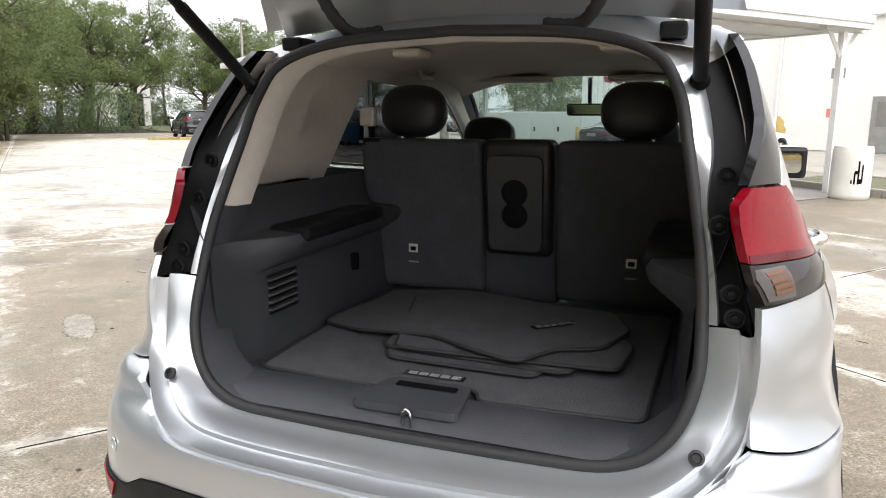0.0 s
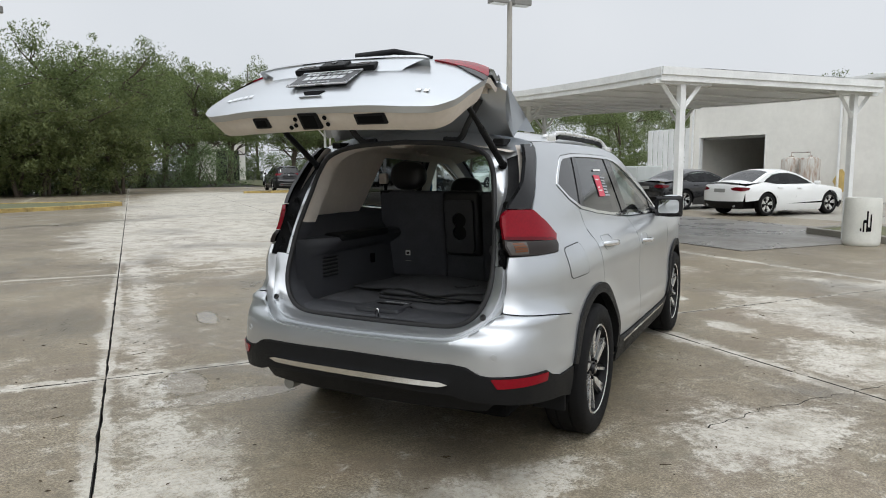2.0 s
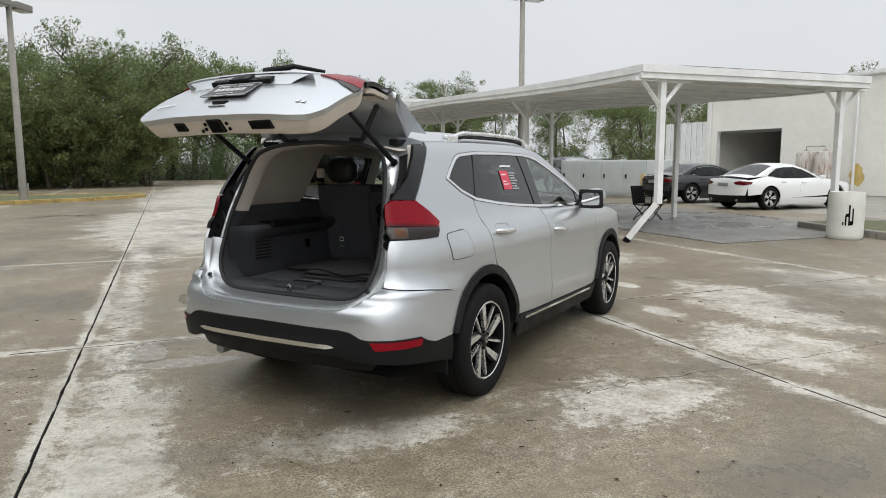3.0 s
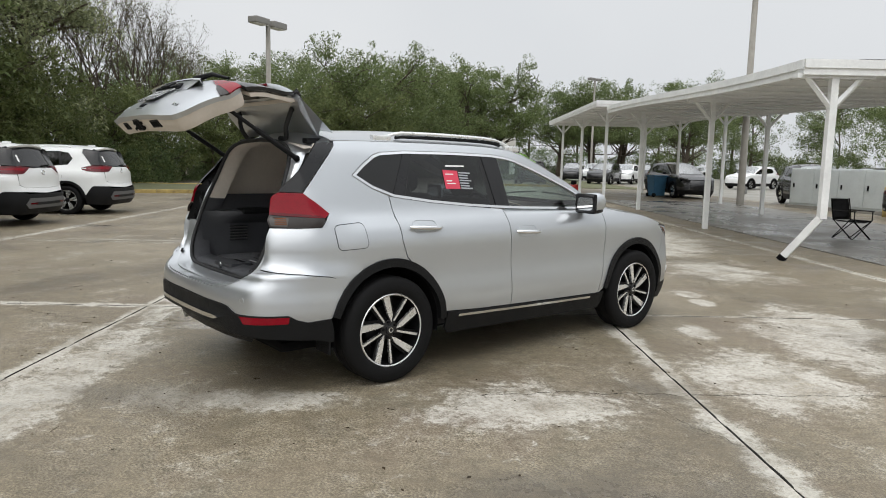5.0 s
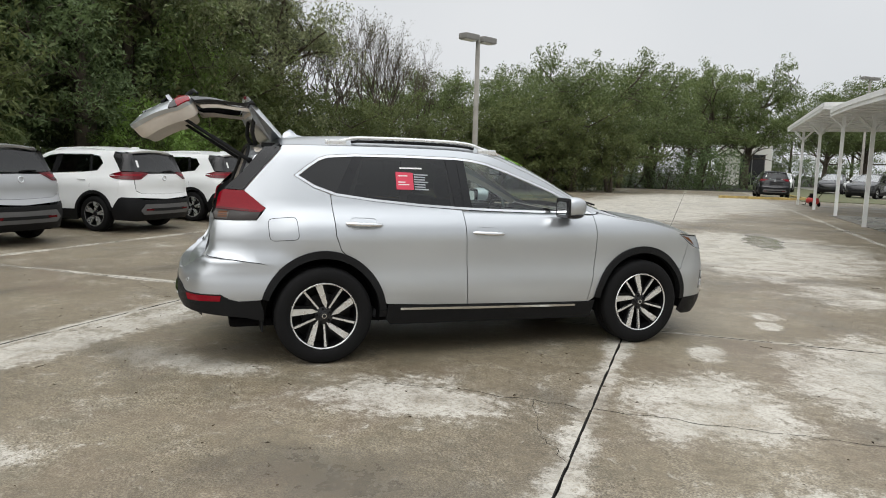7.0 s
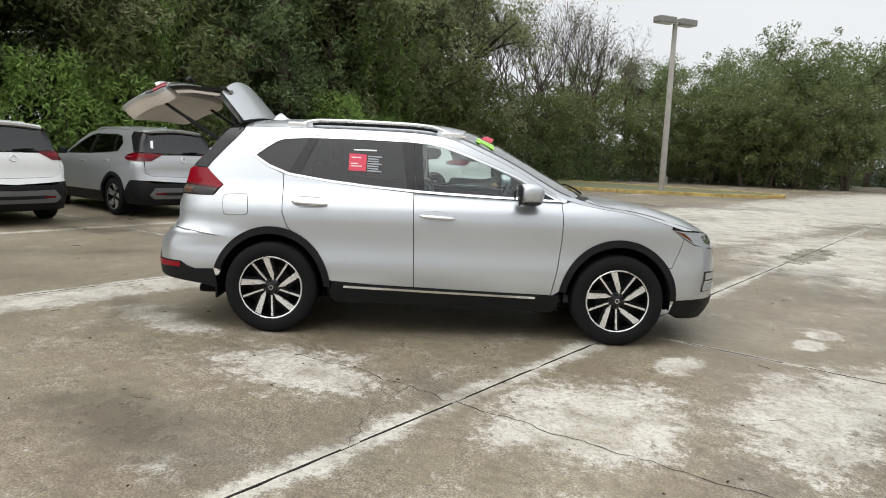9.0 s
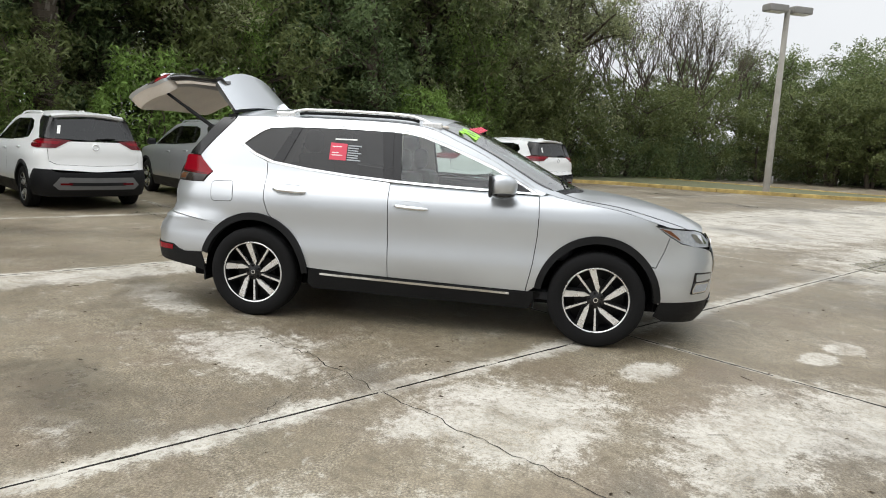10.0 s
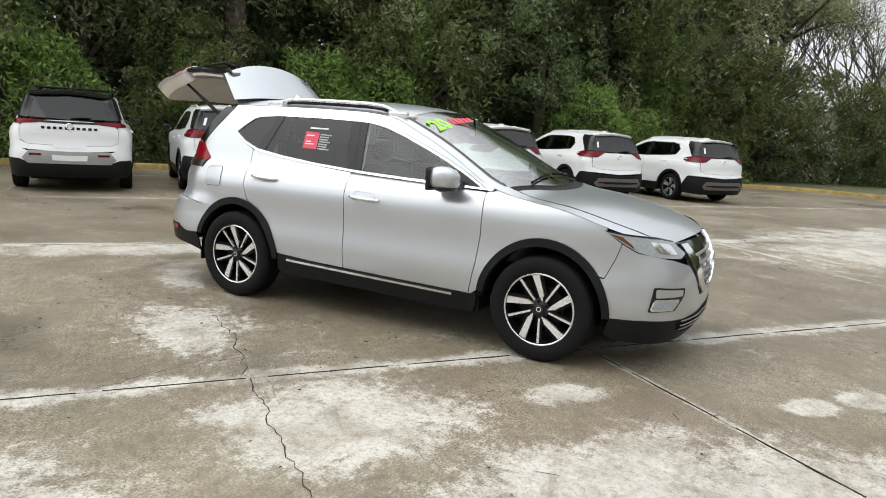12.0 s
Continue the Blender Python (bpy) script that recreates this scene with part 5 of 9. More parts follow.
def hero_car():
    car = thing("silver_suv", "silver five-door SUV with its tailgate raised, parked on wet concrete", "car")
    S = hero
    sides = ((False, "right"), (True, "left"))

    def edge_line(y0, y1, n=26, drop=0.0):
        return [(y0 + (y1 - y0) * i / n, smooth_table(EDGE, y0 + (y1 - y0) * i / n) - drop) for i in range(n + 1)]

    # outlines in (y, z)
    win = WIN
    rear_seam = [(0.122, 0.842), (0.085, 0.95), (0.080, 1.035), (0.066, 1.183)]
    up_arch = arch(AR, AZ, OUT_Y, OUT_Z, 71, 133)
    lens_top = [(-0.405, 1.138), (-0.55, 1.262)]
    quarter = (edge_line(-0.275, 2.29) + [(2.275, 1.104), (2.24, 1.100)] + win[13::-1] + [(-0.06, 1.290)] + [(0.06, 1.243)] + rear_seam[::-1] + up_arch
               + [(-0.45, 0.752), (-0.62, 0.775), ("e", 0.80), ("e", 0.90), ("e", 1.0), ("e", 1.053), (-0.62, 1.052), (-0.47, 1.056)] + lens_top + [(-0.285, 1.565)])
    split = [(1.087, 1.132), (1.092, 1.0), (1.10, 0.8), (1.113, 0.405)]
    rear_door = [(0.066, 1.183), (0.062, 1.240)] + [(0.10, 1.234), (0.40, 1.193), (0.75, 1.160)] + split + [(0.80, 0.412), (0.475, 0.43)] + arch(AR, AZ, OUT_Y, OUT_Z, 10, 70)[::1] + [(0.122, 0.842), (0.085, 0.95), (0.080, 1.035)]
    front_door = [(1.087, 1.132), (1.30, 1.124), (1.70, 1.112), (2.238, 1.098), (2.247, 0.95), (2.243, 0.80), (2.222, 0.60), (2.18, 0.383), (1.6, 0.393), (1.113, 0.405), (1.10, 0.8), (1.092, 1.0)]
    fender = [(2.238, 1.098), (2.285, 1.106)] + edge_line(2.31, 3.10, 14) + [(3.105, 0.928), (3.2, 0.862), (3.17, 0.76), (3.115, 0.63)] + arch(AF, AZ, OUT_Y, OUT_Z, 36, 172) + [(2.20, 0.383), (2.18, 0.383), (2.222, 0.60), (2.243, 0.80), (2.247, 0.95)]
    rocker = [(0.475, 0.43), (0.80, 0.412), (1.6, 0.393), (2.18, 0.383), (2.25, 0.40), (2.235, 0.30), (2.21, 0.245), (0.50, 0.265), (0.46, 0.31)]
    strip = [(0.57, 0.402), (1.3, 0.385), (2.06, 0.371), (2.06, 0.353), (1.3, 0.367), (0.57, 0.384)]

    def both(name, outline, mat, label="", out=0.0, step=0.05, gap=0.003, hem=0.014, parent=None, smooth=True):
        obs = []
        p = S.yz(outline)
        for mir, _ in sides:
            obs.append(part(name, skin(S, p, out, step, hem, gap, mir), mat, parent or car, label, smooth, 50))
        return obs

    both("quarter_panel", quarter, M_SILVER)
    rd = both("rear_door", rear_door, M_SILVER)
    fd = both("front_door", front_door, M_SILVER)
    both("front_fender", fender, M_SILVER)
    both("rocker_cladding", rocker, M_CLAD, "black plastic sill cladding", 0.012)
    both("sill_strip", strip, M_CHROME, "chrome sill strip", 0.022, 0.1, 0, 0.012)
    # a dark under-skin seen in the gaps
    both("under_skin", [(-0.36, 0.78), (-0.60, 0.85), (-0.66, 1.0), (0.0, 1.18), (1.1, 1.09), (2.2, 1.06), (2.9, 1.0), (3.15, 0.85), (3.1, 0.72), (2.75, 0.83), (2.45, 0.77), (2.22, 0.55), (2.15, 0.3), (0.5, 0.3), (0.42, 0.6), (0.2, 0.8), (-0.1, 0.83)], M_DARK, "", -0.026, 0.12, 0, 0)
    # wheel-arch flares
    for cy in (AR, AF):
        a0, a1 = (4, 162) if cy == AR else (2, 172)
        ring = arch(cy, AZ, OUT_Y + 0.002, OUT_Z + 0.002, a0, a1, 40) + arch(cy, AZ, IN_Y, IN_Z, a1, a0, 40)
        both("arch_flare", ring, M_CLAD, "black plastic wheel-arch flare", 0.014, 0.06, 0, 0.05)
        for sgn in (1, -1):
            bm = bmesh.new()
            rows = []
            for i in range(25):
                a = radians(-8 + 196 * i / 24)
                y, z = cy + (IN_Y + 0.005) * math.cos(a), AZ + (IN_Z + 0.005) * math.sin(a)
                rows.append([Vector((sgn * 0.90, y, z)), Vector((sgn * 0.80, y, z)), Vector((sgn * 0.60, y, z))])
            bm.free()
            bm = loft(rows)
            part("arch_liner", bm, M_DARK, car)
            bm = bmesh.new()
            poly = [(cy + (IN_Y + 0.005) * math.cos(radians(-8 + 196 * i / 24)), AZ + (IN_Z + 0.005) * math.sin(radians(-8 + 196 * i / 24))) for i in range(25)]
            vs = [bm.verts.new((sgn * 0.60, y, z)) for y, z in poly]
            bm.faces.new(vs)
            part("arch_back", bm, M_DARK, car)
    # chrome window surround, pillars and panes
    both("window_trim", band(win, 0.017), M_CHROME, "chrome window surround", 0.005, 0.06, 0, 0.01)
    inner = shrink(win, 0.016)
    both("quarter_window", [(-0.165, 1.374), (-0.03, 1.478), (0.05, 1.51), (0.252, 1.526), (0.105, 1.252), (-0.05, 1.31)], M_TINT, "dark tinted rear quarter glass", -0.004, 0.06, 0, 0)
    both("pillar_trim", [(0.245, 1.527), (0.315, 1.530), (0.188, 1.240), (0.10, 1.250)], M_GLOSSBLACK, "", 0.001, 0.06, 0, 0.01)
    rw = both("door_glass", [(0.31, 1.529), (0.985, 1.524), (1.04, 1.158), (0.75, 1.178), (0.40, 1.211), (0.185, 1.24)], M_TINT, "dark tinted rear door glass", -0.004, 0.06, 0, 0)
    both("pillar_trim", [(0.975, 1.525), (1.07, 1.523), (1.103, 1.154), (1.03, 1.158)], M_GLOSSBLACK, "", 0.001, 0.06, 0.001, 0.01)
    both("pillar_trim", [(1.07, 1.523), (1.135, 1.518), (1.17, 1.150), (1.103, 1.154)], M_GLOSSBLACK, "", 0.001, 0.06, 0.001, 0.01)
    clear = both("door_glass", [(1.13, 1.517), (1.22, 1.507), (1.32, 1.486), (1.50, 1.426), (1.70, 1.350), (1.886, 1.274), (1.99, 1.225), (2.00, 1.125), (1.70, 1.132), (1.165, 1.150)], M_CLEAR, "clear front door glass", -0.004, 0.06, 0, 0)
    for pane in clear:
        pane.visible_shadow = False
    both("sail_trim", [(1.985, 1.228), (2.06, 1.190), (2.19, 1.118), (1.995, 1.122)], M_GLOSSBLACK, "", 0.001, 0.06, 0, 0.01)
    # leaflet behind the rear door glass
    red = part("window_leaflet", skin(S, S.yz([(0.567, 1.418), (0.705, 1.412), (0.705, 1.282), (0.567, 1.285)]), 0.0015, 0.06, 0), M_STICKER_RED, car, "red and grey sales leaflet on the glass", True)
    for k in range(7):
        z = 1.405 - 0.0185 * k
        e = 0.80 if k % 3 else 0.825
        part("text_bar", skin(S, S.yz([(0.712, z), (e, z - 0.004), (e, z - 0.014), (0.712, z - 0.010)]), 0.0015, 0.06, 0), M_STICKER_GREY, red)
    for y0, y1, z0, z1 in ((0.60, 0.78, 1.452, 1.441), (0.585, 0.66, 1.392, 1.384), (0.585, 0.64, 1.345, 1.337), (0.585, 0.67, 1.325, 1.318)):
        part("text_bar", skin(S, S.yz([(y0, z0), (y1, z0), (y1, z1), (y0, z1)]), 0.0025, 0.06, 0), M_WHITE_LABEL, red)
    # fuel flap and handles
    flap = rounded([(-0.392, 1.063), (-0.196, 1.079), (-0.180, 0.922), (-0.378, 0.910)], 0.035)
    part("fuel_flap_gap", skin(S, S.yz(shrink(flap, -0.004)), 0.0012, 0.05, 0), M_DARK, car, smooth=True)
    part("fuel_flap", skin(S, S.yz(flap), 0.0026, 0.05, 0.002), M_SILVER, car, smooth=True, angle=50)
    for doors, y0, y1, z in ((rd, 0.160, 0.425, 1.036), (fd, 1.150, 1.405, 0.965)):
        for i, (mir, _) in enumerate(sides):
            sg = -1 if mir else 1
            ym = (y0 + y1) / 2
            cup = rounded([(y0 + 0.03, z + 0.042), (y1 - 0.035, z + 0.036), (y1 - 0.035, z - 0.040), (y0 + 0.03, z - 0.042)], 0.036)
            bm = bmesh.new()
            tube(bm, [(sg * p.x, p.y, p.z) for p in (S.at(r, zz, 0.0005) for r, zz in S.yz(cup))], 0.0024, 6, True)
            part("handle_cup", bm, M_SILVER, doors[i], "raised rim of the handle recess", True)
            bm = bmesh.new()
            pts, rr = [], []
            for k in range(13):
                q = k / 12
                y = y0 + (y1 - y0) * q
                p = S.at(S.r_of(y, z), z - 0.012 * q)
                pts.append((sg * (p.x + 0.004 + 0.034 * math.sin(math.pi * q) ** 0.55), y, p.z))
                rr.append(0.013 + 0.008 * math.sin(math.pi * q) ** 0.4)
            tube(bm, pts, rr, 10, False, 0.85)
            part("door_handle", bm, M_CHROME, doors[i], "chrome pull handle", True, 60)
    # mirrors
    for sg in (1, -1):
        bm = bmesh.new()
        bmesh.ops.create_uvsphere(bm, u_segments=20, v_segments=14, radius=1.0)
        for v in bm.verts:
            x, y, z = v.co
            f = abs(y) ** 0.6 * (1 if y > 0 else -1)
            yy = 0.115 * y if y > 0 else 0.10 * max(y, -0.75)
            v.co = Vector((sg * (0.990 + 0.103 * abs(x) ** 0.75 * (1 if x > 0 else -1)), 1.965 + yy, 1.165 + 0.086 * abs(z) ** 0.75 * (1 if z > 0 else -1) + 0.012 * x))
        mirror = part("door_mirror", bm, M_SILVER, car, "silver door mirror", True)
        bm = bmesh.new()
        box(bm, 0.886, 1.096, 1.874, 1.905, 1.084, 1.243, 0.02)
        for v in bm.verts:
            v.co.x *= sg
        part("mirror_bezel", bm, M_GLOSSBLACK, mirror)
        bm = bmesh.new()
        poly = rounded([(0.912, 1.108), (1.072, 1.112), (1.068, 1.214), (0.92, 1.216)], 0.03)
        vs = [bm.verts.new((sg * x, 1.8725, z)) for x, z in poly]
        bm.faces.new(vs)
        part("mirror_glass", bm, surface("mirror_silver", (0.85, 0.86, 0.86), 0.02, metal=1.0, vary=0.01, rough_vary=0.0), mirror)
        bm = bmesh.new()
        bmesh.ops.create_uvsphere(bm, u_segments=18, v_segments=10, radius=1.0)
        for v in bm.verts:
            v.co = Vector((sg * (0.985 + 0.098 * v.co.x), 1.968 + (0.10 if v.co.y > 0 else 0.075) * v.co.y, 1.108 + 0.034 * v.co.z))
        part("mirror_base", bm, M_GLOSSBLACK, mirror, "black lower mirror shell", True)
        bm = bmesh.new()
        rod(bm, (sg * 0.80, 2.04, 1.125), (sg * 0.96, 2.0, 1.115), 0.03, 0.024, 10)
        part("mirror_arm", bm, M_GLOSSBLACK, mirror)

    # roof, screen, bonnet
    def sheet(name, y0, y1, t0, t1, ny, nt, mat, label="", out=0.0, parent=None, p=2.6, shape=None):
        rows = []
        for i in range(ny + 1):
            row = []
            for j in range(nt + 1):
                t = t0 + (t1 - t0) * j / nt
                a, b = (y0, y1) if shape is None else shape(t)
                row.append(S.top(t, a + (b - a) * i / ny, p, out))
            rows.append(row)
        return part(name, loft(rows), mat, parent or car, label, True, 40)

    roof_front = lambda t: 1.50 - 0.09 * t * t
    cowl = lambda t: 2.50 - 0.20 * t * t
    sheet("roof", 0, 0, -1, 1, 40, 28, M_SILVER, "", shape=lambda t: (-0.285, roof_front(t)))
    for s in (1, -1):
        sheet("a_pillar", 0, 0, 0.90 * s, 1.0 * s, 20, 3, M_SILVER, shape=lambda t: (roof_front(t), cowl(t) - 0.0))
        sheet("screen_edge", 0, 0, 0.87 * s, 0.905 * s, 20, 2, M_GLOSSBLACK, "", 0.002, shape=lambda t: (roof_front(t), cowl(t) - 0.02))
    screen = sheet("windscreen", 0, 0, -0.885, 0.885, 22, 24, M_SCREEN, "clear greenish windscreen with marker writing", -0.002, shape=lambda t: (roof_front(t), cowl(t) + 0.01))
    screen.visible_shadow = False
    # marker writing on the screen
    o = S.top(0.80, 1.70, 2.6, 0.004)
    ax = (S.top(0.35, 1.72, 2.6, 0.004) - o).normalized()
    ay = (S.top(0.80, 1.62, 2.6, 0.004) - o)
    ay = (ay - ax * ay.dot(ax)).normalized()
    az = ax.cross(ay)
    wm = Matrix(((ax.x, ay.x, az.x, o.x), (ax.y, ay.y, az.y, o.y), (ax.z, ay.z, az.z, o.z), (0, 0, 0, 1)))
    cu = bpy.data.curves.new("marker_number", "FONT")
    cu.body = "20"
    cu.size = 0.21
    cu.extrude = 0.0015
    cu.offset = 0.006
    cu.materials.append(M_GREEN)
    num = new("marker_number", cu)
    num.parent = screen
    num.matrix_basis = wm @ Matrix.Translation((0.0, 0.0, 0.004))
    for k in range(5):
        bm = bmesh.new()
        box(bm, 0.26 + 0.055 * k, 0.30 + 0.055 * k, 0.02 - 0.006 * k, 0.11 - 0.012 * k, 0.003, 0.006, 0, wm)
        part("marker_bar", bm, M_STICKER_RED, screen)
    sheet("cowl_panel", 0, 0, -0.86, 0.86, 3, 20, M_CLAD, "black cowl with wiper pivots", -0.012, shape=lambda t: (cowl(t) - 0.02, cowl(t) + 0.10))
    sheet("bonnet", 0, 0, -0.875, 0.875, 26, 26, M_SILVER, "", 0.003, shape=lambda t: (cowl(t) + 0.085, 3.42))
    for s in (1, -1):
        sheet("fender_top", 0, 0, 0.882 * s, 1.0 * s, 22, 4, M_SILVER, shape=lambda t: (cowl(t), 3.42 if abs(t) < 2 else 3.3))
    for s in (1, -1):
        for (ta, ya), (tb, yb) in (((0.62 * s, 2.44), (0.05 * s, 2.40)),):
            bm = bmesh.new()
            tube(bm, [S.top(ta + (tb - ta) * q / 6, ya + (yb - ya) * q / 6, 2.6, 0.018) for q in range(7)], 0.008, 6)
            part("wiper", bm, M_DARK, car)
    # roof rails
    for s in (1, -1):
        bm = bmesh.new()
        pts, n = [], 26
        for k in range(n + 1):
            q = k / n
            y = 0.10 + 1.30 * q
            p = S.top(0.93 * s, y)
            pts.append(p + Vector((0, 0, 0.004 + 0.042 * min(1.0, math.sin(math.pi * q) * 2.4))))
        tube(bm, pts, [0.014 + 0.006 * math.sin(math.pi * k / n) for k in range(n + 1)], 8, False, 0.8)
        part("roof_rail", bm, M_ALU, car, "satin silver roof rail", True)
        # dark tube added for the shade in the gap between rail and roof
        bm = bmesh.new()
        tube(bm, [q - Vector((0, 0, 0.026)) for q in pts[3:-3]], 0.012, 6)
        part("rail_shade", bm, M_CLAD, car, "black tube in place of the shaded gap under the roof rail", True)
        for y in (0.13, 1.36):
            bm = bmesh.new()
            p = S.top(0.93 * s, y)
            box(bm, p.x - 0.02, p.x + 0.02, y - 0.08, y + 0.08, p.z - 0.02, p.z + 0.03, 0.012)
            part("rail_foot", bm, M_ALU, car)
    bm = bmesh.new()
    prof = [(-0.09, 0), (-0.075, 0.035), (-0.03, 0.062), (-0.018, 0.06), (0.03, 0.02), (0.13, 0.0)]
    rows = []
    for y, h in prof:
        w = 0.036 * (1 - 0.5 * h / 0.062)
        rows.append([Vector((-w, y - 0.12, 1.672 + 0.012 * 0)), Vector((-w * 0.4, y - 0.12, 1.675 + h)), Vector((w * 0.4, y - 0.12, 1.675 + h)), Vector((w, y - 0.12, 1.672))])
    bm.free()
    part("antenna_fin", loft(rows), M_SILVER, car, "", True)

    # nose
    L = S.length
    fr = lambda x, z: S.r_x(x, z, True)
    bumper_f = S.yz([(3.115, 0.63), (3.17, 0.76), (3.2, 0.862), (3.29, 0.812)]) + [(fr(0.66, 0.765), 0.765), (fr(0.50, 0.72), 0.72), (fr(0.40, 0.60), 0.60), (fr(0.30, 0.50), 0.50), (L, 0.50), (L, 0.40), (fr(0.55, 0.37), 0.37)] + S.yz([(3.36, 0.375), (3.165, 0.372)]) + S.yz(arch(AF, AZ, OUT_Y, OUT_Z, 3, 35))
    head = S.yz([(3.095, 0.931), (3.20, 0.918)]) + [(fr(0.74, 0.90), 0.90), (fr(0.60, 0.872), 0.872), (fr(0.52, 0.80), 0.80), (fr(0.60, 0.772), 0.772)] + S.yz([(3.40, 0.785), (3.29, 0.815), (3.2, 0.865)])
    amber = S.yz([(3.105, 0.926), (3.20, 0.908), (3.26, 0.862), (3.285, 0.826), (3.2, 0.872)])
    lower_f = S.yz([(3.165, 0.372), (3.36, 0.375)]) + [(fr(0.55, 0.37), 0.37), (L, 0.40), (L, 0.20), (fr(0.6, 0.20), 0.20)] + S.yz([(3.2, 0.22), (3.13, 0.26)])
    grille = [(fr(0.58, 0.868), 0.868), (L, 0.862), (L, 0.505), (fr(0.30, 0.505), 0.505), (fr(0.40, 0.60), 0.60), (fr(0.50, 0.72), 0.72), (fr(0.53, 0.80), 0.80)]
    fogbox = rounded([(fr(0.80, 0.575), 0.60), (fr(0.58, 0.575), 0.585), (fr(0.58, 0.5), 0.535), (fr(0.66, 0.44), 0.44), (fr(0.81, 0.44), 0.435)], 0.015)
    foglamp = rounded([(fr(0.79, 0.5), 0.512), (fr(0.64, 0.5), 0.508), (fr(0.68, 0.45), 0.455), (fr(0.80, 0.45), 0.452)], 0.012)
    vbar = [(fr(0.54, 0.855), 0.862), (fr(0.44, 0.855), 0.862), (fr(0.27, 0.56), 0.60), (fr(0.17, 0.52), 0.545), (L, 0.545), (L, 0.505), (fr(0.24, 0.5), 0.505), (fr(0.36, 0.56), 0.575), (fr(0.47, 0.7), 0.72)]
    lowgrille = [(fr(0.62, 0.37), 0.365), (L, 0.395), (L, 0.28), (fr(0.52, 0.28), 0.275), (fr(0.60, 0.3), 0.30)]
    for mir, _ in sides:
        b = part("front_bumper", skin(S, bumper_f, 0.0, 0.05, 0.012, 0.002, mir), M_SILVER, car, "", True, 50)
        part("fog_surround", skin(S, fogbox, 0.003, 0.05, 0.002, 0, mir), M_GLOSSBLACK, b, "black fog-lamp bezel", True, 50)
        part("fog_garnish", skin(S, shrink(rounded([(fr(0.79, 0.575), 0.588), (fr(0.60, 0.575), 0.575), (fr(0.60, 0.53), 0.533), (fr(0.79, 0.53), 0.53)], 0.012), 0.001), 0.005, 0.05, 0.002, 0, mir), M_SILVER, b, "", True, 50)
        f = part("fog_lamp", skin(S, foglamp, 0.006, 0.05, 0.003, 0, mir), M_HEADLAMP, b, "", True, 50)
        part("fog_rim", skin(S, band(shrink(foglamp, -0.010), 0.010), 0.007, 0.05, 0.004, 0, mir), M_CHROME, b, "", True, 50)
        h = part("headlight", skin(S, head, 0.002, 0.04, 0.012, 0.002, mir), M_HEADLAMP, car, "clear headlight with an amber side reflector", True, 50)
        part("amber_reflector", skin(S, shrink(amber, 0.004), 0.0045, 0.04, 0.002, 0, mir), M_AMBER, h, "", True, 50)
        part("lamp_brow", skin(S, S.yz([(3.085, 0.939), (3.2, 0.928)]) + [(fr(0.74, 0.905), 0.912), (fr(0.60, 0.88), 0.884), (fr(0.60, 0.872), 0.874), (fr(0.74, 0.90), 0.900)] + S.yz([(3.2, 0.917), (3.1, 0.929)]), 0.005, 0.05, 0.006, 0, mir), M_GLOSSBLACK, h, "", True, 50)
        part("projector_bowl", skin(S, rounded([(fr(0.80, 0.85), 0.885), (fr(0.66, 0.85), 0.868), (fr(0.62, 0.82), 0.80), (fr(0.76, 0.82), 0.815)], 0.02), 0.0045, 0.04, 0.002, 0, mir), M_CHROME, h, "", True, 50)
        part("front_lip", skin(S, lower_f, 0.006, 0.06, 0.012, 0.001, mir), M_CLAD, car, "black lower bumper", True, 50)
        part("grille_mesh", skin(S, grille, -0.012, 0.05, 0.0, 0, mir), M_GLOSSBLACK, car, "black grille", True, 50)
        part("grille_chrome", skin(S, vbar, 0.012, 0.04, 0.02, 0, mir), M_CHROME, car, "chrome V-shaped grille bar", True, 50)
        for q in range(4):
            z = 0.60 + 0.058 * q
            xw = 0.22 + 0.055 * q
            part("grille_slat", skin(S, [(fr(xw, z), z + 0.006), (L, z + 0.006), (L, z - 0.006), (fr(xw, z), z - 0.006)], 0.0, 0.06, 0.012, 0, mir), M_GREY_STEEL, car)
        part("lower_grille", skin(S, lowgrille, 0.008, 0.06, 0.002, 0, mir), M_DARK, car, "", True, 50)
        for q in range(3):
            z = 0.30 + 0.03 * q
            part("lower_slat", skin(S, [(fr(0.575, z), z + 0.004), (L, z + 0.006), (L, z - 0.006), (fr(0.575, z), z - 0.004)], 0.013, 0.06, 0.005, 0, mir), M_CHROME if q == 1 else M_GREY_STEEL, car)
    bm = bmesh.new()
    lathe(bm, [(0.075, 0.0), (0.075, 0.014), (0.058, 0.016), (0.056, 0.0)], 28)
    bmesh.ops.transform(bm, matrix=Matrix.Translation((0, 3.645, 0.70)) @ Matrix.Rotation(radians(-90), 4, "X"), verts=bm.verts)
    part("nose_emblem", bm, M_CHROME, car, "plain round chrome emblem", True, 40)

    # tail: bumper, lamps, opening
    rx = lambda x, z: S.r_x(x, z)
    seam = S.yz([(-0.315, 0.722), (-0.45, 0.752), (-0.62, 0.775), ("e", 0.80)])
    ledge = [(rx(p.x, p.z), p.z) for p in opening_edge(S)[18:1:-2]] + [(0.0, 0.668)]
    low_b = [(0.0, 0.590), (rx(0.52, 0.585), 0.583), (rx(0.585, 0.57), 0.574), (rx(0.645, 0.54), 0.541), (rx(0.68, 0.53), 0.534)]
    side_b = S.yz([(-0.72, 0.533), (-0.665, 0.50), (-0.60, 0.482), (-0.452, 0.49)])
    half = seam + ledge
    bump_full = symm(low_b + side_b + S.yz(arch(AR, AZ, OUT_Y, OUT_Z, 163, 133))[:-1] + half)
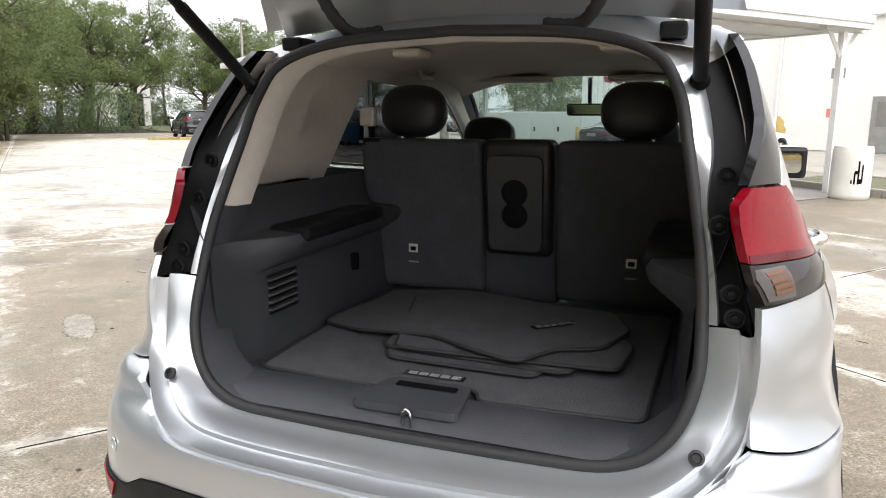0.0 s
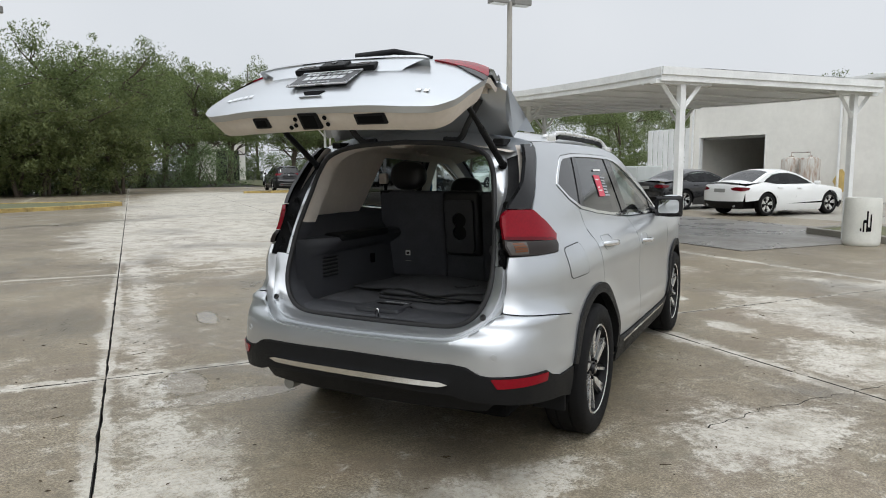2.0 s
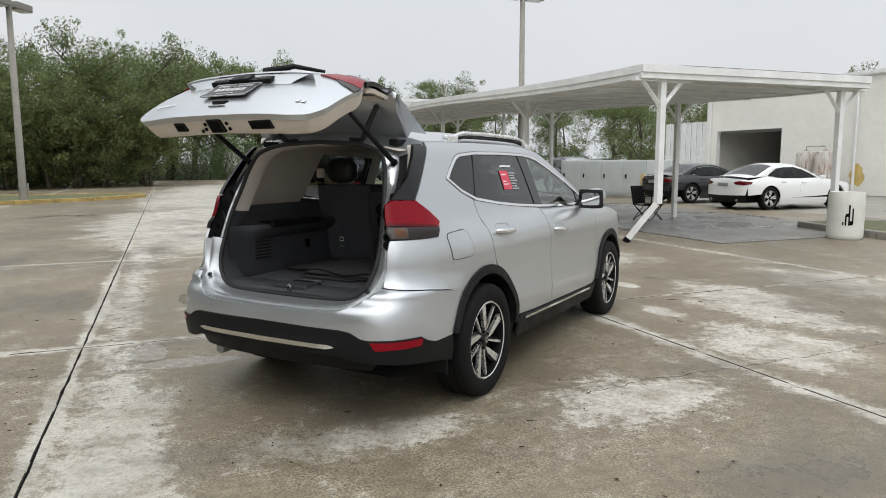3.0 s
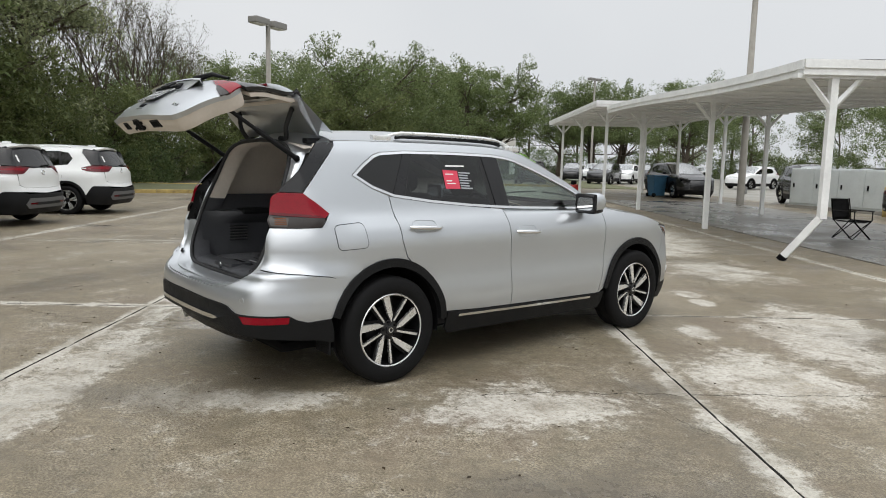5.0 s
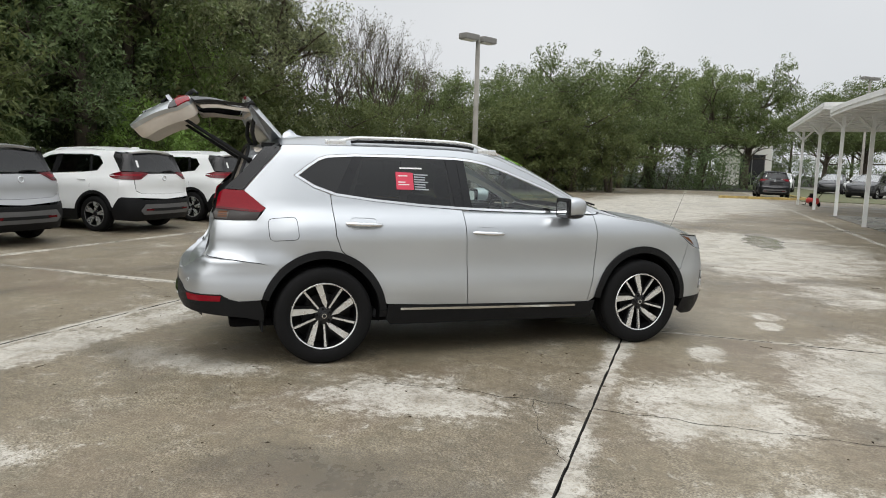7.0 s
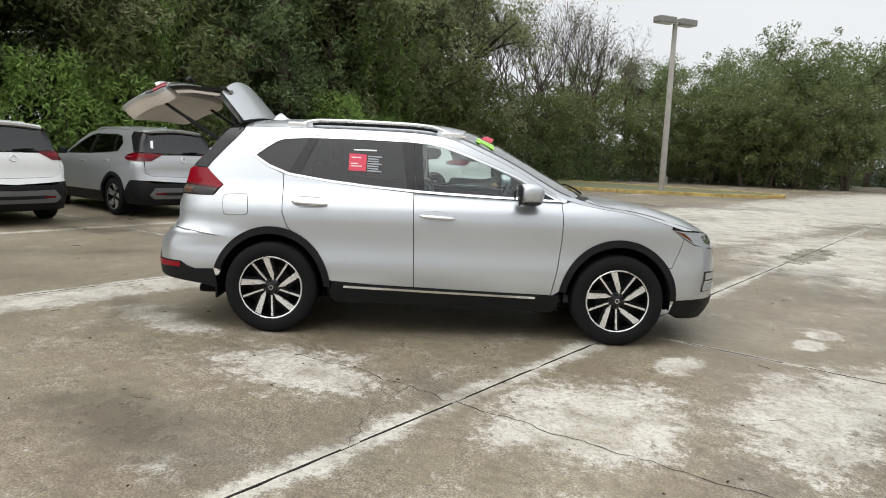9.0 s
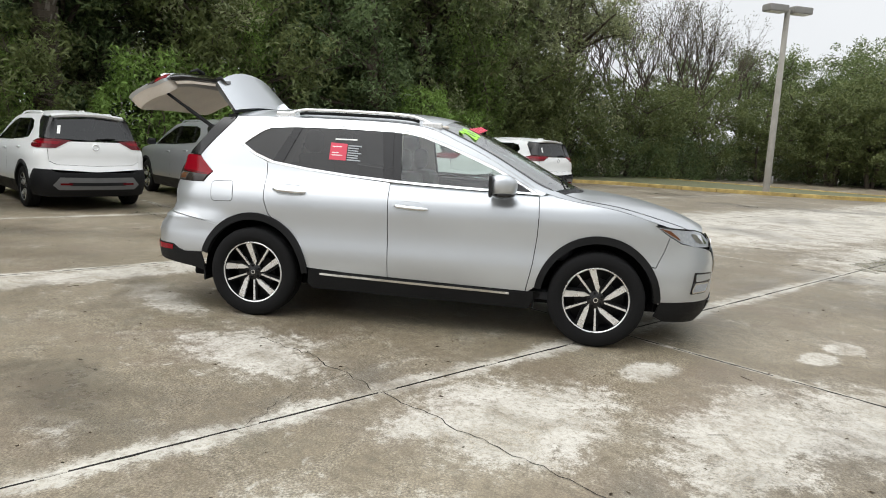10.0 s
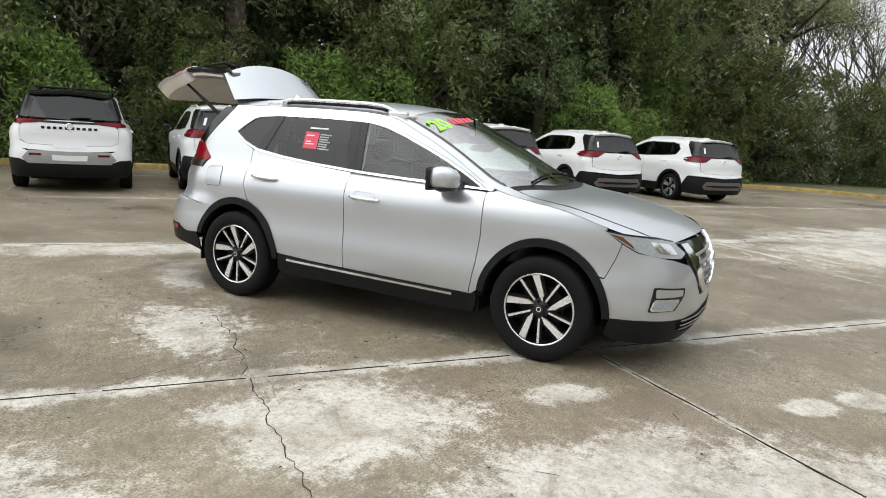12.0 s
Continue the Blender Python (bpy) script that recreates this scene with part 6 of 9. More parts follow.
    clad_half = low_b + side_b + S.yz([(-0.43, 0.41), (-0.425, 0.335), (-0.55, 0.365)]) + [(rx(0.74, 0.41), 0.405), (rx(0.60, 0.42), 0.418), (rx(0.52, 0.44), 0.442), (0.0, 0.452)]
    refl = rounded([(rx(0.69, 0.53), 0.528), (S.r_of(-0.715, 0.51), 0.526), (S.r_of(-0.72, 0.49), 0.487), (rx(0.715, 0.485), 0.483)], 0.006)
    chrome_half = [(0, 0.506), (rx(0.47, 0.5), 0.505), (rx(0.51, 0.5), 0.494), (rx(0.46, 0.48), 0.481), (0, 0.479)]
    valance = symm([(0, 0.46), (rx(0.50, 0.45), 0.45), (rx(0.60, 0.43), 0.43), (rx(0.74, 0.41), 0.41), (rx(0.66, 0.34), 0.34), (0, 0.33)])
    red = [(S.r_of(-0.55, 1.255), 1.262), (S.r_of(-0.48, 1.2), 1.205)] + S.yz([(-0.405, 1.138)]) + S.yz([(-0.44, 1.112)]) + [(S.r_of(-0.62, 1.118), 1.122), (rx(0.668, 1.13), 1.132), (rx(0.648, 1.2), 1.20), (rx(0.642, 1.24), 1.235), (rx(0.668, 1.262), 1.266)]
    smoke = S.yz([(-0.44, 1.111), (-0.472, 1.058), (-0.62, 1.053)]) + [(rx(0.70, 1.06), 1.058), (rx(0.678, 1.1), 1.10), (rx(0.669, 1.128), 1.129), (S.r_of(-0.62, 1.117), 1.119)]
    b = part("rear_bumper", skin(S, bump_full, 0.002, 0.017, 0.014, 0.0028), M_SILVER, car, "", True, 50)
    c = part("bumper_cladding", skin(S, symm(clad_half), 0.010, 0.05, 0.014, 0.0), M_CLAD, car, "black lower rear bumper", True, 50)
    part("chrome_strip", skin(S, symm(chrome_half), 0.026, 0.05, 0.016, 0), M_CHROME, c, "chrome skid strip", True, 50)
    part("valance", skin(S, valance, -0.075, 0.06, 0.0, 0), M_CLAD, car, "", True, 50)
    for mir, _ in sides:
        part("reflector", skin(S, refl, 0.014, 0.04, 0.004, 0, mir), M_RED, c, "red bumper reflector", True, 50)
        t = part("tail_lamp", skin(S, red, 0.008, 0.04, 0.02, 0, mir), M_RED, car, "red and smoked tail lamp", True, 50)
        part("lamp_band", skin(S, [(rx(0.668, 1.14), 1.146), (S.r_of(-0.60, 1.14), 1.138), (S.r_of(-0.47, 1.12), 1.127), (S.r_of(-0.45, 1.113), 1.116), (S.r_of(-0.60, 1.12), 1.123), (rx(0.67, 1.13), 1.131)], 0.0095, 0.05, 0.002, 0, mir), M_REDDARK, t, "", True, 50)
        part("indicator_lens", skin(S, smoke, 0.0075, 0.04, 0.02, 0, mir), M_SMOKE, t, "smoked lower lens", True, 50)
        ind = part("clear_lens", skin(S, [(rx(0.706, 1.06), 1.064), (rx(0.684, 1.1), 1.104), (rx(0.677, 1.12), 1.121), (rx(0.677, 1.12) + 0.16, 1.116), (rx(0.706, 1.06) + 0.13, 1.061)], 0.0095, 0.03, 0.002, 0, mir), M_CLEARLENS, t, "clear ribbed lens", True, 50)
        for q in range(4):
            z = 1.073 + 0.011 * q
            part("amber_rib", skin(S, [(rx(0.708, 1.09) + 0.01, z), (rx(0.708, 1.09) + 0.10, z), (rx(0.708, 1.09) + 0.10, z + 0.0075), (rx(0.708, 1.09) + 0.01, z + 0.0075)], 0.0115, 0.03, 0.002, 0, mir), M_AMBER, ind, "", True, 50)
        part("pillar_garnish", skin(S, S.yz([(-0.553, 1.266), (-0.288, 1.566), (-0.29, 1.588), (-0.40, 1.580)]) + [(S.r_of(-0.55, 1.4), 1.40), (rx(0.664, 1.27), 1.27)], 0.001, 0.05, 0.02, 0.001, mir), M_GLOSSBLACK, car, "gloss black pillar garnish", True, 50)
        sg = -1 if mir else 1
        for r, z in ((rx(0.70, 0.625), 0.622),):
            bm = bmesh.new()
            p = S.at(r, z)
            q = S.at(r, z, 0.05) - p
            lathe(bm, [(0.017, 0.001), (0.017, 0.004), (0.013, 0.004), (0.013, 0.002), (0, 0.003)], 18)
            bmesh.ops.transform(bm, matrix=Matrix.Translation(p + q.normalized() * 0.001) @ q.to_track_quat("Z", "Y").to_matrix().to_4x4(), verts=bm.verts)
            for v in bm.verts:
                v.co.x *= sg
            part("parking_sensor", bm, M_SILVER, b, "", True, 30)
    opening(car, S)
    tailgate(car)
    cabin(car, S)
    for x, sg in ((0.835, 1), (-0.835, -1)):
        for y in (AR, AF):
            wheel_at(car, x, y, AZ + 0.006, sg, 0.358, 0.247, 0.225, "twin")
    # underside
    bm = bmesh.new()
    box(bm, -0.66, 0.66, -0.66, 3.2, 0.24, 0.31, 0.03)
    part("underbody", bm, M_DARK, car)
    bm = bmesh.new()
    rod(bm, (-0.52, -0.86, 0.315), (-0.52, -0.45, 0.32), 0.032, seg=16)
    part("exhaust_tip", bm, M_GREY_STEEL, car, "dull steel exhaust pipe", True, 40)
    for sg in (1, -1):
        for y in (-0.44, 2.24):
            bm = bmesh.new()
            box(bm, sg * 0.80 - 0.085, sg * 0.80 + 0.085, y - 0.008, y + 0.008, 0.25, 0.36, 0.005)
            part("mud_flap", bm, M_CLAD, car)
    return car


GATE_OPEN = 54.0
HINGE = Vector((0, -0.24, 1.615))
GATE_TURN = Matrix.Translation(HINGE) @ Matrix.Rotation(radians(-GATE_OPEN), 4, "X") @ Matrix.Translation(-HINGE)

RIM = [(0, -0.805, 0.70), (0.25, -0.803, 0.702), (0.45, -0.80, 0.715), (0.55, -0.78, 0.775), (0.597, -0.745, 0.88), (0.602, -0.70, 1.0), (0.592, -0.66, 1.12),
       (0.575, -0.62, 1.22), (0.553, -0.575, 1.33), (0.525, -0.53, 1.45), (0.465, -0.503, 1.535), (0.30, -0.488, 1.583), (0, -0.482, 1.60)]


def flip(pts, sg):
    return [Vector((sg * p[0], p[1], p[2])) for p in pts]


def opening_edge(S):
    """The outer edge of the frame round the load opening, from the middle of the sill to the middle of the roof."""
    rx = S.r_x
    outer = [S.at(0, 0.668), S.at(rx(0.40, 0.675), 0.675), S.at(rx(0.55, 0.70), 0.70), S.at(rx(0.672, 0.785), 0.785), S.at(rx(0.70, 0.88), 0.88), S.at(rx(0.70, 1.0), 1.0),
             S.at(rx(0.668, 1.13), 1.13), S.at(rx(0.645, 1.23), 1.23), S.at(S.r_of(-0.55, 1.36), 1.36), S.at(S.r_of(-0.38, 1.53), 1.53), S.top(0.97, -0.292), S.top(0.55, -0.292), S.top(0, -0.292)]
    return catmull(outer, 6)


def opening(car, S):
    """The painted frame round the load opening, its seal, screws and stops."""
    per = 6
    a = opening_edge(S)
    b = catmull(RIM, per)

    def mid(i, k, dy, dz):
        return a[i].lerp(b[i], k) + Vector((0, dy, dz))

    cut1, cut2, cut3 = 5 * per, 9 * per + 3, len(a) - 1
    for sg in (1, -1):
        sill = [[mid(i, 0.015, 0.010, -0.018) for i in range(cut1 + 1)], [mid(i, 0.025, 0.004, -0.003) for i in range(cut1 + 1)]]
        for k, dy, dz in ((0.05, 0.001, 0.003), (0.18, 0.008, -0.006), (0.30, 0.008, -0.005), (0.335, 0.003, 0.004), (0.37, 0.002, 0.005), (0.60, 0.0, 0.002), (0.86, 0.0, -0.006)):
            sill.append([mid(i, k, dy, dz) for i in range(cut1 + 1)])
        sill.append([b[i] for i in range(cut1 + 1)])
        part("load_sill", loft([flip(r, sg) for r in sill]), M_SILVER, car, "silver painted load sill", True, 50)
        rg = range(cut1, cut2 + 1)
        jamb = [[a[i] - Vector((0.012, -0.01, 0)) for i in rg], [mid(i, 0.2, 0.035, 0) for i in rg], [mid(i, 0.68, 0.03, 0) for i in rg]]
        part("jamb_trim", loft([flip(r, sg) for r in jamb]), M_CLAD, car, "black plastic pillar trim with screws", True, 50)
        lip = [[mid(i, 0.68, 0.03, 0) for i in rg], [mid(i, 0.72, 0.004, 0) for i in rg], [mid(i, 0.86, -0.002, 0) for i in rg], [b[i] for i in rg]]
        part("jamb_lip", loft([flip(r, sg) for r in lip]), M_SILVER, car, "", True, 50)
        rg = range(cut2, cut3 + 1)
        head = [[a[i] for i in rg], [mid(i, 0.35, 0.0, -0.02) for i in rg], [mid(i, 0.7, 0.0, -0.02) for i in rg], [b[i] for i in rg]]
        part("roof_gutter", loft([flip(r, sg) for r in head]), M_SILVER, car, "silver painted channel under the roof edge", True, 50)
        # reveal behind the seal
        n_low = 6 * per + 3
        for lo, hi, mat in ((0, n_low, M_TRIM_DARK), (n_low, cut3, M_BEIGE)):
            rows = [[b[i] for i in range(lo, hi + 1)], [Vector((b[i].x * 0.985, b[i].y + 0.05, b[i].z + (0.012 if b[i].z < 1.1 else -0.008))) for i in range(lo, hi + 1)], [Vector((b[i].x * 1.0, b[i].y + 0.13, b[i].z + (0.02 if b[i].z < 1.1 else -0.012))) for i in range(lo, hi + 1)]]
            part("opening_trim", loft([flip(r, sg) for r in rows]), mat, car, "", True, 60)
        for z, k in ((0.96, 0.40), (1.06, 0.42), (1.19, 0.42), (1.27, 0.42)):
            i = min(range(len(a)), key=lambda j: abs(b[j].z - z) + (0 if j > cut1 else 9))
            p = mid(i, k, 0.024, 0)
            bm = bmesh.new()
            lathe(bm, [(0.020, -0.002), (0.020, 0.004), (0.015, 0.005), (0.013, -0.002), (0.007, -0.002), (0.006, 0.005), (0, 0.006)], 18)
            bmesh.ops.transform(bm, matrix=Matrix.Translation((sg * p.x, p.y - 0.008, p.z)) @ Matrix.Rotation(radians(90), 4, "X"), verts=bm.verts)
            part("trim_screw", bm, M_CLAD, car, "", True, 35)
        bm = bmesh.new()
        lathe(bm, [(0.015, 0.0), (0.015, 0.007), (0.010, 0.009), (0.008, 0.002), (0, 0.002)], 18)
        sp = mid(3 * per - 1, 0.42, -0.004, 0.010)
        bmesh.ops.transform(bm, matrix=Matrix.Translation((sg * sp.x, sp.y, sp.z)) @ Matrix.Rotation(radians(62), 4, "X"), verts=bm.verts)
        part("rubber_stop", bm, M_RUBBER, car, "black rubber gate stop", True, 35)
    loop = b + [Vector((-p.x, p.y, p.z)) for p in b[-2:0:-1]]
    bm = bmesh.new()
    tube(bm, [p + Vector((0, -0.006, 0)) for p in loop], 0.0135, 8, True)
    part("rubber_seal", bm, M_RUBBER, car, "black rubber seal round the load opening", True)


TAIL_GATE = [(0.15, 0.20), (0.36, 0.03), (0.58, 0.0), (0.74, 0.05), (0.80, 0.062), (0.86, 0.050), (0.92, 0.045), (1.03, 0.052), (1.12, 0.066), (1.2, 0.082), (1.27, 0.115), (1.35, 0.17), (1.45, 0.27), (1.55, 0.37), (1.66, 0.47)]
gate_shell = Shell(PLAN, SIDE, TAIL_GATE, NOSE, EDGE, CROWN)


def tailgate(car):
    S = gate_shell
    rx = S.r_x

    def face(z, x=0.0, out=0.0):
        """Axes lying on the gate: x across, y up along the panel, z outwards."""
        r = math.copysign(rx(abs(x), z), x) if x else 0.0
        p, q = S.at(r, z, out), S.at(r, z + 0.03, out)
        y = (Vector((p.x, q.y, q.z)) - p).normalized()
        zz = Vector((1, 0, 0)).cross(y)
        return Matrix(((1, y.x, zz.x, p.x), (0, y.y, zz.y, p.y), (0, y.z, zz.z, p.z), (0, 0, 0, 1)))

    panel = rounded(symm([(0, 0.79), (rx(0.46, 0.80), 0.797), (rx(0.60, 0.82), 0.822), (rx(0.665, 0.87), 0.880), (rx(0.685, 0.96), 0.97), (rx(0.695, 1.05), 1.06), (rx(0.69, 1.14), 1.14), (rx(0.665, 1.22), 1.225), (rx(0.60, 1.255), 1.255), (rx(0.3, 1.245), 1.247), (0, 1.242)]), 0.055, 3)
    gate = part("tailgate", skin(S, panel, 0.004, 0.045, 0.012, 0, False, 0.02), M_SILVER, car, "raised silver tailgate", True, 50)
    gate.matrix_basis = GATE_TURN
    g = lambda name, bm, mat, label="", smooth=True, ang=50, parent=None: part(name, bm, mat, parent or gate, label, smooth, ang)
    surround = symm([(0, 1.240), (rx(0.3, 1.245), 1.245), (rx(0.60, 1.255), 1.253), (rx(0.655, 1.25), 1.26), (rx(0.615, 1.38), 1.38), (rx(0.56, 1.52), 1.52), (rx(0.53, 1.60), 1.60), (0, 1.615)])
    glass_o = symm([(0, 1.272), (rx(0.50, 1.28), 1.280), (rx(0.575, 1.30), 1.305), (rx(0.55, 1.39), 1.39), (rx(0.485, 1.54), 1.54), (0, 1.575)])
    slit = surround + [surround[0], glass_o[0]] + glass_o[:0:-1] + [glass_o[0]]
    g("window_surround", skin(S, slit, 0.002, 0.06, 0.03), M_GLOSSBLACK, "gloss black rear window frame")
    g("rear_window", skin(S, glass_o, 0.000, 0.06, 0.0), M_TINT, "dark tinted rear window")
    # spoiler: the roof line carried on over the window
    rows = []
    for k in range(25):
        t = -1 + 2 * k / 24
        yr = -0.685 + 0.10 * t * t
        line = []
        for i in range(7):
            y = -0.288 + (yr + 0.288) * i / 6
            q = i / 6
            ze, zc = 1.594 - 0.030 * q, 1.661 - 0.034 * q
            line.append(Vector((t * (0.655 - 0.075 * q), y, ze + (zc - ze) * (1 - abs(t) ** 2.6))))
        e = line[-1]
        line += [e + Vector((0, 0.002, -0.010)), e + Vector((0, 0.014, -0.030)), Vector((e.x * 0.97, -0.56 + 0.06 * t * t, e.z - 0.042)), Vector((e.x * 0.94, -0.40, e.z - 0.040)), Vector((e.x * 0.96, -0.30, e.z - 0.028))]
        rows.append(line)
    bm = loft(rows)
    bmesh.ops.holes_fill(bm, edges=[x for x in bm.edges if len(x.link_faces) == 1], sides=0)
    sp = g("spoiler", bm, M_SILVER, "silver roof spoiler")
    bm = bmesh.new()
    box(bm, -0.15, 0.15, -0.690, -0.655, 1.593, 1.614, 0.005)
    g("brake_light", bm, M_REDDARK, "deep red high brake light", False, None, sp)
    for mir in (False, True):
        lamp = [(rx(0.44, 1.19), 1.192), (rx(0.51, 1.22), 1.222), (rx(0.60, 1.25), 1.246), (rx(0.655, 1.24), 1.238), (rx(0.682, 1.17), 1.165), (rx(0.688, 1.14), 1.142), (rx(0.56, 1.15), 1.155)]
        lampw = [(rx(0.56, 1.15), 1.153), (rx(0.689, 1.14), 1.140), (rx(0.694, 1.08), 1.082), (rx(0.62, 1.11), 1.112)]
        lp = g("gate_lamp", skin(S, lamp, 0.012, 0.04, 0.01, 0, mir), M_RED, "red lamp on the tailgate")
        g("reversing_lens", skin(S, lampw, 0.011, 0.04, 0.01, 0, mir), M_SMOKE, "clear grey lower lens", parent=lp)
    # garnish over the plate, standing out like a shelf
    garn = symm([(0, 1.158), (rx(0.42, 1.14), 1.146), (rx(0.455, 1.12), 1.120), (rx(0.42, 1.12), 1.122), (0, 1.134)])
    bar = g("garnish_bar", skin(S, garn, 0.045, 0.05, 0.045), M_CHROME, "chrome-topped garnish over the plate")
    rows = []
    for k in range(21):
        t = -1 + k / 10
        top, low = 0.435 * t, 0.36 * t
        rows.append([S.at(math.copysign(rx(abs(top), 1.124), t), 1.124 + 0.010 * (1 - t * t), 0.040), S.at(math.copysign(rx(abs(low), 1.09), t), 1.085, 0.012), S.at(math.copysign(rx(abs(low) * 0.97, 1.06), t), 1.06, 0.0045)])
    g("garnish_underside", loft(rows), M_SILVER, parent=bar)
    bm = bmesh.new()
    fm = face(1.092, 0, 0.0)
    box(bm, -0.215, 0.215, -0.026, 0.026, 0.0, 0.030, 0.010, fm)
    hu = g("handle_unit", bm, M_CLAD, "black handle and camera unit", False)
    bm = bmesh.new()
    box(bm, -0.07, 0.07, -0.032, 0.032, 0.02, 0.042, 0.010, fm)
    g("camera_housing", bm, M_CLAD, "", False, None, hu)
    for s in (-1, 1):
        bm = bmesh.new()
        box(bm, s * 0.15 - 0.034, s * 0.15 + 0.034, -0.014, 0.016, 0.024, 0.033, 0.004, fm)
        g("plate_light", bm, M_SMOKE, "", False, None, hu)
    bm = bmesh.new()
    lathe(bm, [(0.014, 0.040), (0.014, 0.046), (0.008, 0.046), (0, 0.043)], 16)
    bmesh.ops.transform(bm, matrix=fm, verts=bm.verts)
    g("camera_lens", bm, M_GLOSSBLACK, parent=hu)
    pm = face(0.992, 0, 0.007) @ Matrix.Rotation(radians(-3), 4, "X")
    bm = bmesh.new()
    box(bm, -0.155, 0.155, -0.072, 0.072, 0.0, 0.010, 0.003, pm)
    plate = g("plate_insert", bm, M_PLATE, "black dealer plate with pale lettering bars", False)
    for x0, x1, z0, z1, n in ((-0.125, 0.125, 0.030, 0.054, 9), (-0.11, 0.11, -0.022, 0.014, 6), (-0.06, 0.06, -0.055, -0.046, 5)):
        for k in range(n):
            bm = bmesh.new()
            w = (x1 - x0) / n
            box(bm, x0 + k * w + 0.004, x0 + (k + 1) * w - 0.004, z0, z1, 0.010, 0.012, 0, pm)
            g("lettering_bar", bm, M_LETTER, "", False, None, plate)
    bm = bmesh.new()
    tube(bm, [pm @ Vector(p) for p in ((-0.157, -0.074, 0.008), (0.157, -0.074, 0.008), (0.157, 0.074, 0.008), (-0.157, 0.074, 0.008))], 0.0045, 6, True)
    g("plate_frame", bm, M_LETTER, parent=plate)
    em = face(1.203, 0, 0.004)
    bm = bmesh.new()
    lathe(bm, [(0.054, 0.0), (0.054, 0.010), (0.043, 0.013), (0.040, 0.0)], 32)
    bmesh.ops.transform(bm, matrix=em, verts=bm.verts)
    er = g("emblem_ring", bm, M_CHROME, "plain round chrome emblem")
    bm = bmesh.new()
    box(bm, -0.060, 0.060, -0.011, 0.011, 0.003, 0.014, 0.003, em)
    g("emblem_bar", bm, M_CHROME, "", False, None, er)
    bm = bmesh.new()
    prism(bm, rounded([(-0.060, 0.018), (0.060, 0.018), (0.030, -0.016), (-0.030, -0.016)], 0.006), 0.0, 0.006, face(0.878, 0, 0.001))
    g("pull_recess", bm, M_DARK, "small dark pull recess", False)
    bm = bmesh.new()
    box(bm, -0.058, 0.058, -0.024, -0.017, 0.0, 0.009, 0.003, face(0.878, 0, 0.001))
    g("pull_lip", bm, M_SILVER, "", False)
    for s, n, x in ((1, 2, 0.50), (-1, 5, 0.36)):
        for k in range(n):
            bm = bmesh.new()
            fx = face(0.90, s * (x + 0.034 * k), 0.004)
            box(bm, -0.012, 0.012, -0.010, 0.010, 0.0, 0.004, 0.0015, fx)
            g("badge_bar", bm, M_CHROME, "", False)
    # wiper
    w0, w1 = S.at(0, 1.268, 0.03), S.at(rx(0.36, 1.32), 1.32, 0.018)
    bm = bmesh.new()
    tube(bm, [w0, (w0 + w1) / 2 + Vector((0, -0.02, 0.02)), w1], [0.022, 0.014, 0.008], 8)
    g("rear_wiper", bm, M_CLAD, "black rear wiper")
    # inner lining with its deep lower lip
    bm = skin(S, [(r, max(z, 0.815)) for r, z in shrink(panel, 0.022)], -0.125, 0.06, 0.0)
    bmesh.ops.reverse_faces(bm, faces=bm.faces[:])
    ln = g("gate_lining", bm, M_BEIGE, "pale beige inner lining of the tailgate")
    edge_o, edge_i = shrink(panel, 0.004), [(r, max(z, 0.815)) for r, z in shrink(panel, 0.022)]
    mid1, mid2 = shrink(panel, 0.006), shrink(panel, 0.012)
    rows = [[S.at(r, z, o) for r, z in e + e[:1]] for e, o in ((edge_o, -0.022), (mid1, -0.06), (mid2, -0.105), (edge_i, -0.125))]
    g("lining_edge", loft(rows), M_BEIGE, "pale beige lip of the tailgate", parent=ln)
    rim2 = shrink(surround, 0.012)
    inner_g = shrink(glass_o, -0.010)
    bm = skin(S, rim2 + [rim2[0], inner_g[0]] + inner_g[:0:-1] + [inner_g[0]], -0.045, 0.06, 0.03)
    g("window_lining", bm, M_BEIGE)
    # latch, pull cup and button let into the lip
    for xc, w, d, nm in ((0.0, 0.05, 0.040, "gate_latch"), (0.30, 0.075, 0.026, "pull_cup"), (-0.27, 0.042, 0.026, "close_button")):
        zl = 0.797 + 0.055 * (abs(xc) / 0.46) ** 4
        r0 = math.copysign(rx(abs(xc), 0.80), xc) if xc else 0.0
        yc = S.at(r0, 0.80, -0.062).y
        bm = bmesh.new()
        box(bm, xc - w, xc + w, yc - d, yc + d, zl - 0.012, zl + 0.03, 0.006)
        b = g(nm, bm, M_CLAD, "", False, None, ln)
        bm = bmesh.new()
        box(bm, xc - w + 0.014, xc + w - 0.014, yc - d + 0.010, yc + d - 0.010, zl - 0.0145, zl - 0.008, 0.002)
        g("recess", bm, M_DARK, "", False, None, ln)
    for x, dy in ((-0.085, 0.02), (-0.075, -0.01), (0.085, 0.02), (-0.115, 0.03), (0.08, -0.012)):
        bm = bmesh.new()
        lathe(bm, [(0.010, 0.0), (0.010, -0.005), (0, -0.006)], 10)
        bmesh.ops.transform(bm, matrix=Matrix.Translation((x, S.at(0, 0.80, -0.062).y + dy, 0.795)), verts=bm.verts)
        g("lining_clip", bm, M_DARK, "", True, 40, ln)
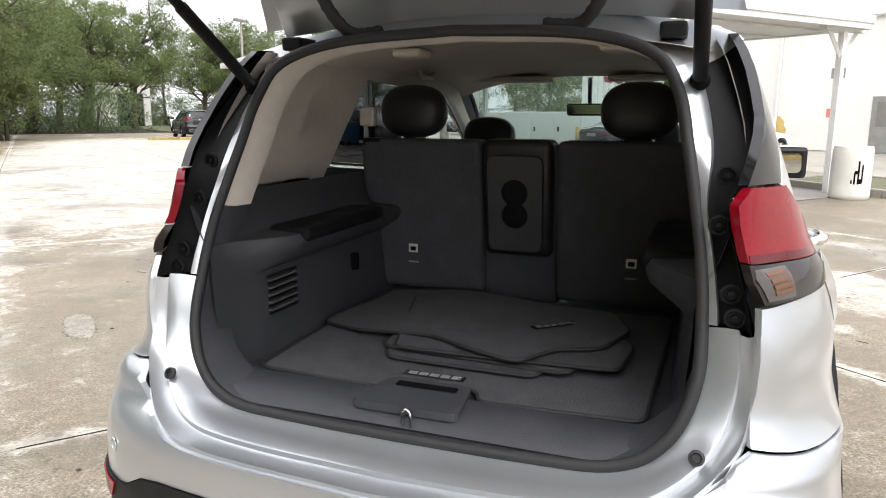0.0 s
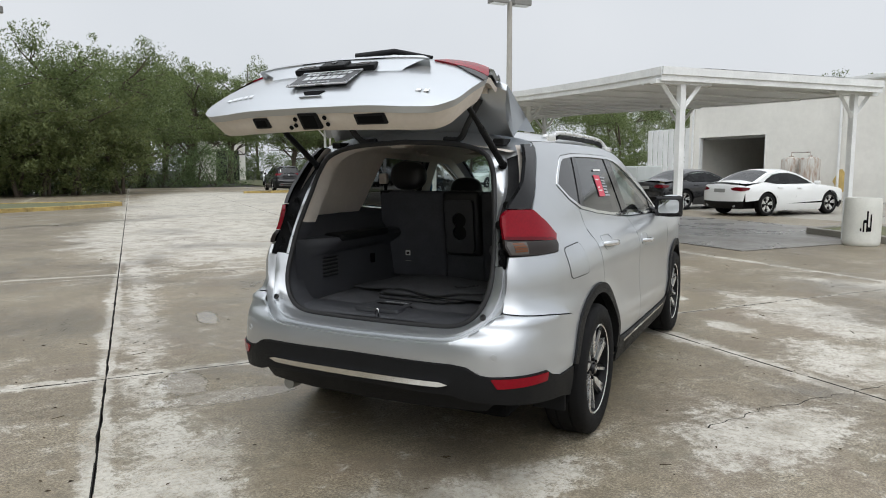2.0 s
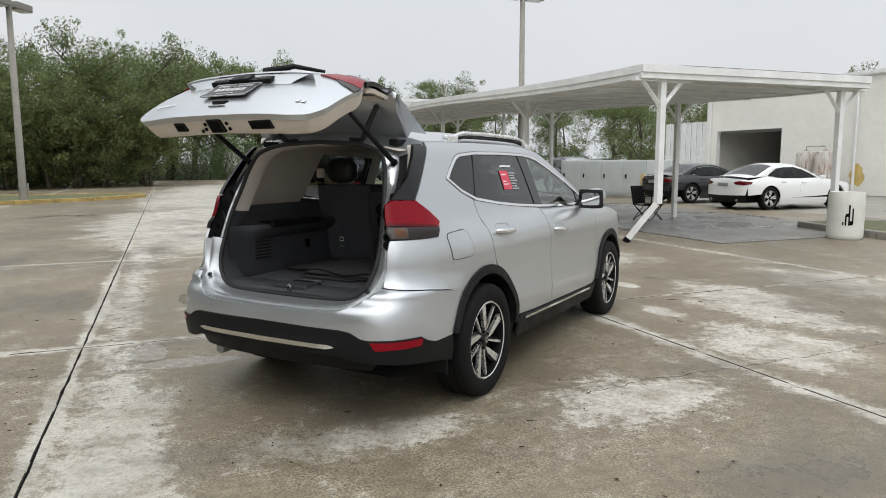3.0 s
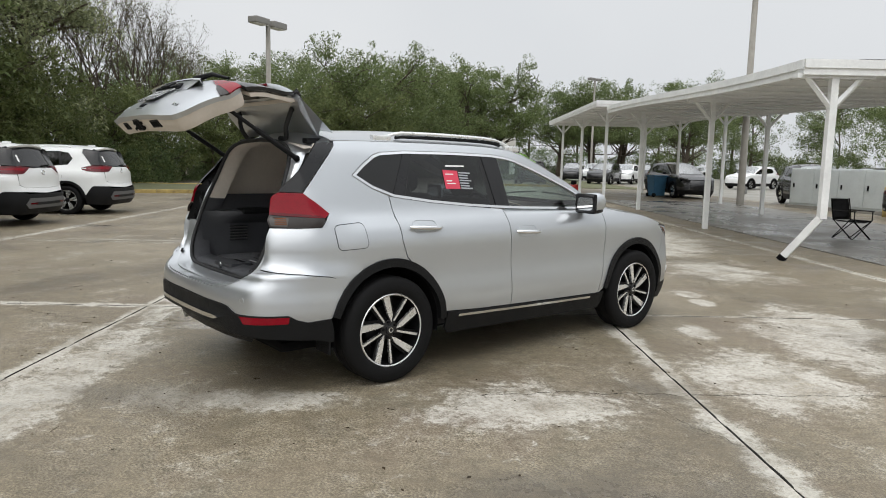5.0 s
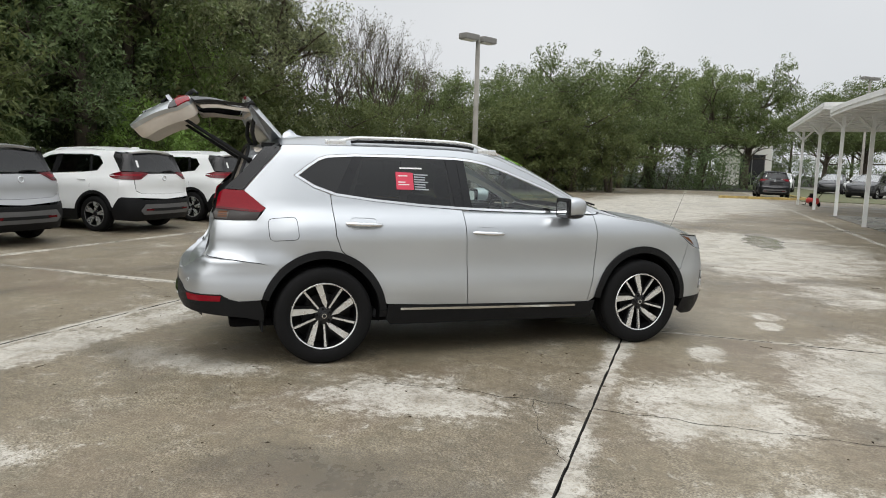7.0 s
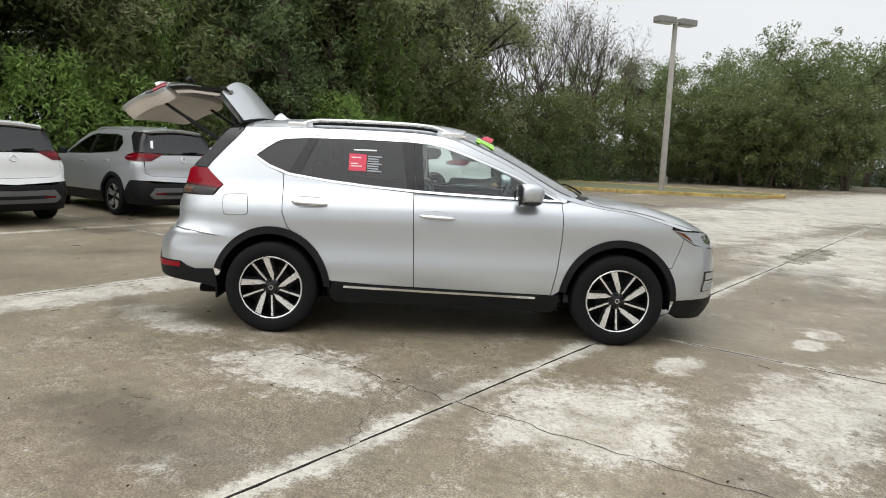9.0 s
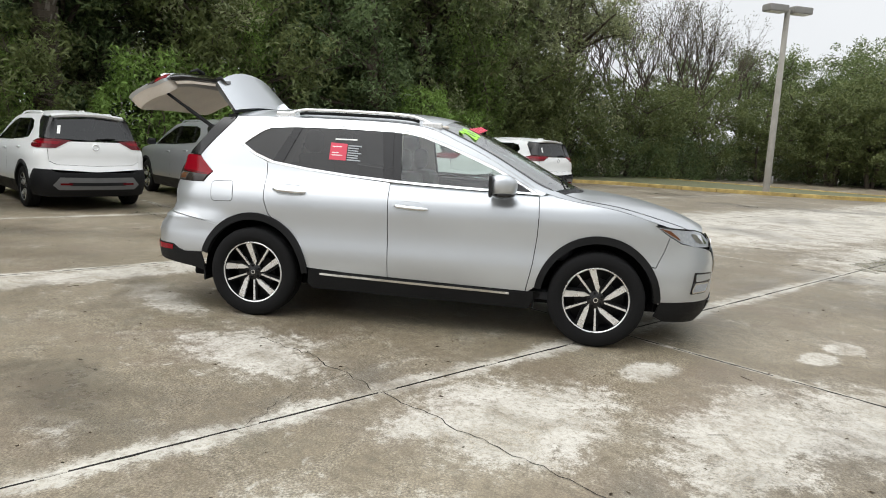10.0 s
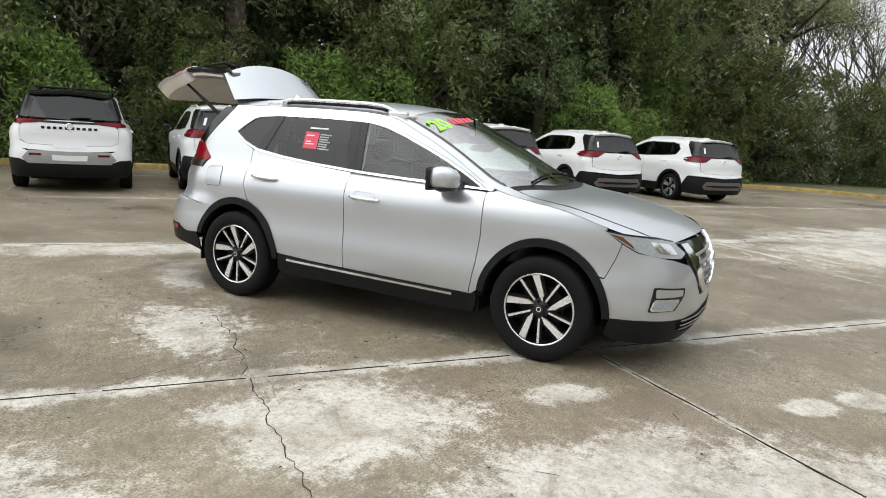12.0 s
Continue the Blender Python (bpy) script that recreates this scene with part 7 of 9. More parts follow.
    # struts between pillar and gate
    for s in (1, -1):
        a = Vector((s * 0.565, -0.50, 1.475))
        b = GATE_TURN @ Vector((s * 0.56, -0.84, 1.10))
        m = a.lerp(b, 0.52)
        bm = bmesh.new()
        rod(bm, a, m, 0.016, 0.016, 14)
        st = part("gas_strut", bm, M_CLAD, car, "black power strut of the tailgate", True, 40)
        bm = bmesh.new()
        rod(bm, m, b, 0.0125, 0.0125, 12)
        part("strut_rod", bm, M_CLAD, st, "", True, 40)
        bm = bmesh.new()
        bmesh.ops.create_uvsphere(bm, u_segments=12, v_segments=8, radius=0.022, matrix=Matrix.Translation(a))
        part("ball_joint", bm, M_DARK, st, "", True)
        # hinge and cable sleeve
        h0 = Vector((s * 0.50, -0.31, 1.605))
        bm = bmesh.new()
        box(bm, h0.x - 0.03, h0.x + 0.03, h0.y - 0.10, h0.y + 0.05, h0.z - 0.03, h0.z + 0.006, 0.008)
        part("gate_hinge", bm, M_CLAD, car, "black tailgate hinge")
        k0, k1 = Vector((s * 0.30, -0.44, 1.612)), GATE_TURN @ Vector((s * 0.42, -0.52, 1.555))
        bm = bmesh.new()
        tube(bm, catmull([k0 - Vector((s * 0.09, 0, 0.002)), k0, (k0 + k1) / 2 + Vector((0, -0.02, -0.02)), k1], 8), [0.015 + 0.002 * (i % 2) for i in range(25)], 8)
        part("cable_sleeve", bm, M_RUBBER, car, "black corrugated cable sleeve", True)


def blob(bm, x, y, z, a, b, c, p=0.7):
    """A rounded cushion: a ball squared off a little."""
    g = bmesh.ops.create_uvsphere(bm, u_segments=24, v_segments=16, radius=1.0)["verts"]
    for v in g:
        q = [math.copysign(abs(k) ** p, k) for k in v.co]
        v.co = Vector((x + a * q[0], y + b * q[1], z + c * q[2]))


def pad(bm, x0, x1, y0, y1, z0, z1, r, lean=0.0):
    """A cushion: a box with well-rounded edges, leaning back by lean metres at its top."""
    g = bmesh.ops.create_cube(bm, size=1.0)["verts"]
    for v in g:
        v.co = Vector((x0 if v.co.x < 0 else x1, y0 if v.co.y < 0 else y1, z0 if v.co.z < 0 else z1))
    es = list({e for v in g for e in v.link_edges})
    bmesh.ops.bevel(bm, geom=es, offset=r, segments=3, affect="EDGES", profile=0.55)
    for v in bm.verts:
        v.co.y -= lean * (v.co.z - z0) / (z1 - z0)


def cabin(car, S):
    add = lambda name, bm, mat, label="", smooth=False, ang=None: part(name, bm, mat, car, label, smooth, ang)
    # load floor and side trims
    bm = bmesh.new()
    box(bm, -0.60, 0.60, -0.70, 0.45, 0.69, 0.72)
    add("load_floor", bm, M_TRIM_DARK)
    rows = []
    for k in range(25):
        x = -0.60 + 1.2 * k / 24
        q = abs(x) / 0.60
        rise = 0.06 * max(0, q - 0.72) ** 1.5
        rows.append([Vector((x, -0.79, 0.70 + rise + 0.012)), Vector((x, -0.76, 0.735 + rise)), Vector((x, -0.66, 0.745 + rise)), Vector((x, -0.62, 0.722 + rise))])
    add("sill_trim", loft(rows), M_TRIM_DARK, "dark plastic sill trim with scuffs", True, 50)
    bm = bmesh.new()
    prism(bm, rounded([(-0.155, -0.77), (0.115, -0.77), (0.095, -0.60), (-0.115, -0.60)], 0.03), 0.735, 0.753)
    tr = add("floor_handle", bm, M_TRIM_DARK, "moulded floor handle with a grip slot", False)
    bm = bmesh.new()
    box(bm, -0.085, 0.07, -0.655, -0.63, 0.752, 0.756, 0.004)
    part("grip_slot", bm, M_DARK, tr)
    bm = bmesh.new()
    tube(bm, [(-0.010, -0.785, 0.715), (-0.010, -0.785, 0.750), (0.0, -0.785, 0.757), (0.010, -0.785, 0.750), (0.010, -0.785, 0.715)], 0.0045, 8)
    add("striker", bm, M_CHROME, "steel latch striker", True)
    for sg in (1, -1):
        rows = []
        for k in range(15):
            y = -0.69 + 1.07 * k / 14
            f = min(1.0, max(0.0, (y + 0.62) / 0.16))
            f = f * f * (3 - 2 * f)
            lz = 0.045 * f
            rows.append(flip([(0.57 - 0.025 * f, y, 0.70), (0.575 - 0.02 * f, y, 0.80), (0.585 - 0.02 * f, y, 0.965), (0.585 - 0.10 * f, y, 1.015), (0.588 - 0.115 * f, y, 1.045), (0.59 - 0.105 * f, y, 1.066), (0.60 - 0.01 * f, y, 1.072), (0.625, y, 1.12), (0.645, y, 1.19)], sg))
        add("side_trim", loft(rows), M_TRIM_DARK, "dark moulded cargo side trim with a ledge", True, 40)
        for k in range(11 if sg < 0 else 0):
            bm = bmesh.new()
            z = 0.835 + 0.011 * k
            box(bm, sg * 0.555 - 0.006, sg * 0.555 + 0.006, -0.485, -0.345, z, z + 0.004)
            add("vent_slat", bm, M_SKID if k % 2 else M_CLAD)
        bm = bmesh.new()
        box(bm, sg * 0.553 - 0.012, sg * 0.553 + 0.012, 0.02, 0.05, 0.86, 0.92, 0.005)
        add("socket_cover", bm, M_DARK)
        bm = bmesh.new()
        pad(bm, sg * 0.53 - 0.07, sg * 0.53 + 0.07, -0.42, 0.10, 1.04, 1.085, 0.02)
        add("storage_lid", bm, M_CLAD, "", True, 50)
        # pale pillar lining round the small rear window
        outer = [(-0.63, 1.18), (0.22, 1.18), (0.34, 1.535), (0.33, 1.585), (-0.40, 1.575)]
        hole = [(-0.16, 1.374), (-0.05, 1.31), (0.09, 1.262), (0.215, 1.515), (0.05, 1.505), (-0.03, 1.472)]
        p = S.yz(outer) + [S.yz(outer)[0]] + S.yz([hole[0]]) + S.yz(hole[:0:-1]) + S.yz([hole[0]])
        add("pillar_lining", skin(S, p, -0.05, 0.08, 0.0, 0, sg < 0), M_BEIGE, "beige pillar lining", True)
        for o, mat in (([(0.30, 1.535), (1.32, 1.495), (1.9, 1.27), (2.25, 1.09), (2.28, 1.13), (1.9, 1.32), (1.32, 1.56), (0.30, 1.60)], M_BEIGE), ([(0.99, 1.55), (1.13, 1.55), (1.17, 0.9), (1.03, 0.9)], M_BEIGE), ([(0.19, 1.55), (0.31, 1.55), (0.19, 1.15), (0.08, 1.15)], M_BEIGE),
                       ([(0.10, 1.215), (1.1, 1.12), (2.2, 1.085), (2.15, 0.40), (0.55, 0.40), (0.45, 0.75), (0.2, 0.9)], M_TRIM_DARK)):
            add("door_lining", skin(S, S.yz(o), -0.055, 0.1, 0.0, 0, sg < 0), mat, "", True)
        bm = bmesh.new()
        tube(bm, [(sg * 0.60, 0.28, 1.40), (sg * 0.58, 0.26, 1.2), (sg * 0.60, 0.32, 0.95)], 0.02, 6, False, 0.2)
        add("seat_belt", bm, M_DARK)
        bm = bmesh.new()
        pad(bm, sg * 0.60 - 0.03, sg * 0.60 + 0.03, 0.24, 0.28, 1.36, 1.43, 0.012)
        add("belt_guide", bm, M_BEIGE)
    # roof lining
    rows = []
    for i in range(20):
        y = -0.46 + 1.92 * i / 19
        rows.append([S.top(-0.93 + 1.86 * j / 16, y, 2.6, -0.055) for j in range(17)])
    add("roof_lining", loft(rows), M_BEIGE, "beige roof lining", True)
    for x, y in ((-0.33, 0.05), (0.33, 0.05)):
        bm = bmesh.new()
        pad(bm, x - 0.05, x + 0.05, y - 0.06, y + 0.06, 1.585, 1.612, 0.012)
        add("belt_reel_cover", bm, M_BEIGE, "", True, 50)
    for x in (-0.36, 0.36):
        bm = bmesh.new()
        pad(bm, x - 0.22, x + 0.22, 1.30, 1.48, 1.565, 1.59, 0.012)
        add("sun_visor", bm, M_BEIGE, "beige sun visor", True, 50)
        bm = bmesh.new()
        tube(bm, [(x * 1.5, 0.62, 1.585), (x * 1.5, 0.64, 1.555), (x * 1.5, 0.76, 1.555), (x * 1.5, 0.78, 1.585)], 0.012, 8)
        add("grab_handle", bm, M_BEIGE, "", True)
    # rear seat, folding in three
    for x0, x1, nm in ((-0.63, -0.155, "seat_back"), (0.115, 0.62, "seat_back")):
        bm = bmesh.new()
        pad(bm, x0, x1, 0.30, 0.44, 0.74, 1.315, 0.028, 0.06)
        sb = add(nm, bm, M_SEATCLOTH, "black folding rear seat back", True, 40)
        xm = (x0 + x1) / 2
        xm = -0.43 if x0 < 0 else 0.38
        bm = bmesh.new()
        blob(bm, xm, 0.30, 1.415, 0.128, 0.068, 0.096, 0.8)
        hr = part("headrest", bm, M_LEATHER, sb, "black leatherette headrest", True, 60)
        for s in (-0.05, 0.05):
            bm = bmesh.new()
            rod(bm, (xm + s, 0.30, 1.28), (xm + s, 0.30, 1.36), 0.006, seg=8)
            part("headrest_post", bm, M_CHROME, sb)
        bm = bmesh.new()
        box(bm, xm - 0.018, xm + 0.018, 0.279, 0.284, 0.885, 0.918, 0.002)
        lb = part("anchor_label", bm, M_WHITE_LABEL, sb, "small pale anchor label")
        bm = bmesh.new()
        box(bm, xm - 0.010, xm + 0.012, 0.277, 0.281, 0.892, 0.908, 0.002)
        part("label_mark", bm, M_DARK, sb)
        bm = bmesh.new()
        box(bm, xm - 0.02, xm + 0.02, 0.282, 0.288, 0.845, 0.85)
        part("anchor_slot", bm, M_GREY_STEEL, sb)
        bm = bmesh.new()
        pad(bm, x0, x1, 0.45, 0.98, 0.58, 0.76, 0.05)
        add("seat_cushion", bm, M_LEATHER, "", True, 50)
    bm = bmesh.new()
    box(bm, -0.62, -0.55, 0.245, 0.30, 1.285, 1.318, 0.006)
    add("release_lever", bm, M_CLAD)
    bm = bmesh.new()
    pad(bm, -0.145, 0.105, 0.275, 0.42, 0.90, 1.318, 0.028, 0.05)
    arm = add("centre_armrest", bm, M_LEATHER, "black folded centre armrest with twin cup wells", True, 40)
    wells = ((-0.02, 1.055), (-0.02, 1.135))
    eight = []
    for (cx, cz), a0 in ((wells[1], -58.3), (wells[0], 121.7)):
        for k in range(20):
            a = radians(a0 + 296.6 * k / 19.5)
            eight.append((cx + 0.047 * math.cos(a), cz + 0.047 * math.sin(a)))
    outline = rounded([(-0.115, 0.925), (0.075, 0.925), (0.078, 1.262), (-0.118, 1.262)], 0.03)
    bm = bmesh.new()
    prism(bm, outline + [outline[0], eight[30]] + (eight[30:] + eight[:30])[:0:-1] + [eight[30]], 0, 0.03, Matrix.Translation((0, 0.262 + 0.012, 0)) @ Matrix.Rotation(radians(90), 4, "X"))
    for v in bm.verts:
        v.co.y -= 0.05 * (v.co.z - 0.90) / 0.418
    part("cup_panel", bm, M_TRIM_DARK, arm, "satin black cup-holder panel")
    lean = lambda x, z, d: Vector((x, 0.25 + d - 0.05 * (z - 0.90) / 0.418, z))
    bm = loft([[lean(x, z, 0.0) for x, z in eight + eight[:1]], [lean(x, z, 0.022) for x, z in eight + eight[:1]]])
    bm.faces.new([bm.verts.new(lean(x, z, 0.022)) for x, z in eight])
    part("cup_well", bm, M_CLAD, arm, "twin round cup wells")
    bm = bmesh.new()
    pad(bm, -0.16, 0.12, 0.33, 0.44, 0.72, 1.30, 0.02, 0.05)
    add("seat_centre", bm, M_SEATCLOTH, "", True, 40)
    # lower floor, front seats, dash
    bm = bmesh.new()
    box(bm, -0.78, 0.78, 0.40, 2.45, 0.30, 0.36)
    add("cabin_floor", bm, M_CARPET)
    for s in (-1, 1):
        bm = bmesh.new()
        pad(bm, s * 0.37 - 0.24, s * 0.37 + 0.24, 1.12, 1.30, 0.60, 1.20, 0.06, 0.10)
        fs = add("front_seat_back", bm, M_LEATHER, "black front seat", True, 50)
        bm = bmesh.new()
        blob(bm, s * 0.37, 1.075, 1.30, 0.128, 0.066, 0.094, 0.8)
        part("headrest", bm, M_LEATHER, fs, "", True, 60)
        bm = bmesh.new()
        pad(bm, s * 0.37 - 0.25, s * 0.37 + 0.25, 1.22, 1.75, 0.50, 0.66, 0.05)
        part("cushion", bm, M_LEATHER, fs, "", True, 50)
    bm = bmesh.new()
    pad(bm, -0.76, 0.76, 1.98, 2.5, 0.60, 1.05, 0.07, -0.10)
    add("dashboard", bm, M_TRIM_DARK, "", True, 50)
    bm = bmesh.new()
    ring = [Vector((-0.37 + 0.185 * math.cos(a), 0.185 * 0.35 * math.sin(a) + 1.86, 1.0 + 0.185 * 0.94 * math.sin(a))) for a in [6.2832 * k / 28 for k in range(28)]]
    tube(bm, ring, 0.016, 8, True)
    add("steering_wheel", bm, M_LEATHER, "", True)
    bm = bmesh.new()
    pad(bm, -0.12, 0.12, 1.70, 1.735, 1.40, 1.465, 0.014)
    im = add("rear_view_mirror", bm, M_DARK, "", True, 50)
    bm = bmesh.new()
    box(bm, -0.11, 0.11, 1.6975, 1.70, 1.408, 1.457)
    part("mirror_face", bm, M_CHROME, im)
    bm = bmesh.new()
    rod(bm, (0, 1.73, 1.45), (0, 1.70, 1.60), 0.01, seg=8)
    part("mirror_stem", bm, M_DARK, im)


def mat_outline(name, pts, z, label, wave=0.0, lift=None, thick=0.008, seed=1):
    """A carpet mat with a stitched edge, lying a little uneven."""
    t = thing(name, label, "floor mat", group="floor mats")
    poly = rounded(pts, 0.035, 5)
    bm = flat_cells(poly, 0.05)

    def h(x, y):
        return z + wave * noise.noise(Vector((x * 3.5, y * 3.5, seed))) + (lift(x, y) if lift else 0.0)

    rim = [e for e in bm.edges if len(e.link_faces) == 1]
    low = {}
    for e in rim:
        for v in e.verts:
            if v not in low:
                low[v] = bm.verts.new((v.co.x, v.co.y, h(v.co.x, v.co.y) - thick))
    for e in rim:
        a, b = e.verts
        bm.faces.new((a, b, low[b], low[a]))
    keep = set(low.values())
    for v in bm.verts:
        if v not in keep:
            v.co.z = h(v.co.x, v.co.y)
    bmesh.ops.recalc_face_normals(bm, faces=bm.faces[:])
    part("carpet", bm, M_CARPET, t, smooth=True, angle=50)
    bm = bmesh.new()
    tube(bm, [(x, y, h(x, y) - thick * 0.4) for x, y in poly], 0.0055, 6, True)
    part("edge_piping", bm, M_RUBBER, t, smooth=True)
    return t


def name_bars(t, x, y, z, turn, n, w):
    bm = bmesh.new()
    m = pose(x, y, z, 0, 0, turn)
    box(bm, -w * n / 2 - 0.008, w * n / 2 + 0.008, -0.015, 0.015, 0, 0.0015, 0, m)
    tag = part("woven_label", bm, M_PLATE, t)
    for k in range(n):
        bm = bmesh.new()
        box(bm, -w * n / 2 + k * w + 0.003, -w * n / 2 + (k + 1) * w - 0.003, -0.009, 0.009, 0.0015, 0.0025, 0, m)
        part("lettering_bar", bm, M_LETTER, tag)


HERO = hero_car()
cargo = mat_outline("cargo_mat", [(-0.50, -0.62), (-0.14, -0.64), (-0.12, -0.575), (0.10, -0.575), (0.12, -0.64), (0.50, -0.62), (0.53, 0.24), (-0.53, 0.24)], 0.736, "charcoal carpet cargo mat on the load floor", 0.002)
name_bars(cargo, -0.03, -0.53, 0.7375, 0, 5, 0.03)
mat_outline("floor_mat", [(-0.20, -0.46), (0.22, -0.47), (0.25, -0.30), (0.28, 0.0), (-0.3, 0.05), (-0.26, -0.30)], 0.747, "charcoal carpet floor mat in a loose stack", 0.003, seed=3)
mat_outline("floor_mat", [(-0.24, -0.40), (0.30, -0.44), (0.33, -0.25), (0.30, 0.05), (-0.3, 0.10)], 0.757, "charcoal carpet floor mat in a loose stack", 0.004, seed=5)
mat_outline("floor_mat", [(-0.19, -0.43), (0.10, -0.42), (0.42, -0.40), (0.44, -0.20), (0.30, 0.1), (-0.35, 0.12)], 0.767, "charcoal carpet floor mat in a loose stack", 0.004, seed=8)
top_mat = mat_outline("floor_mat", [(-0.52, -0.24), (-0.36, -0.30), (-0.10, -0.34), (0.04, -0.42), (0.17, -0.46), (0.24, -0.33), (0.36, -0.28), (0.42, -0.10), (0.36, 0.08), (0.12, 0.12), (-0.20, 0.20), (-0.48, 0.22)], 0.779, "charcoal carpet floor mat on top of the stack", 0.006, lambda x, y: -0.028 * max(0.0, min(1.0, (-0.18 - x) / 0.25)), seed=12)
name_bars(top_mat, 0.20, -0.13, 0.783, 42, 5, 0.026)


# ------------------------------------------------------------------ parked cars
M_DARKGLASS = glass("black_privacy_glass", (0.04, 0.043, 0.046), 0.04, 0.05)


def far_car(name, label, paint, plan_scale, height, roof_mat, lamp, kind="suv", rack=False, cladding=True):
    """A parked car with closed doors, seen from some way off."""
    wide, long_ = plan_scale
    plan = [(x * wide, y * long_) for x, y in PLAN]
    kz = height / 1.70
    if kind == "suv":
        tail = [(0.15, 0.2), (0.3, 0.05), (0.45, 0.0), (0.6, 0.0), (0.74, 0.045), (0.82, 0.075), (1.0, 0.085), (1.15, 0.12), (1.25, 0.19), (1.4, 0.29), (1.55, 0.385), (1.68, 0.47)]
        side = SIDE
        edge, crown = EDGE, CROWN
        up = kz
    else:
        up = 1.0
        side = [(0.12, 0.10), (0.2, 0.05), (0.3, 0.02), (0.5, 0.0), (0.68, 0.004), (0.80, 0.02), (0.90, 0.06), (0.95, 0.11), (1.1, 0.17), (1.25, 0.23), (1.36, 0.29), (1.42, 0.36)]
        tail = [(0.12, 0.2), (0.28, 0.05), (0.45, 0.0), (0.7, 0.0), (0.88, 0.02), (0.98, 0.06), (1.05, 0.12)]
        edge = [(-1.0, 0.97), (-0.75, 0.985), (-0.45, 1.0), (-0.1, 1.14), (0.3, 1.30), (0.7, 1.36), (1.1, 1.355), (1.4, 1.29), (1.8, 1.12), (2.1, 0.97), (2.5, 0.90), (3.0, 0.84), (3.3, 0.78), (3.42, 0.74)]
        crown = [(-1.0, 1.02), (-0.75, 1.05), (-0.4, 1.09), (-0.1, 1.22), (0.3, 1.39), (0.7, 1.435), (1.1, 1.43), (1.4, 1.37), (1.8, 1.19), (2.1, 1.04), (2.5, 0.97), (3.0, 0.91), (3.3, 0.84), (3.42, 0.79)]
    sc = lambda t: [(a * up, b) for a, b in t]
    S = Shell(plan, sc(side), sc(tail), sc(NOSE), [(y * long_, z * up) for y, z in edge], [(y * long_, z * up) for y, z in crown])
    S.bonnet_from, S.bonnet_to, S.bulge = 2.45 * long_, 3.42 * long_, 0.125
    car = thing(name, label, "car", group="parked cars")
    L = S.length
    rx = S.r_x
    ar, af, rz = 0.0, 2.705 * long_, 0.352
    P = lambda pts: [(S.r_of(y * long_, z * up), z * up) for y, z in pts]
    n = 14
    el = lambda y0, y1: [(y0 + (y1 - y0) * i / n, smooth_table(edge, y0 + (y1 - y0) * i / n)) for i in range(n + 1)]

    def pair(nm, outline, mat, lab="", out=0.0, step=0.11, hem=0.02, gap=0.0):
        for mir in (False, True):
            part(nm, skin(S, outline, out, step, hem, gap, mir), mat, car, lab, True, 50)

    ro = 0.46 if kind == "suv" else 0.40
    arr = [(ar + ro * math.cos(radians(a)), rz + ro * math.sin(radians(a))) for a in range(0, 161, 10)]
    arf = [(af + ro * math.cos(radians(a)), rz + ro * math.sin(radians(a))) for a in range(10, 171, 10)]
    A = lambda pts: [(S.r_of(y, z), z) for y, z in pts]
    if kind == "suv":
        win = [(-0.10, 1.36), (0.02, 1.50), (0.26, 1.535), (1.06, 1.53), (1.32, 1.50), (1.70, 1.36), (2.06, 1.20), (2.20, 1.11), (1.30, 1.13), (0.40, 1.17), (0.0, 1.21)]
        seams = (0.08, 1.10)
        frame_lo, frame_hi = win[8:][::-1], win[:8]
        # below and above the window band
        body = P([(-0.60, 0.79), (-0.62, 1.0), (-0.55, 1.2), (-0.30, 1.5)]) + P([win[0], win[10], win[9], win[8], win[7]]) + P(el(2.3, 3.3)) + P([(3.3, 0.80), (3.25, 0.42)]) + A(arf) + A(arr)
        upper = P(el(-0.30, 2.30)) + P(win[7::-1]) + P([(-0.30, 1.5)])
        pair("roof_side", upper, paint)
        panes = ([(-0.07, 1.362), (0.03, 1.485), (0.22, 1.515), (0.14, 1.21), (0.02, 1.232)], [(0.27, 1.52), (0.98, 1.515), (1.03, 1.15), (0.40, 1.19), (0.18, 1.205)], [(1.13, 1.51), (1.31, 1.485), (1.70, 1.345), (2.0, 1.21), (2.02, 1.13), (1.17, 1.145)])
        posts = ([(0.21, 1.53), (0.28, 1.53), (0.19, 1.195), (0.12, 1.205)], [(0.97, 1.53), (1.14, 1.525), (1.18, 1.135), (1.02, 1.14)], [(1.99, 1.23), (2.18, 1.12), (2.01, 1.12)])
        low = 0.42
    else:
        win = [(-0.05, 1.03), (0.12, 1.14), (0.35, 1.26), (0.7, 1.31), (1.1, 1.305), (1.4, 1.24), (1.8, 1.07), (2.0, 0.97), (1.2, 0.955), (0.4, 0.97)]
        seams = (0.35, 1.15)
        body = P([(-0.80, 0.45), (-0.80, 0.90)]) + P(el(-0.80, 2.30)) + P(el(2.4, 3.3)) + P([(3.3, 0.70), (3.25, 0.30)]) + A(arf) + A(arr)
        w = P(win)
        body = body[:2] + w[:1] + w[:0:-1] + w[:1] + body[2:]
        panes = ([(0.02, 1.035), (0.14, 1.125), (0.37, 1.245), (0.7, 1.295), (0.98, 1.292), (1.0, 0.98), (0.4, 0.985)], [(1.08, 1.29), (1.38, 1.228), (1.78, 1.06), (1.90, 0.985), (1.09, 0.975)])
        posts = ([(0.97, 1.30), (1.09, 1.30), (1.10, 0.965), (0.99, 0.97)],)
        low = 0.30
    pair("body_side", body, paint)
    for p in panes:
        pair("side_window", P(p), M_DARKGLASS, "dark side window", -0.003, 0.12, 0)
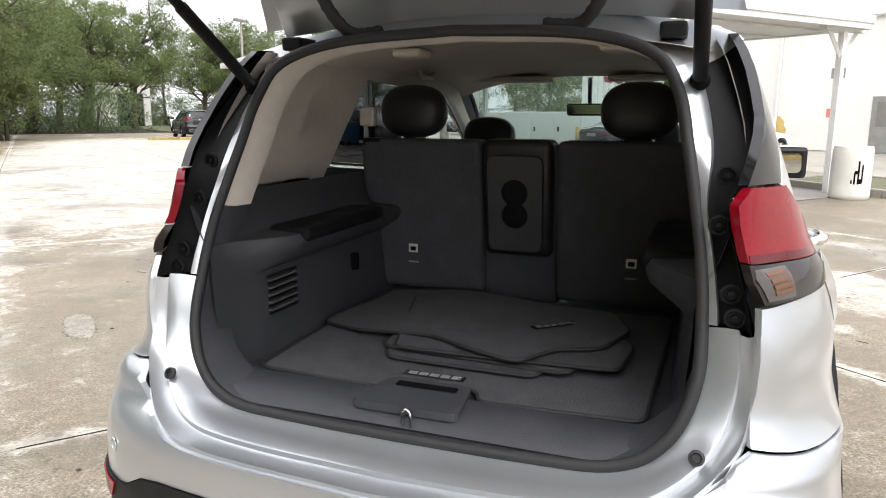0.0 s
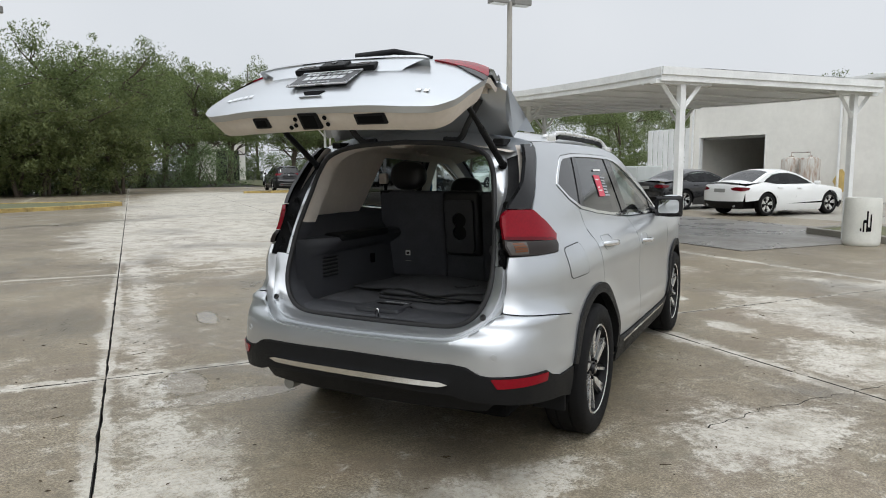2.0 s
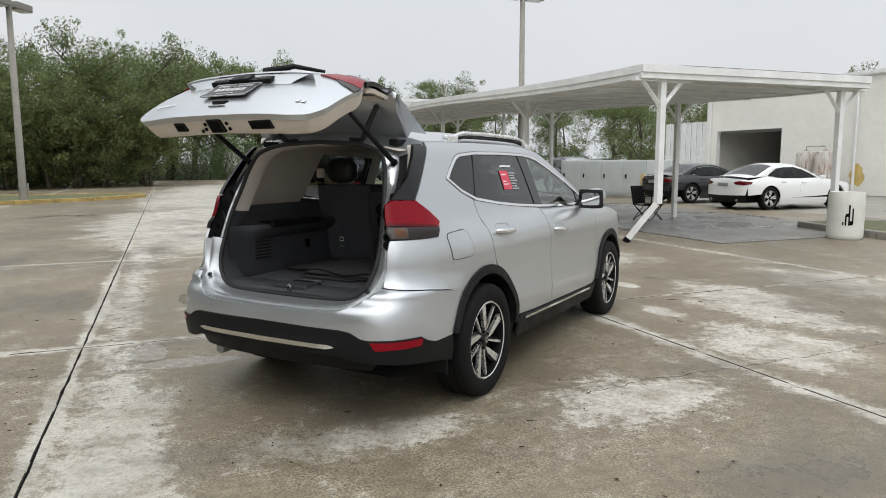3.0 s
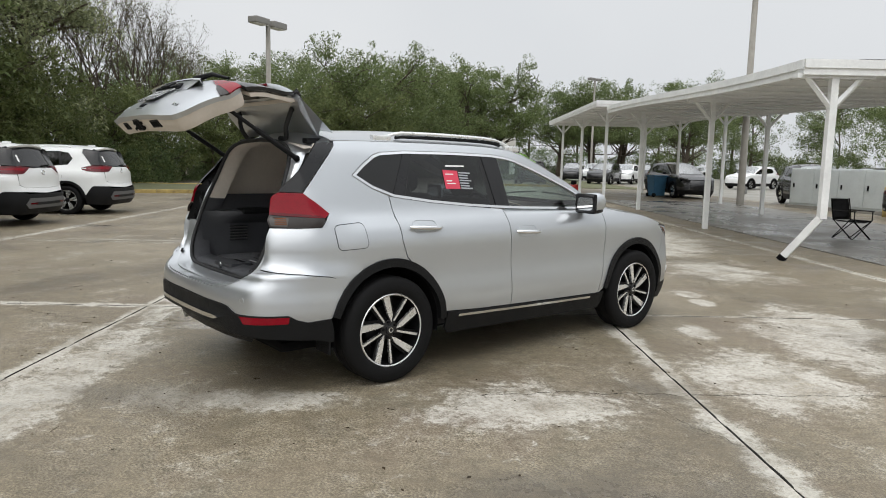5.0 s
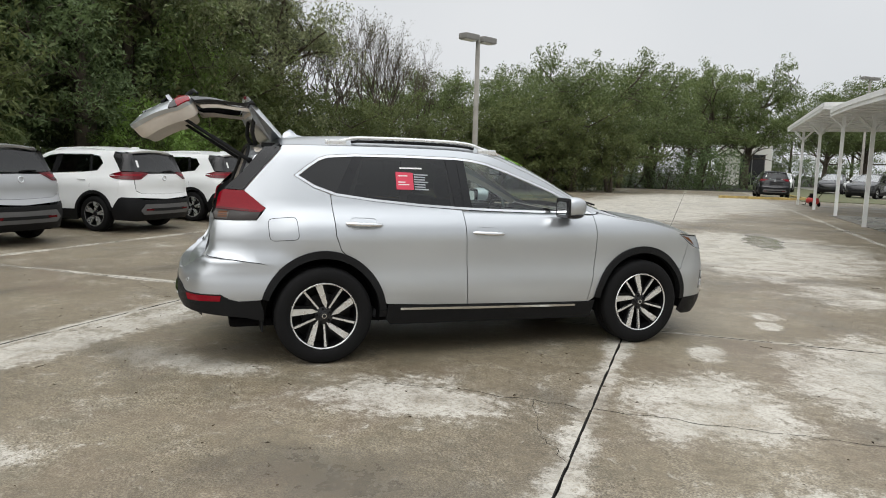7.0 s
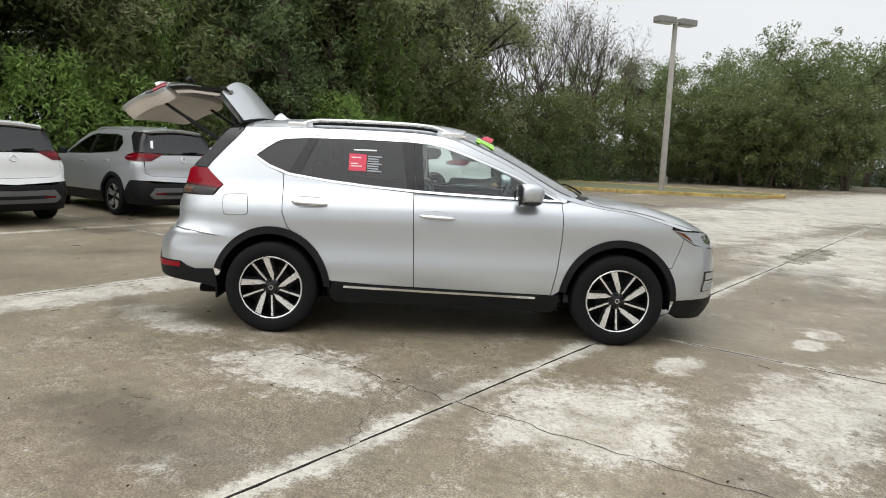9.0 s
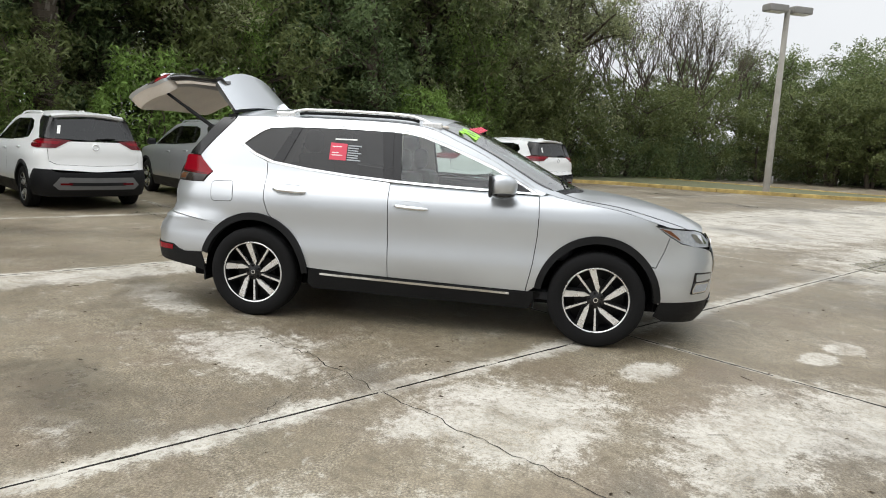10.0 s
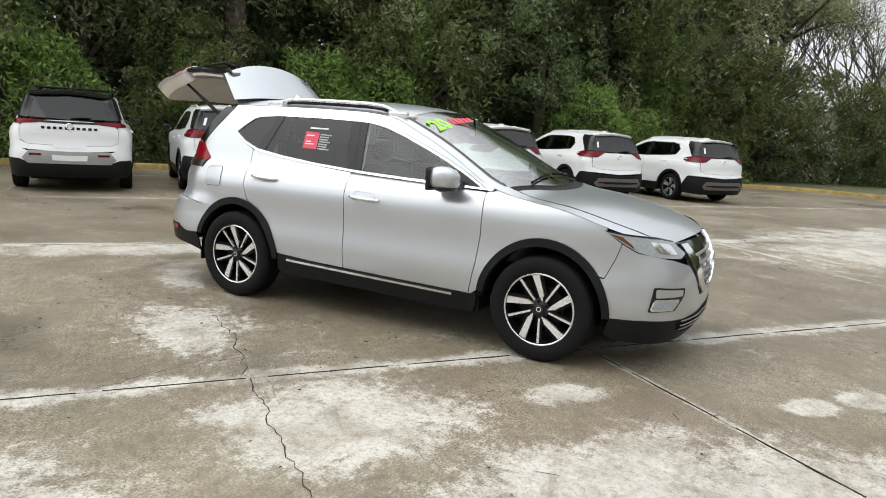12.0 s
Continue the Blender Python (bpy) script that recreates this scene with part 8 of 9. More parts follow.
    for p in posts:
        pair("pillar", P(p), M_GLOSSBLACK, "", 0.002, 0.12, 0.01)
    for y in seams:
        pair("door_seam", P([(y - 0.003, 1.10 if kind == "suv" else 0.94), (y + 0.003, 1.10 if kind == "suv" else 0.94), (y + 0.033, low + 0.06), (y + 0.027, low + 0.06)]), M_DARK, "", 0.0015, 0.2, 0)
    for y, z in (((0.20, 1.03), (1.16, 0.98)) if kind == "suv" else ((0.42, 0.86), (1.22, 0.84))):
        for s in (1, -1):
            bm = bmesh.new()
            p = S.at(S.r_of(y * long_, z * up), z * up)
            box(bm, s * p.x - 0.02, s * p.x + 0.028, p.y, p.y + 0.2, p.z - 0.018, p.z + 0.018, 0.01)
            part("door_handle", bm, paint, car)
    sill = [(0.42, 0.44), (2.28, 0.42), (2.26, 0.22), (0.44, 0.22)] if kind == "suv" else [(0.37, 0.365), (2.33, 0.365), (2.32, 0.16), (0.38, 0.16)]
    pair("sill", P(sill), M_CLAD if cladding else paint, "", 0.004, 0.15)
    if cladding:
        for cy in (ar, af):
            ring = [(cy + 0.475 * math.cos(radians(a)), rz + 0.475 * math.sin(radians(a))) for a in range(0, 171, 10)] + [(cy + 0.41 * math.cos(radians(a)), rz + 0.41 * math.sin(radians(a))) for a in range(170, -1, -10)]
            pair("arch_flare", A(ring), M_CLAD, "", 0.012, 0.1, 0.06)
    for cy in (ar, af):
        for s in (1, -1):
            bm = bmesh.new()
            vs = [bm.verts.new((s * 0.6, cy + 0.44 * math.cos(radians(a)), rz + 0.44 * math.sin(radians(a)))) for a in range(-10, 191, 10)]
            bm.faces.new(vs)
            part("arch_back", bm, M_DARK, car)
    # roof, screens, bonnet
    def sheet(nm, f, t0, t1, mat, lab="", out=0.0, ny=14, nt=12):
        rows = []
        for i in range(ny + 1):
            row = []
            for j in range(nt + 1):
                t = t0 + (t1 - t0) * j / nt
                a, b = f(t)
                row.append(S.top(t, (a + (b - a) * i / ny) * long_, 2.6, out))
            rows.append(row)
        part(nm, loft(rows), mat, car, lab, True, 45)

    if kind == "suv":
        r0, r1, c1 = -0.52, lambda t: 1.50 - 0.09 * t * t, lambda t: 2.48 - 0.18 * t * t
    else:
        r0, r1, c1 = 0.32, lambda t: 1.28 - 0.08 * t * t, lambda t: 2.12 - 0.14 * t * t
        sheet("rear_screen", lambda t: (-0.42, 0.32), -0.86, 0.86, M_TINT, "dark rear screen", 0.0)
        for s in (1, -1):
            sheet("c_pillar", lambda t: (-0.42, 0.32), 0.86 * s, 1.0 * s, paint, "", 0.0, 10, 3)
        sheet("boot_lid", lambda t: (-0.92 + 0.14 * t * t, -0.42), -1.0, 1.0, paint)
    sheet("roof", lambda t: (r0, r1(t)), -1, 1, roof_mat, ny=18)
    sheet("windscreen", lambda t: (r1(t), c1(t)), -0.9, 0.9, M_SCREEN, "", -0.002)
    for s in (1, -1):
        sheet("a_pillar", lambda t: (r1(t), c1(t)), 0.9 * s, 1.0 * s, paint, "", 0.0, 10, 3)
    sheet("bonnet", lambda t: (c1(t), 3.42), -1, 1, paint)
    # nose and tail
    z0 = 0.78 * up if kind == "suv" else 0.70
    pair("nose_panel", [(S.r_of(3.2 * long_, 0.5), 0.42), (L, 0.42), (L, z0 + 0.08), (S.r_x(0.6 * wide, z0, True), z0 + 0.08), (S.r_of(3.2 * long_, z0), z0)], paint, "", 0.002)
    pair("nose_lip", [(S.r_of(3.15 * long_, 0.3), 0.42), (L, 0.42), (L, 0.2), (S.r_of(3.15 * long_, 0.2), 0.2)], M_CLAD, "", 0.004)
    X = lambda x, z: (rx(x * wide, z * up), z * up)
    T = lambda pts: [X(x, z) for x, z in pts]

    def sym(pts):
        return pts + [(-r, z) for r, z in pts[::-1]]

    def tailpart(nm, half, mat, lab="", out=0.004, hem=0.02):
        part(nm, skin(S, sym(half), out, 0.1, hem), mat, car, lab, True, 50)

    if kind == "suv":
        tailpart("gate_panel", T([(0.001, 0.76), (0.60, 0.78), (0.71, 0.84), (0.71, 1.06), (0.62, 1.16), (0.001, 1.17)]), paint)
        tailpart("gate_lower", T([(0.001, 0.66), (0.69, 0.70), (0.72, 0.83), (0.60, 0.775), (0.001, 0.755)]), paint, "", 0.001)
        pair("rear_corner", P([(-0.60, 0.79), (-0.62, 1.0), (-0.58, 1.1)]) + T([(0.715, 1.1), (0.715, 0.85), (0.69, 0.70)]) + P([(-0.66, 0.66), (-0.5, 0.48), (-0.42, 0.505)]), paint, "", 0.0)
        tailpart("rear_window", T([(0.001, 1.19), (0.60, 1.21), (0.57, 1.32), (0.50, 1.52), (0.001, 1.56)]), M_DARKGLASS, "dark rear window", 0.002, 0)
        pair("window_side_trim", T([(0.60, 1.20), (0.66, 1.21)]) + P([(-0.54, 1.22), (-0.31, 1.50), (-0.30, 1.585), (-0.46, 1.57)]) + T([(0.50, 1.53)]), M_GLOSSBLACK, "", 0.003)
        bm = loft([[Vector((x * wide, -0.50, (1.655 - 0.04 * (x / 0.58) ** 2) * up)), Vector((x * wide, -0.66 + 0.07 * (x / 0.58) ** 2, (1.63 - 0.05 * (x / 0.58) ** 2) * up)), Vector((x * wide, -0.64 + 0.07 * (x / 0.58) ** 2, (1.595 - 0.05 * (x / 0.58) ** 2) * up)), Vector((x * wide, -0.50, (1.57 - 0.05 * (x / 0.58) ** 2) * up))] for x in [-0.58 + 0.116 * k for k in range(11)]])
        part("spoiler", bm, roof_mat, car, "", True, 45)
        for sg in (1, -1):
            pts = lamp
            o = T(pts[0]) + P(pts[1]) + T(pts[2])
            part("tail_lamp", skin(S, o, 0.012, 0.1, 0.02, 0, sg < 0), M_REDDARK, car, "dark red tail lamp", True, 50)
            o2 = T([(0.50, 1.165), (0.70, 1.165)]) + P([(-0.48, 1.15), (-0.45, 1.125)]) + T([(0.70, 1.12), (0.58, 1.115)])
            part("lamp_strip", skin(S, o2, 0.015, 0.1, 0.004, 0, sg < 0), M_RED, car)
        if rack:
            tailpart("bumper", T([(0.001, 0.66), (0.60, 0.665), (0.70, 0.70)]) + P([(-0.66, 0.70), (-0.5, 0.50), (-0.44, 0.44)]) + T([(0.74, 0.45), (0.001, 0.45)]), paint, "", 0.006)
        dz = -0.16 if rack else 0.0
        tailpart("bumper_cladding", T([(0.001, 0.645 + dz), (0.60, 0.65 + dz), (0.73, 0.70 + dz)]) + P([(-0.66, 0.705 + dz), (-0.60, 0.68 + dz), (-0.48, 0.50 + dz * 0.5), (-0.44, 0.40), (-0.47, 0.26)]) + T([(0.66, 0.24), (0.001, 0.24)]), M_CLAD, "black lower bumper", 0.012)
        tailpart("skid_panel", T([(0.001, 0.56 + dz * -0.7), (0.58, 0.57 + dz * -0.7), (0.68, 0.44 - dz * 0.7), (0.60, 0.36 - dz * 0.7), (0.001, 0.36 - dz * 0.7)]), M_GREY_STEEL if rack else M_SKID, "grey skid panel", 0.022)
        tailpart("skid_slot", T([(0.001, 0.48 - dz * 0.8), (0.46 if not rack else 0.26, 0.485 - dz * 0.8), (0.44 if not rack else 0.25, 0.43 - dz * 0.6), (0.001, 0.425 - dz * 0.6)]), M_WHITECAR if rack else M_CLAD, "", 0.026)
        for sg in (1, -1):
            part("reflector", skin(S, T([(0.40, 0.475 - dz), (0.58, 0.475 - dz), (0.58, 0.44 - dz), (0.41, 0.44 - dz)]), 0.028, 0.1, 0.004, 0, sg < 0), M_REDDARK, car)
        e = S.at(0, 1.075 * up)
        bm = bmesh.new()
        lathe(bm, [(0.055, 0.0), (0.055, 0.012), (0.042, 0.014), (0.04, 0.0)], 20)
        bmesh.ops.transform(bm, matrix=Matrix.Translation(e + Vector((0, -0.006, 0))) @ Matrix.Rotation(radians(80), 4, "X"), verts=bm.verts)
        part("emblem", bm, M_CHROME, car, "plain round emblem", True)
        bm = bmesh.new()
        box(bm, -0.20, 0.20, e.y - 0.012, e.y + 0.02, 0.965 * up, 0.985 * up, 0.004)
        part("handle_bar", bm, M_CLAD, car)
        for k in range(0 if rack else 5):
            bm = bmesh.new()
            box(bm, -0.17 + 0.075 * k, -0.14 + 0.075 * k, e.y - 0.010, e.y + 0.01, 1.0 * up, 1.015 * up)
            part("badge_bar", bm, M_GREY_STEEL, car)
        bm = bmesh.new()
        w0, w1 = S.at(0.02, 1.20 * up, 0.02), S.at(rx(0.34, 1.22 * up), 1.225 * up, 0.015)
        tube(bm, [w0, (w0 + w1) / 2 + Vector((0, -0.01, 0.01)), w1], [0.02, 0.014, 0.008], 6)
        part("rear_wiper", bm, M_DARK, car)
        bm = bmesh.new()
        box(bm, -0.02, 0.02, -0.30, -0.12, 1.66 * up, 1.70 * up, 0.012)
        part("antenna_fin", bm, roof_mat, car)
        for s in (1, -1):
            bm = bmesh.new()
            tube(bm, [S.top(0.9 * s, y * long_, 2.6, 0.03 + (0.06 if rack else 0) if 0.1 < y < 1.2 else 0.0) for y in (0.0, 0.12, 0.5, 0.9, 1.18, 1.3)], 0.016, 6)
            part("roof_rail", bm, M_CLAD if rack else roof_mat, car)
        if not rack:
            part("paper_label", skin(S, T([(0.47, 1.43), (0.52, 1.425), (0.555, 1.29), (0.51, 1.29)]), 0.0035, 0.1, 0, 0, True), M_WHITE_LABEL, car, "white paper label on the rear window")
        if rack:
            for k in range(10):
                bm = bmesh.new()
                q = S.at(math.copysign(rx(abs(-0.405 + 0.09 * k), 1.045 * up), -0.405 + 0.09 * k), 1.045 * up)
                box(bm, q.x - 0.026, q.x + 0.026, q.y - 0.012, q.y + 0.01, q.z - 0.022, q.z + 0.022)
                part("letter_bar", bm, M_CLAD, car)
            tailpart("lamp_bar", T([(0.001, 1.155), (0.42, 1.16), (0.42, 1.125), (0.001, 1.115)]), M_GLOSSBLACK, "gloss black bar between the lamps", 0.008)
            part("plate_panel", skin(S, sym(T([(0.001, 0.86), (0.26, 0.86), (0.24, 0.73), (0.001, 0.72)])), 0.009, 0.1, 0.004), M_WHITECAR, car, "", True, 50)
            for y in (0.25, 0.95):
                bm = bmesh.new()
                tube(bm, [S.top(-0.9, y, 2.6, 0.09), S.top(0.9, y, 2.6, 0.09)], 0.018, 6)
                part("cross_bar", bm, M_CLAD, car)
    else:
        tailpart("tail_panel", T([(0.001, 0.44), (0.80, 0.46), (0.83, 0.72), (0.76, 0.93), (0.001, 0.985)]), paint, "", 0.002)
        tailpart("rear_diffuser", T([(0.001, 0.44), (0.80, 0.46), (0.78, 0.24), (0.001, 0.22)]), M_CLAD, "", 0.004)
        for sg in (1, -1):
            part("tail_lamp", skin(S, T([(0.42, 0.84), (0.60, 0.89), (0.79, 0.88)]) + P([(-0.66, 0.86), (-0.70, 0.80)]) + T([(0.76, 0.76), (0.50, 0.79)]), 0.012, 0.1, 0.01, 0, sg < 0), M_REDDARK, car, "dark red tail lamp", True, 50)
            bm = bmesh.new()
            rod(bm, (sg * 0.52, -0.99, 0.32), (sg * 0.52, -0.8, 0.32), 0.05, seg=14)
            part("exhaust_tip", bm, M_CHROME, car)
        tailpart("plate_panel", T([(0.001, 0.83), (0.22, 0.83), (0.22, 0.72), (0.001, 0.72)]), M_GREY_STEEL, "", 0.008)
    for s in (1, -1):
        bm = bmesh.new()
        box(bm, 0.95 * wide, 1.12 * wide, 1.90 * long_, 2.02 * long_, 1.10 * up if kind == "suv" else 0.94, 1.24 * up if kind == "suv" else 1.06, 0.04)
        for v in bm.verts:
            v.co.x *= s
        bmesh.ops.recalc_face_normals(bm, faces=bm.faces[:])
        part("door_mirror", bm, M_GLOSSBLACK if kind == "suv" else paint, car)
    bm = bmesh.new()
    box(bm, -0.62, 0.62, -0.8, 3.2, 0.22, 0.8 if kind != "suv" else 0.9)
    part("floor_pan", bm, M_DARK, car)
    for s in (-1, 1):
        for y in (0.45, 1.25):
            bm = bmesh.new()
            pad(bm, s * 0.37 - 0.23, s * 0.37 + 0.23, y, y + 0.14, 0.8, 1.15 * (1 if kind == "suv" else 0.85), 0.04, 0.08)
            part("seat", bm, M_LEATHER, car)
            bm = bmesh.new()
            pad(bm, s * 0.37 - 0.11, s * 0.37 + 0.11, y - 0.08, y + 0.02, 1.18 * (1 if kind == "suv" else 0.86), 1.34 * (1 if kind == "suv" else 0.88), 0.04)
            part("headrest", bm, M_LEATHER, car)
        for y in (ar, af):
            wheel_at(car, s * 0.82 * wide, y, rz, s, 0.352, 0.245, 0.22, "five", False)
    return car


LAMP_WEDGE = ([(0.37, 1.185), (0.60, 1.205), (0.68, 1.20)], [(-0.55, 1.20), (-0.40, 1.165), (-0.32, 1.135), (-0.36, 1.095), (-0.50, 1.06)], [(0.70, 1.05), (0.60, 1.055)])
LAMP_THIN = ([(0.36, 1.165), (0.60, 1.175), (0.70, 1.17)], [(-0.50, 1.15), (-0.42, 1.13), (-0.45, 1.10)], [(0.70, 1.095), (0.45, 1.12)])
white_suv = far_car("white_suv", "new white compact SUV nosed up to the wood", M_WHITECAR, (1.0, 1.0), 1.70, M_WHITECAR, LAMP_WEDGE)
grey_suv = far_car("grey_suv", "new pale grey compact SUV parked before the wood", M_GREYCAR, (1.0, 1.0), 1.70, M_GREYCAR, LAMP_WEDGE)
big_suv = far_car("white_large_suv", "large white SUV with a black roof and rails", M_WHITECAR, (1.06, 1.0), 1.80, M_GLOSSBLACK, LAMP_THIN, rack=True)
# each faces the wood: its nose points along -V
NOSE_TURN = 0.0
row = lambda u, dv=0.0, turn=0.0: lot_pose(u, -8.15 + dv, 0.0, turn)
white_suv.matrix_basis = row(0.2, 0.0, 1.5)
grey_suv.matrix_basis = row(3.15, 0.0, -1.0)
big_suv.matrix_basis = row(-2.55, 0.05, 0.5)
for u, dv, t in ((6.3, 0.05, 0.6), (9.3, -0.05, -0.8), (12.55, 0.1, 0.4)):
    copy_thing(white_suv, row(u, dv, t))

white_sedan = far_car("white_sedan", "white four-door sedan parked before the service building", M_WHITECAR, (0.97, 1.03), 1.44, M_WHITECAR, LAMP_WEDGE, "sedan", cladding=False)
white_sedan.matrix_basis = lot_pose(12.15, 15.9, 0, 180)
dark_sedan = far_car("dark_sedan", "dark grey four-door sedan beside the white sedan", M_BLACKCAR, (0.97, 1.03), 1.44, M_BLACKCAR, LAMP_WEDGE, "sedan", cladding=False)
dark_sedan.matrix_basis = lot_pose(15.9, 16.2, 0, 180)
black_suv = far_car("black_suv", "black SUV parked beyond the carports", M_BLACKCAR, (1.02, 1.02), 1.74, M_BLACKCAR, LAMP_WEDGE)
black_suv.matrix_basis = lot_pose(31.0, 13.2, 0, 95)
copy_thing(black_suv, lot_pose(25.2, 17.3, 0, 80))
copy_thing(black_suv, lot_pose(43.5, 7.9, 0, -90))
for i, (u, v, t) in enumerate(((52, 15.5, 60), (55, 18, 62), (58, 20.5, 60), (47, 26, 30), (44.5, 29, 30), (63.0, 10.6, 80), (41, 31, 30), (61.5, 23, 60), (65, 26, 62), (69, 30, 58), (62, 14.5, 75), (66, 17.5, 70), (70, 21.5, 66), (52, 33, 40))):
    copy_thing(white_suv if i % 2 else black_suv, lot_pose(u, v, 0, t))


def far_building():
    t = thing("showroom", "far white showroom block with a tall glazed front", "building", lot_pose(92.3, 12.4, 0, 0) @ Matrix.Scale(1.25, 4))
    bm = bmesh.new()
    box(bm, 0, 14, 3.0, 4.6, 0, 5.2)
    box(bm, 0, 14, 0.0, 0.6, 0, 5.2)
    box(bm, 0, 14, 0.6, 3.0, 3.2, 5.2)
    part("wall", bm, M_WALL, t)
    bm = bmesh.new()
    box(bm, 0.3, 0.36, 0.6, 3.0, 0, 3.2)
    part("glazed_front", bm, M_GLOSSBLACK, t, "dark glazed front")
    for y in (0.6, 1.8, 2.94):
        bm = bmesh.new()
        box(bm, 0.22, 0.30, y, y + 0.06, 0, 3.2)
        part("mullion", bm, M_GREY_STEEL, t)
    return t


far_building()


def air_pump():
    t = thing("air_compressor", "small red wheeled compressor with a black hose under the carport", "compressor", lot_pose(32.6, 8.6, 0, 20) @ Matrix.Scale(0.8, 4))
    M = surface("worn_red_paint", (0.42, 0.035, 0.03), 0.45, vary=0.2, scale=8)
    bm = bmesh.new()
    rod(bm, (-0.4, 0, 0.34), (0.4, 0, 0.34), 0.2, seg=18)
    part("tank", bm, M, t, "", True, 40)
    bm = bmesh.new()
    box(bm, -0.16, 0.2, -0.12, 0.12, 0.52, 0.78, 0.03)
    part("motor", bm, M_DARK, t)
    for s in (-1, 1):
        bm = bmesh.new()
        lathe(bm, [(0, s * 0.2), (0.13, s * 0.2), (0.14, s * 0.24), (0.13, s * 0.28), (0, s * 0.28)], 16)
        bmesh.ops.transform(bm, matrix=Matrix.Translation((-0.28, 0, 0.14)) @ Matrix.Rotation(radians(90), 4, "X"), verts=bm.verts)
        part("wheel", bm, M_DARK, t, "", True, 40)
    bm = bmesh.new()
    tube(bm, catmull([(0.3, 0, 0.45), (0.6, -0.1, 0.62), (1.0, -0.2, 0.4), (1.3, -0.25, 0.05), (1.9, -0.4, 0.03)], 6), 0.025, 6)
    part("hose", bm, M_DARK, t, "", True)
    bm = bmesh.new()
    tube(bm, [(-0.35, -0.15, 0.5), (-0.7, -0.15, 0.8), (-0.7, 0.15, 0.8), (-0.35, 0.15, 0.5)], 0.018, 6)
    part("handle", bm, M_DARK, t, "", True)


air_pump()


def waste_bin():
    t = thing("waste_bin", "blue plastic wheeled bin on the far edge of the yard", "bin", lot_pose(29.0, 12.0, 0, 15))
    M = surface("blue_plastic", (0.035, 0.12, 0.21), 0.5, vary=0.15, scale=5)
    bm = bmesh.new()
    g = box(bm, -0.33, 0.33, -0.36, 0.36, 0.06, 1.0, 0.03)
    for v in bm.verts:
        k = 0.82 + 0.18 * v.co.z
        v.co.x *= k
        v.co.y *= k
    part("body", bm, M, t)
    bm = bmesh.new()
    box(bm, -0.36, 0.36, -0.39, 0.40, 1.0, 1.07, 0.03)
    part("lid", bm, M, t)
    for s in (-1, 1):
        bm = bmesh.new()
        rod(bm, (s * 0.22, 0.3, 0.1), (s * 0.30, 0.3, 0.1), 0.1, seg=16)
        part("wheel", bm, M_DARK, t)


waste_bin()


def rusty_tanks():
    t = thing("storage_tanks", "pair of rust-streaked grey tanks beside the service building", "tank", lot_pose(17.9, 25.6, 0, 0))
    m, n, l, p = nodes_of("rust_streaked_paint")
    pos = n.new("ShaderNodeTexCoord").outputs["Object"]
    mp = n.new("ShaderNodeMapping")
    mp.inputs["Scale"].default_value = (5, 5, 0.7)
    l.new(pos, mp.inputs["Vector"])
    l.new(link_ramp(n, l, noise_node(n, l, mp.outputs["Vector"], 2.0, 6.0, 0.7), [(0.4, (0.5, 0.5, 0.47)), (0.56, (0.36, 0.30, 0.25)), (0.66, (0.16, 0.06, 0.035))]), p.inputs["Base Color"])
    p.inputs["Roughness"].default_value = 0.7
    for x, r in ((-0.5, 0.42), (0.45, 0.42)):
        bm = bmesh.new()
        lathe(bm, [(0, 0.1), (r, 0.12), (r, 1.82), (r * 0.85, 1.9), (0.1, 1.95), (0.1, 2.0), (0, 2.0)], 24)
        for v in bm.verts:
            v.co.x += x
        part("tank", bm, m, t, "", True, 40)
    bm = bmesh.new()
    box(bm, -1.1, 1.0, -0.5, 0.5, 0.0, 0.1, 0.02)
    part("skid", bm, M_GREY_STEEL, t)
    bm = bmesh.new()
    tube(bm, [(-0.5, 0, 2.0), (-0.5, 0, 2.15), (0.45, 0, 2.15), (0.45, 0, 2.0)], 0.03, 8)
    part("pipe", bm, m, t)
    return t


rusty_tanks()


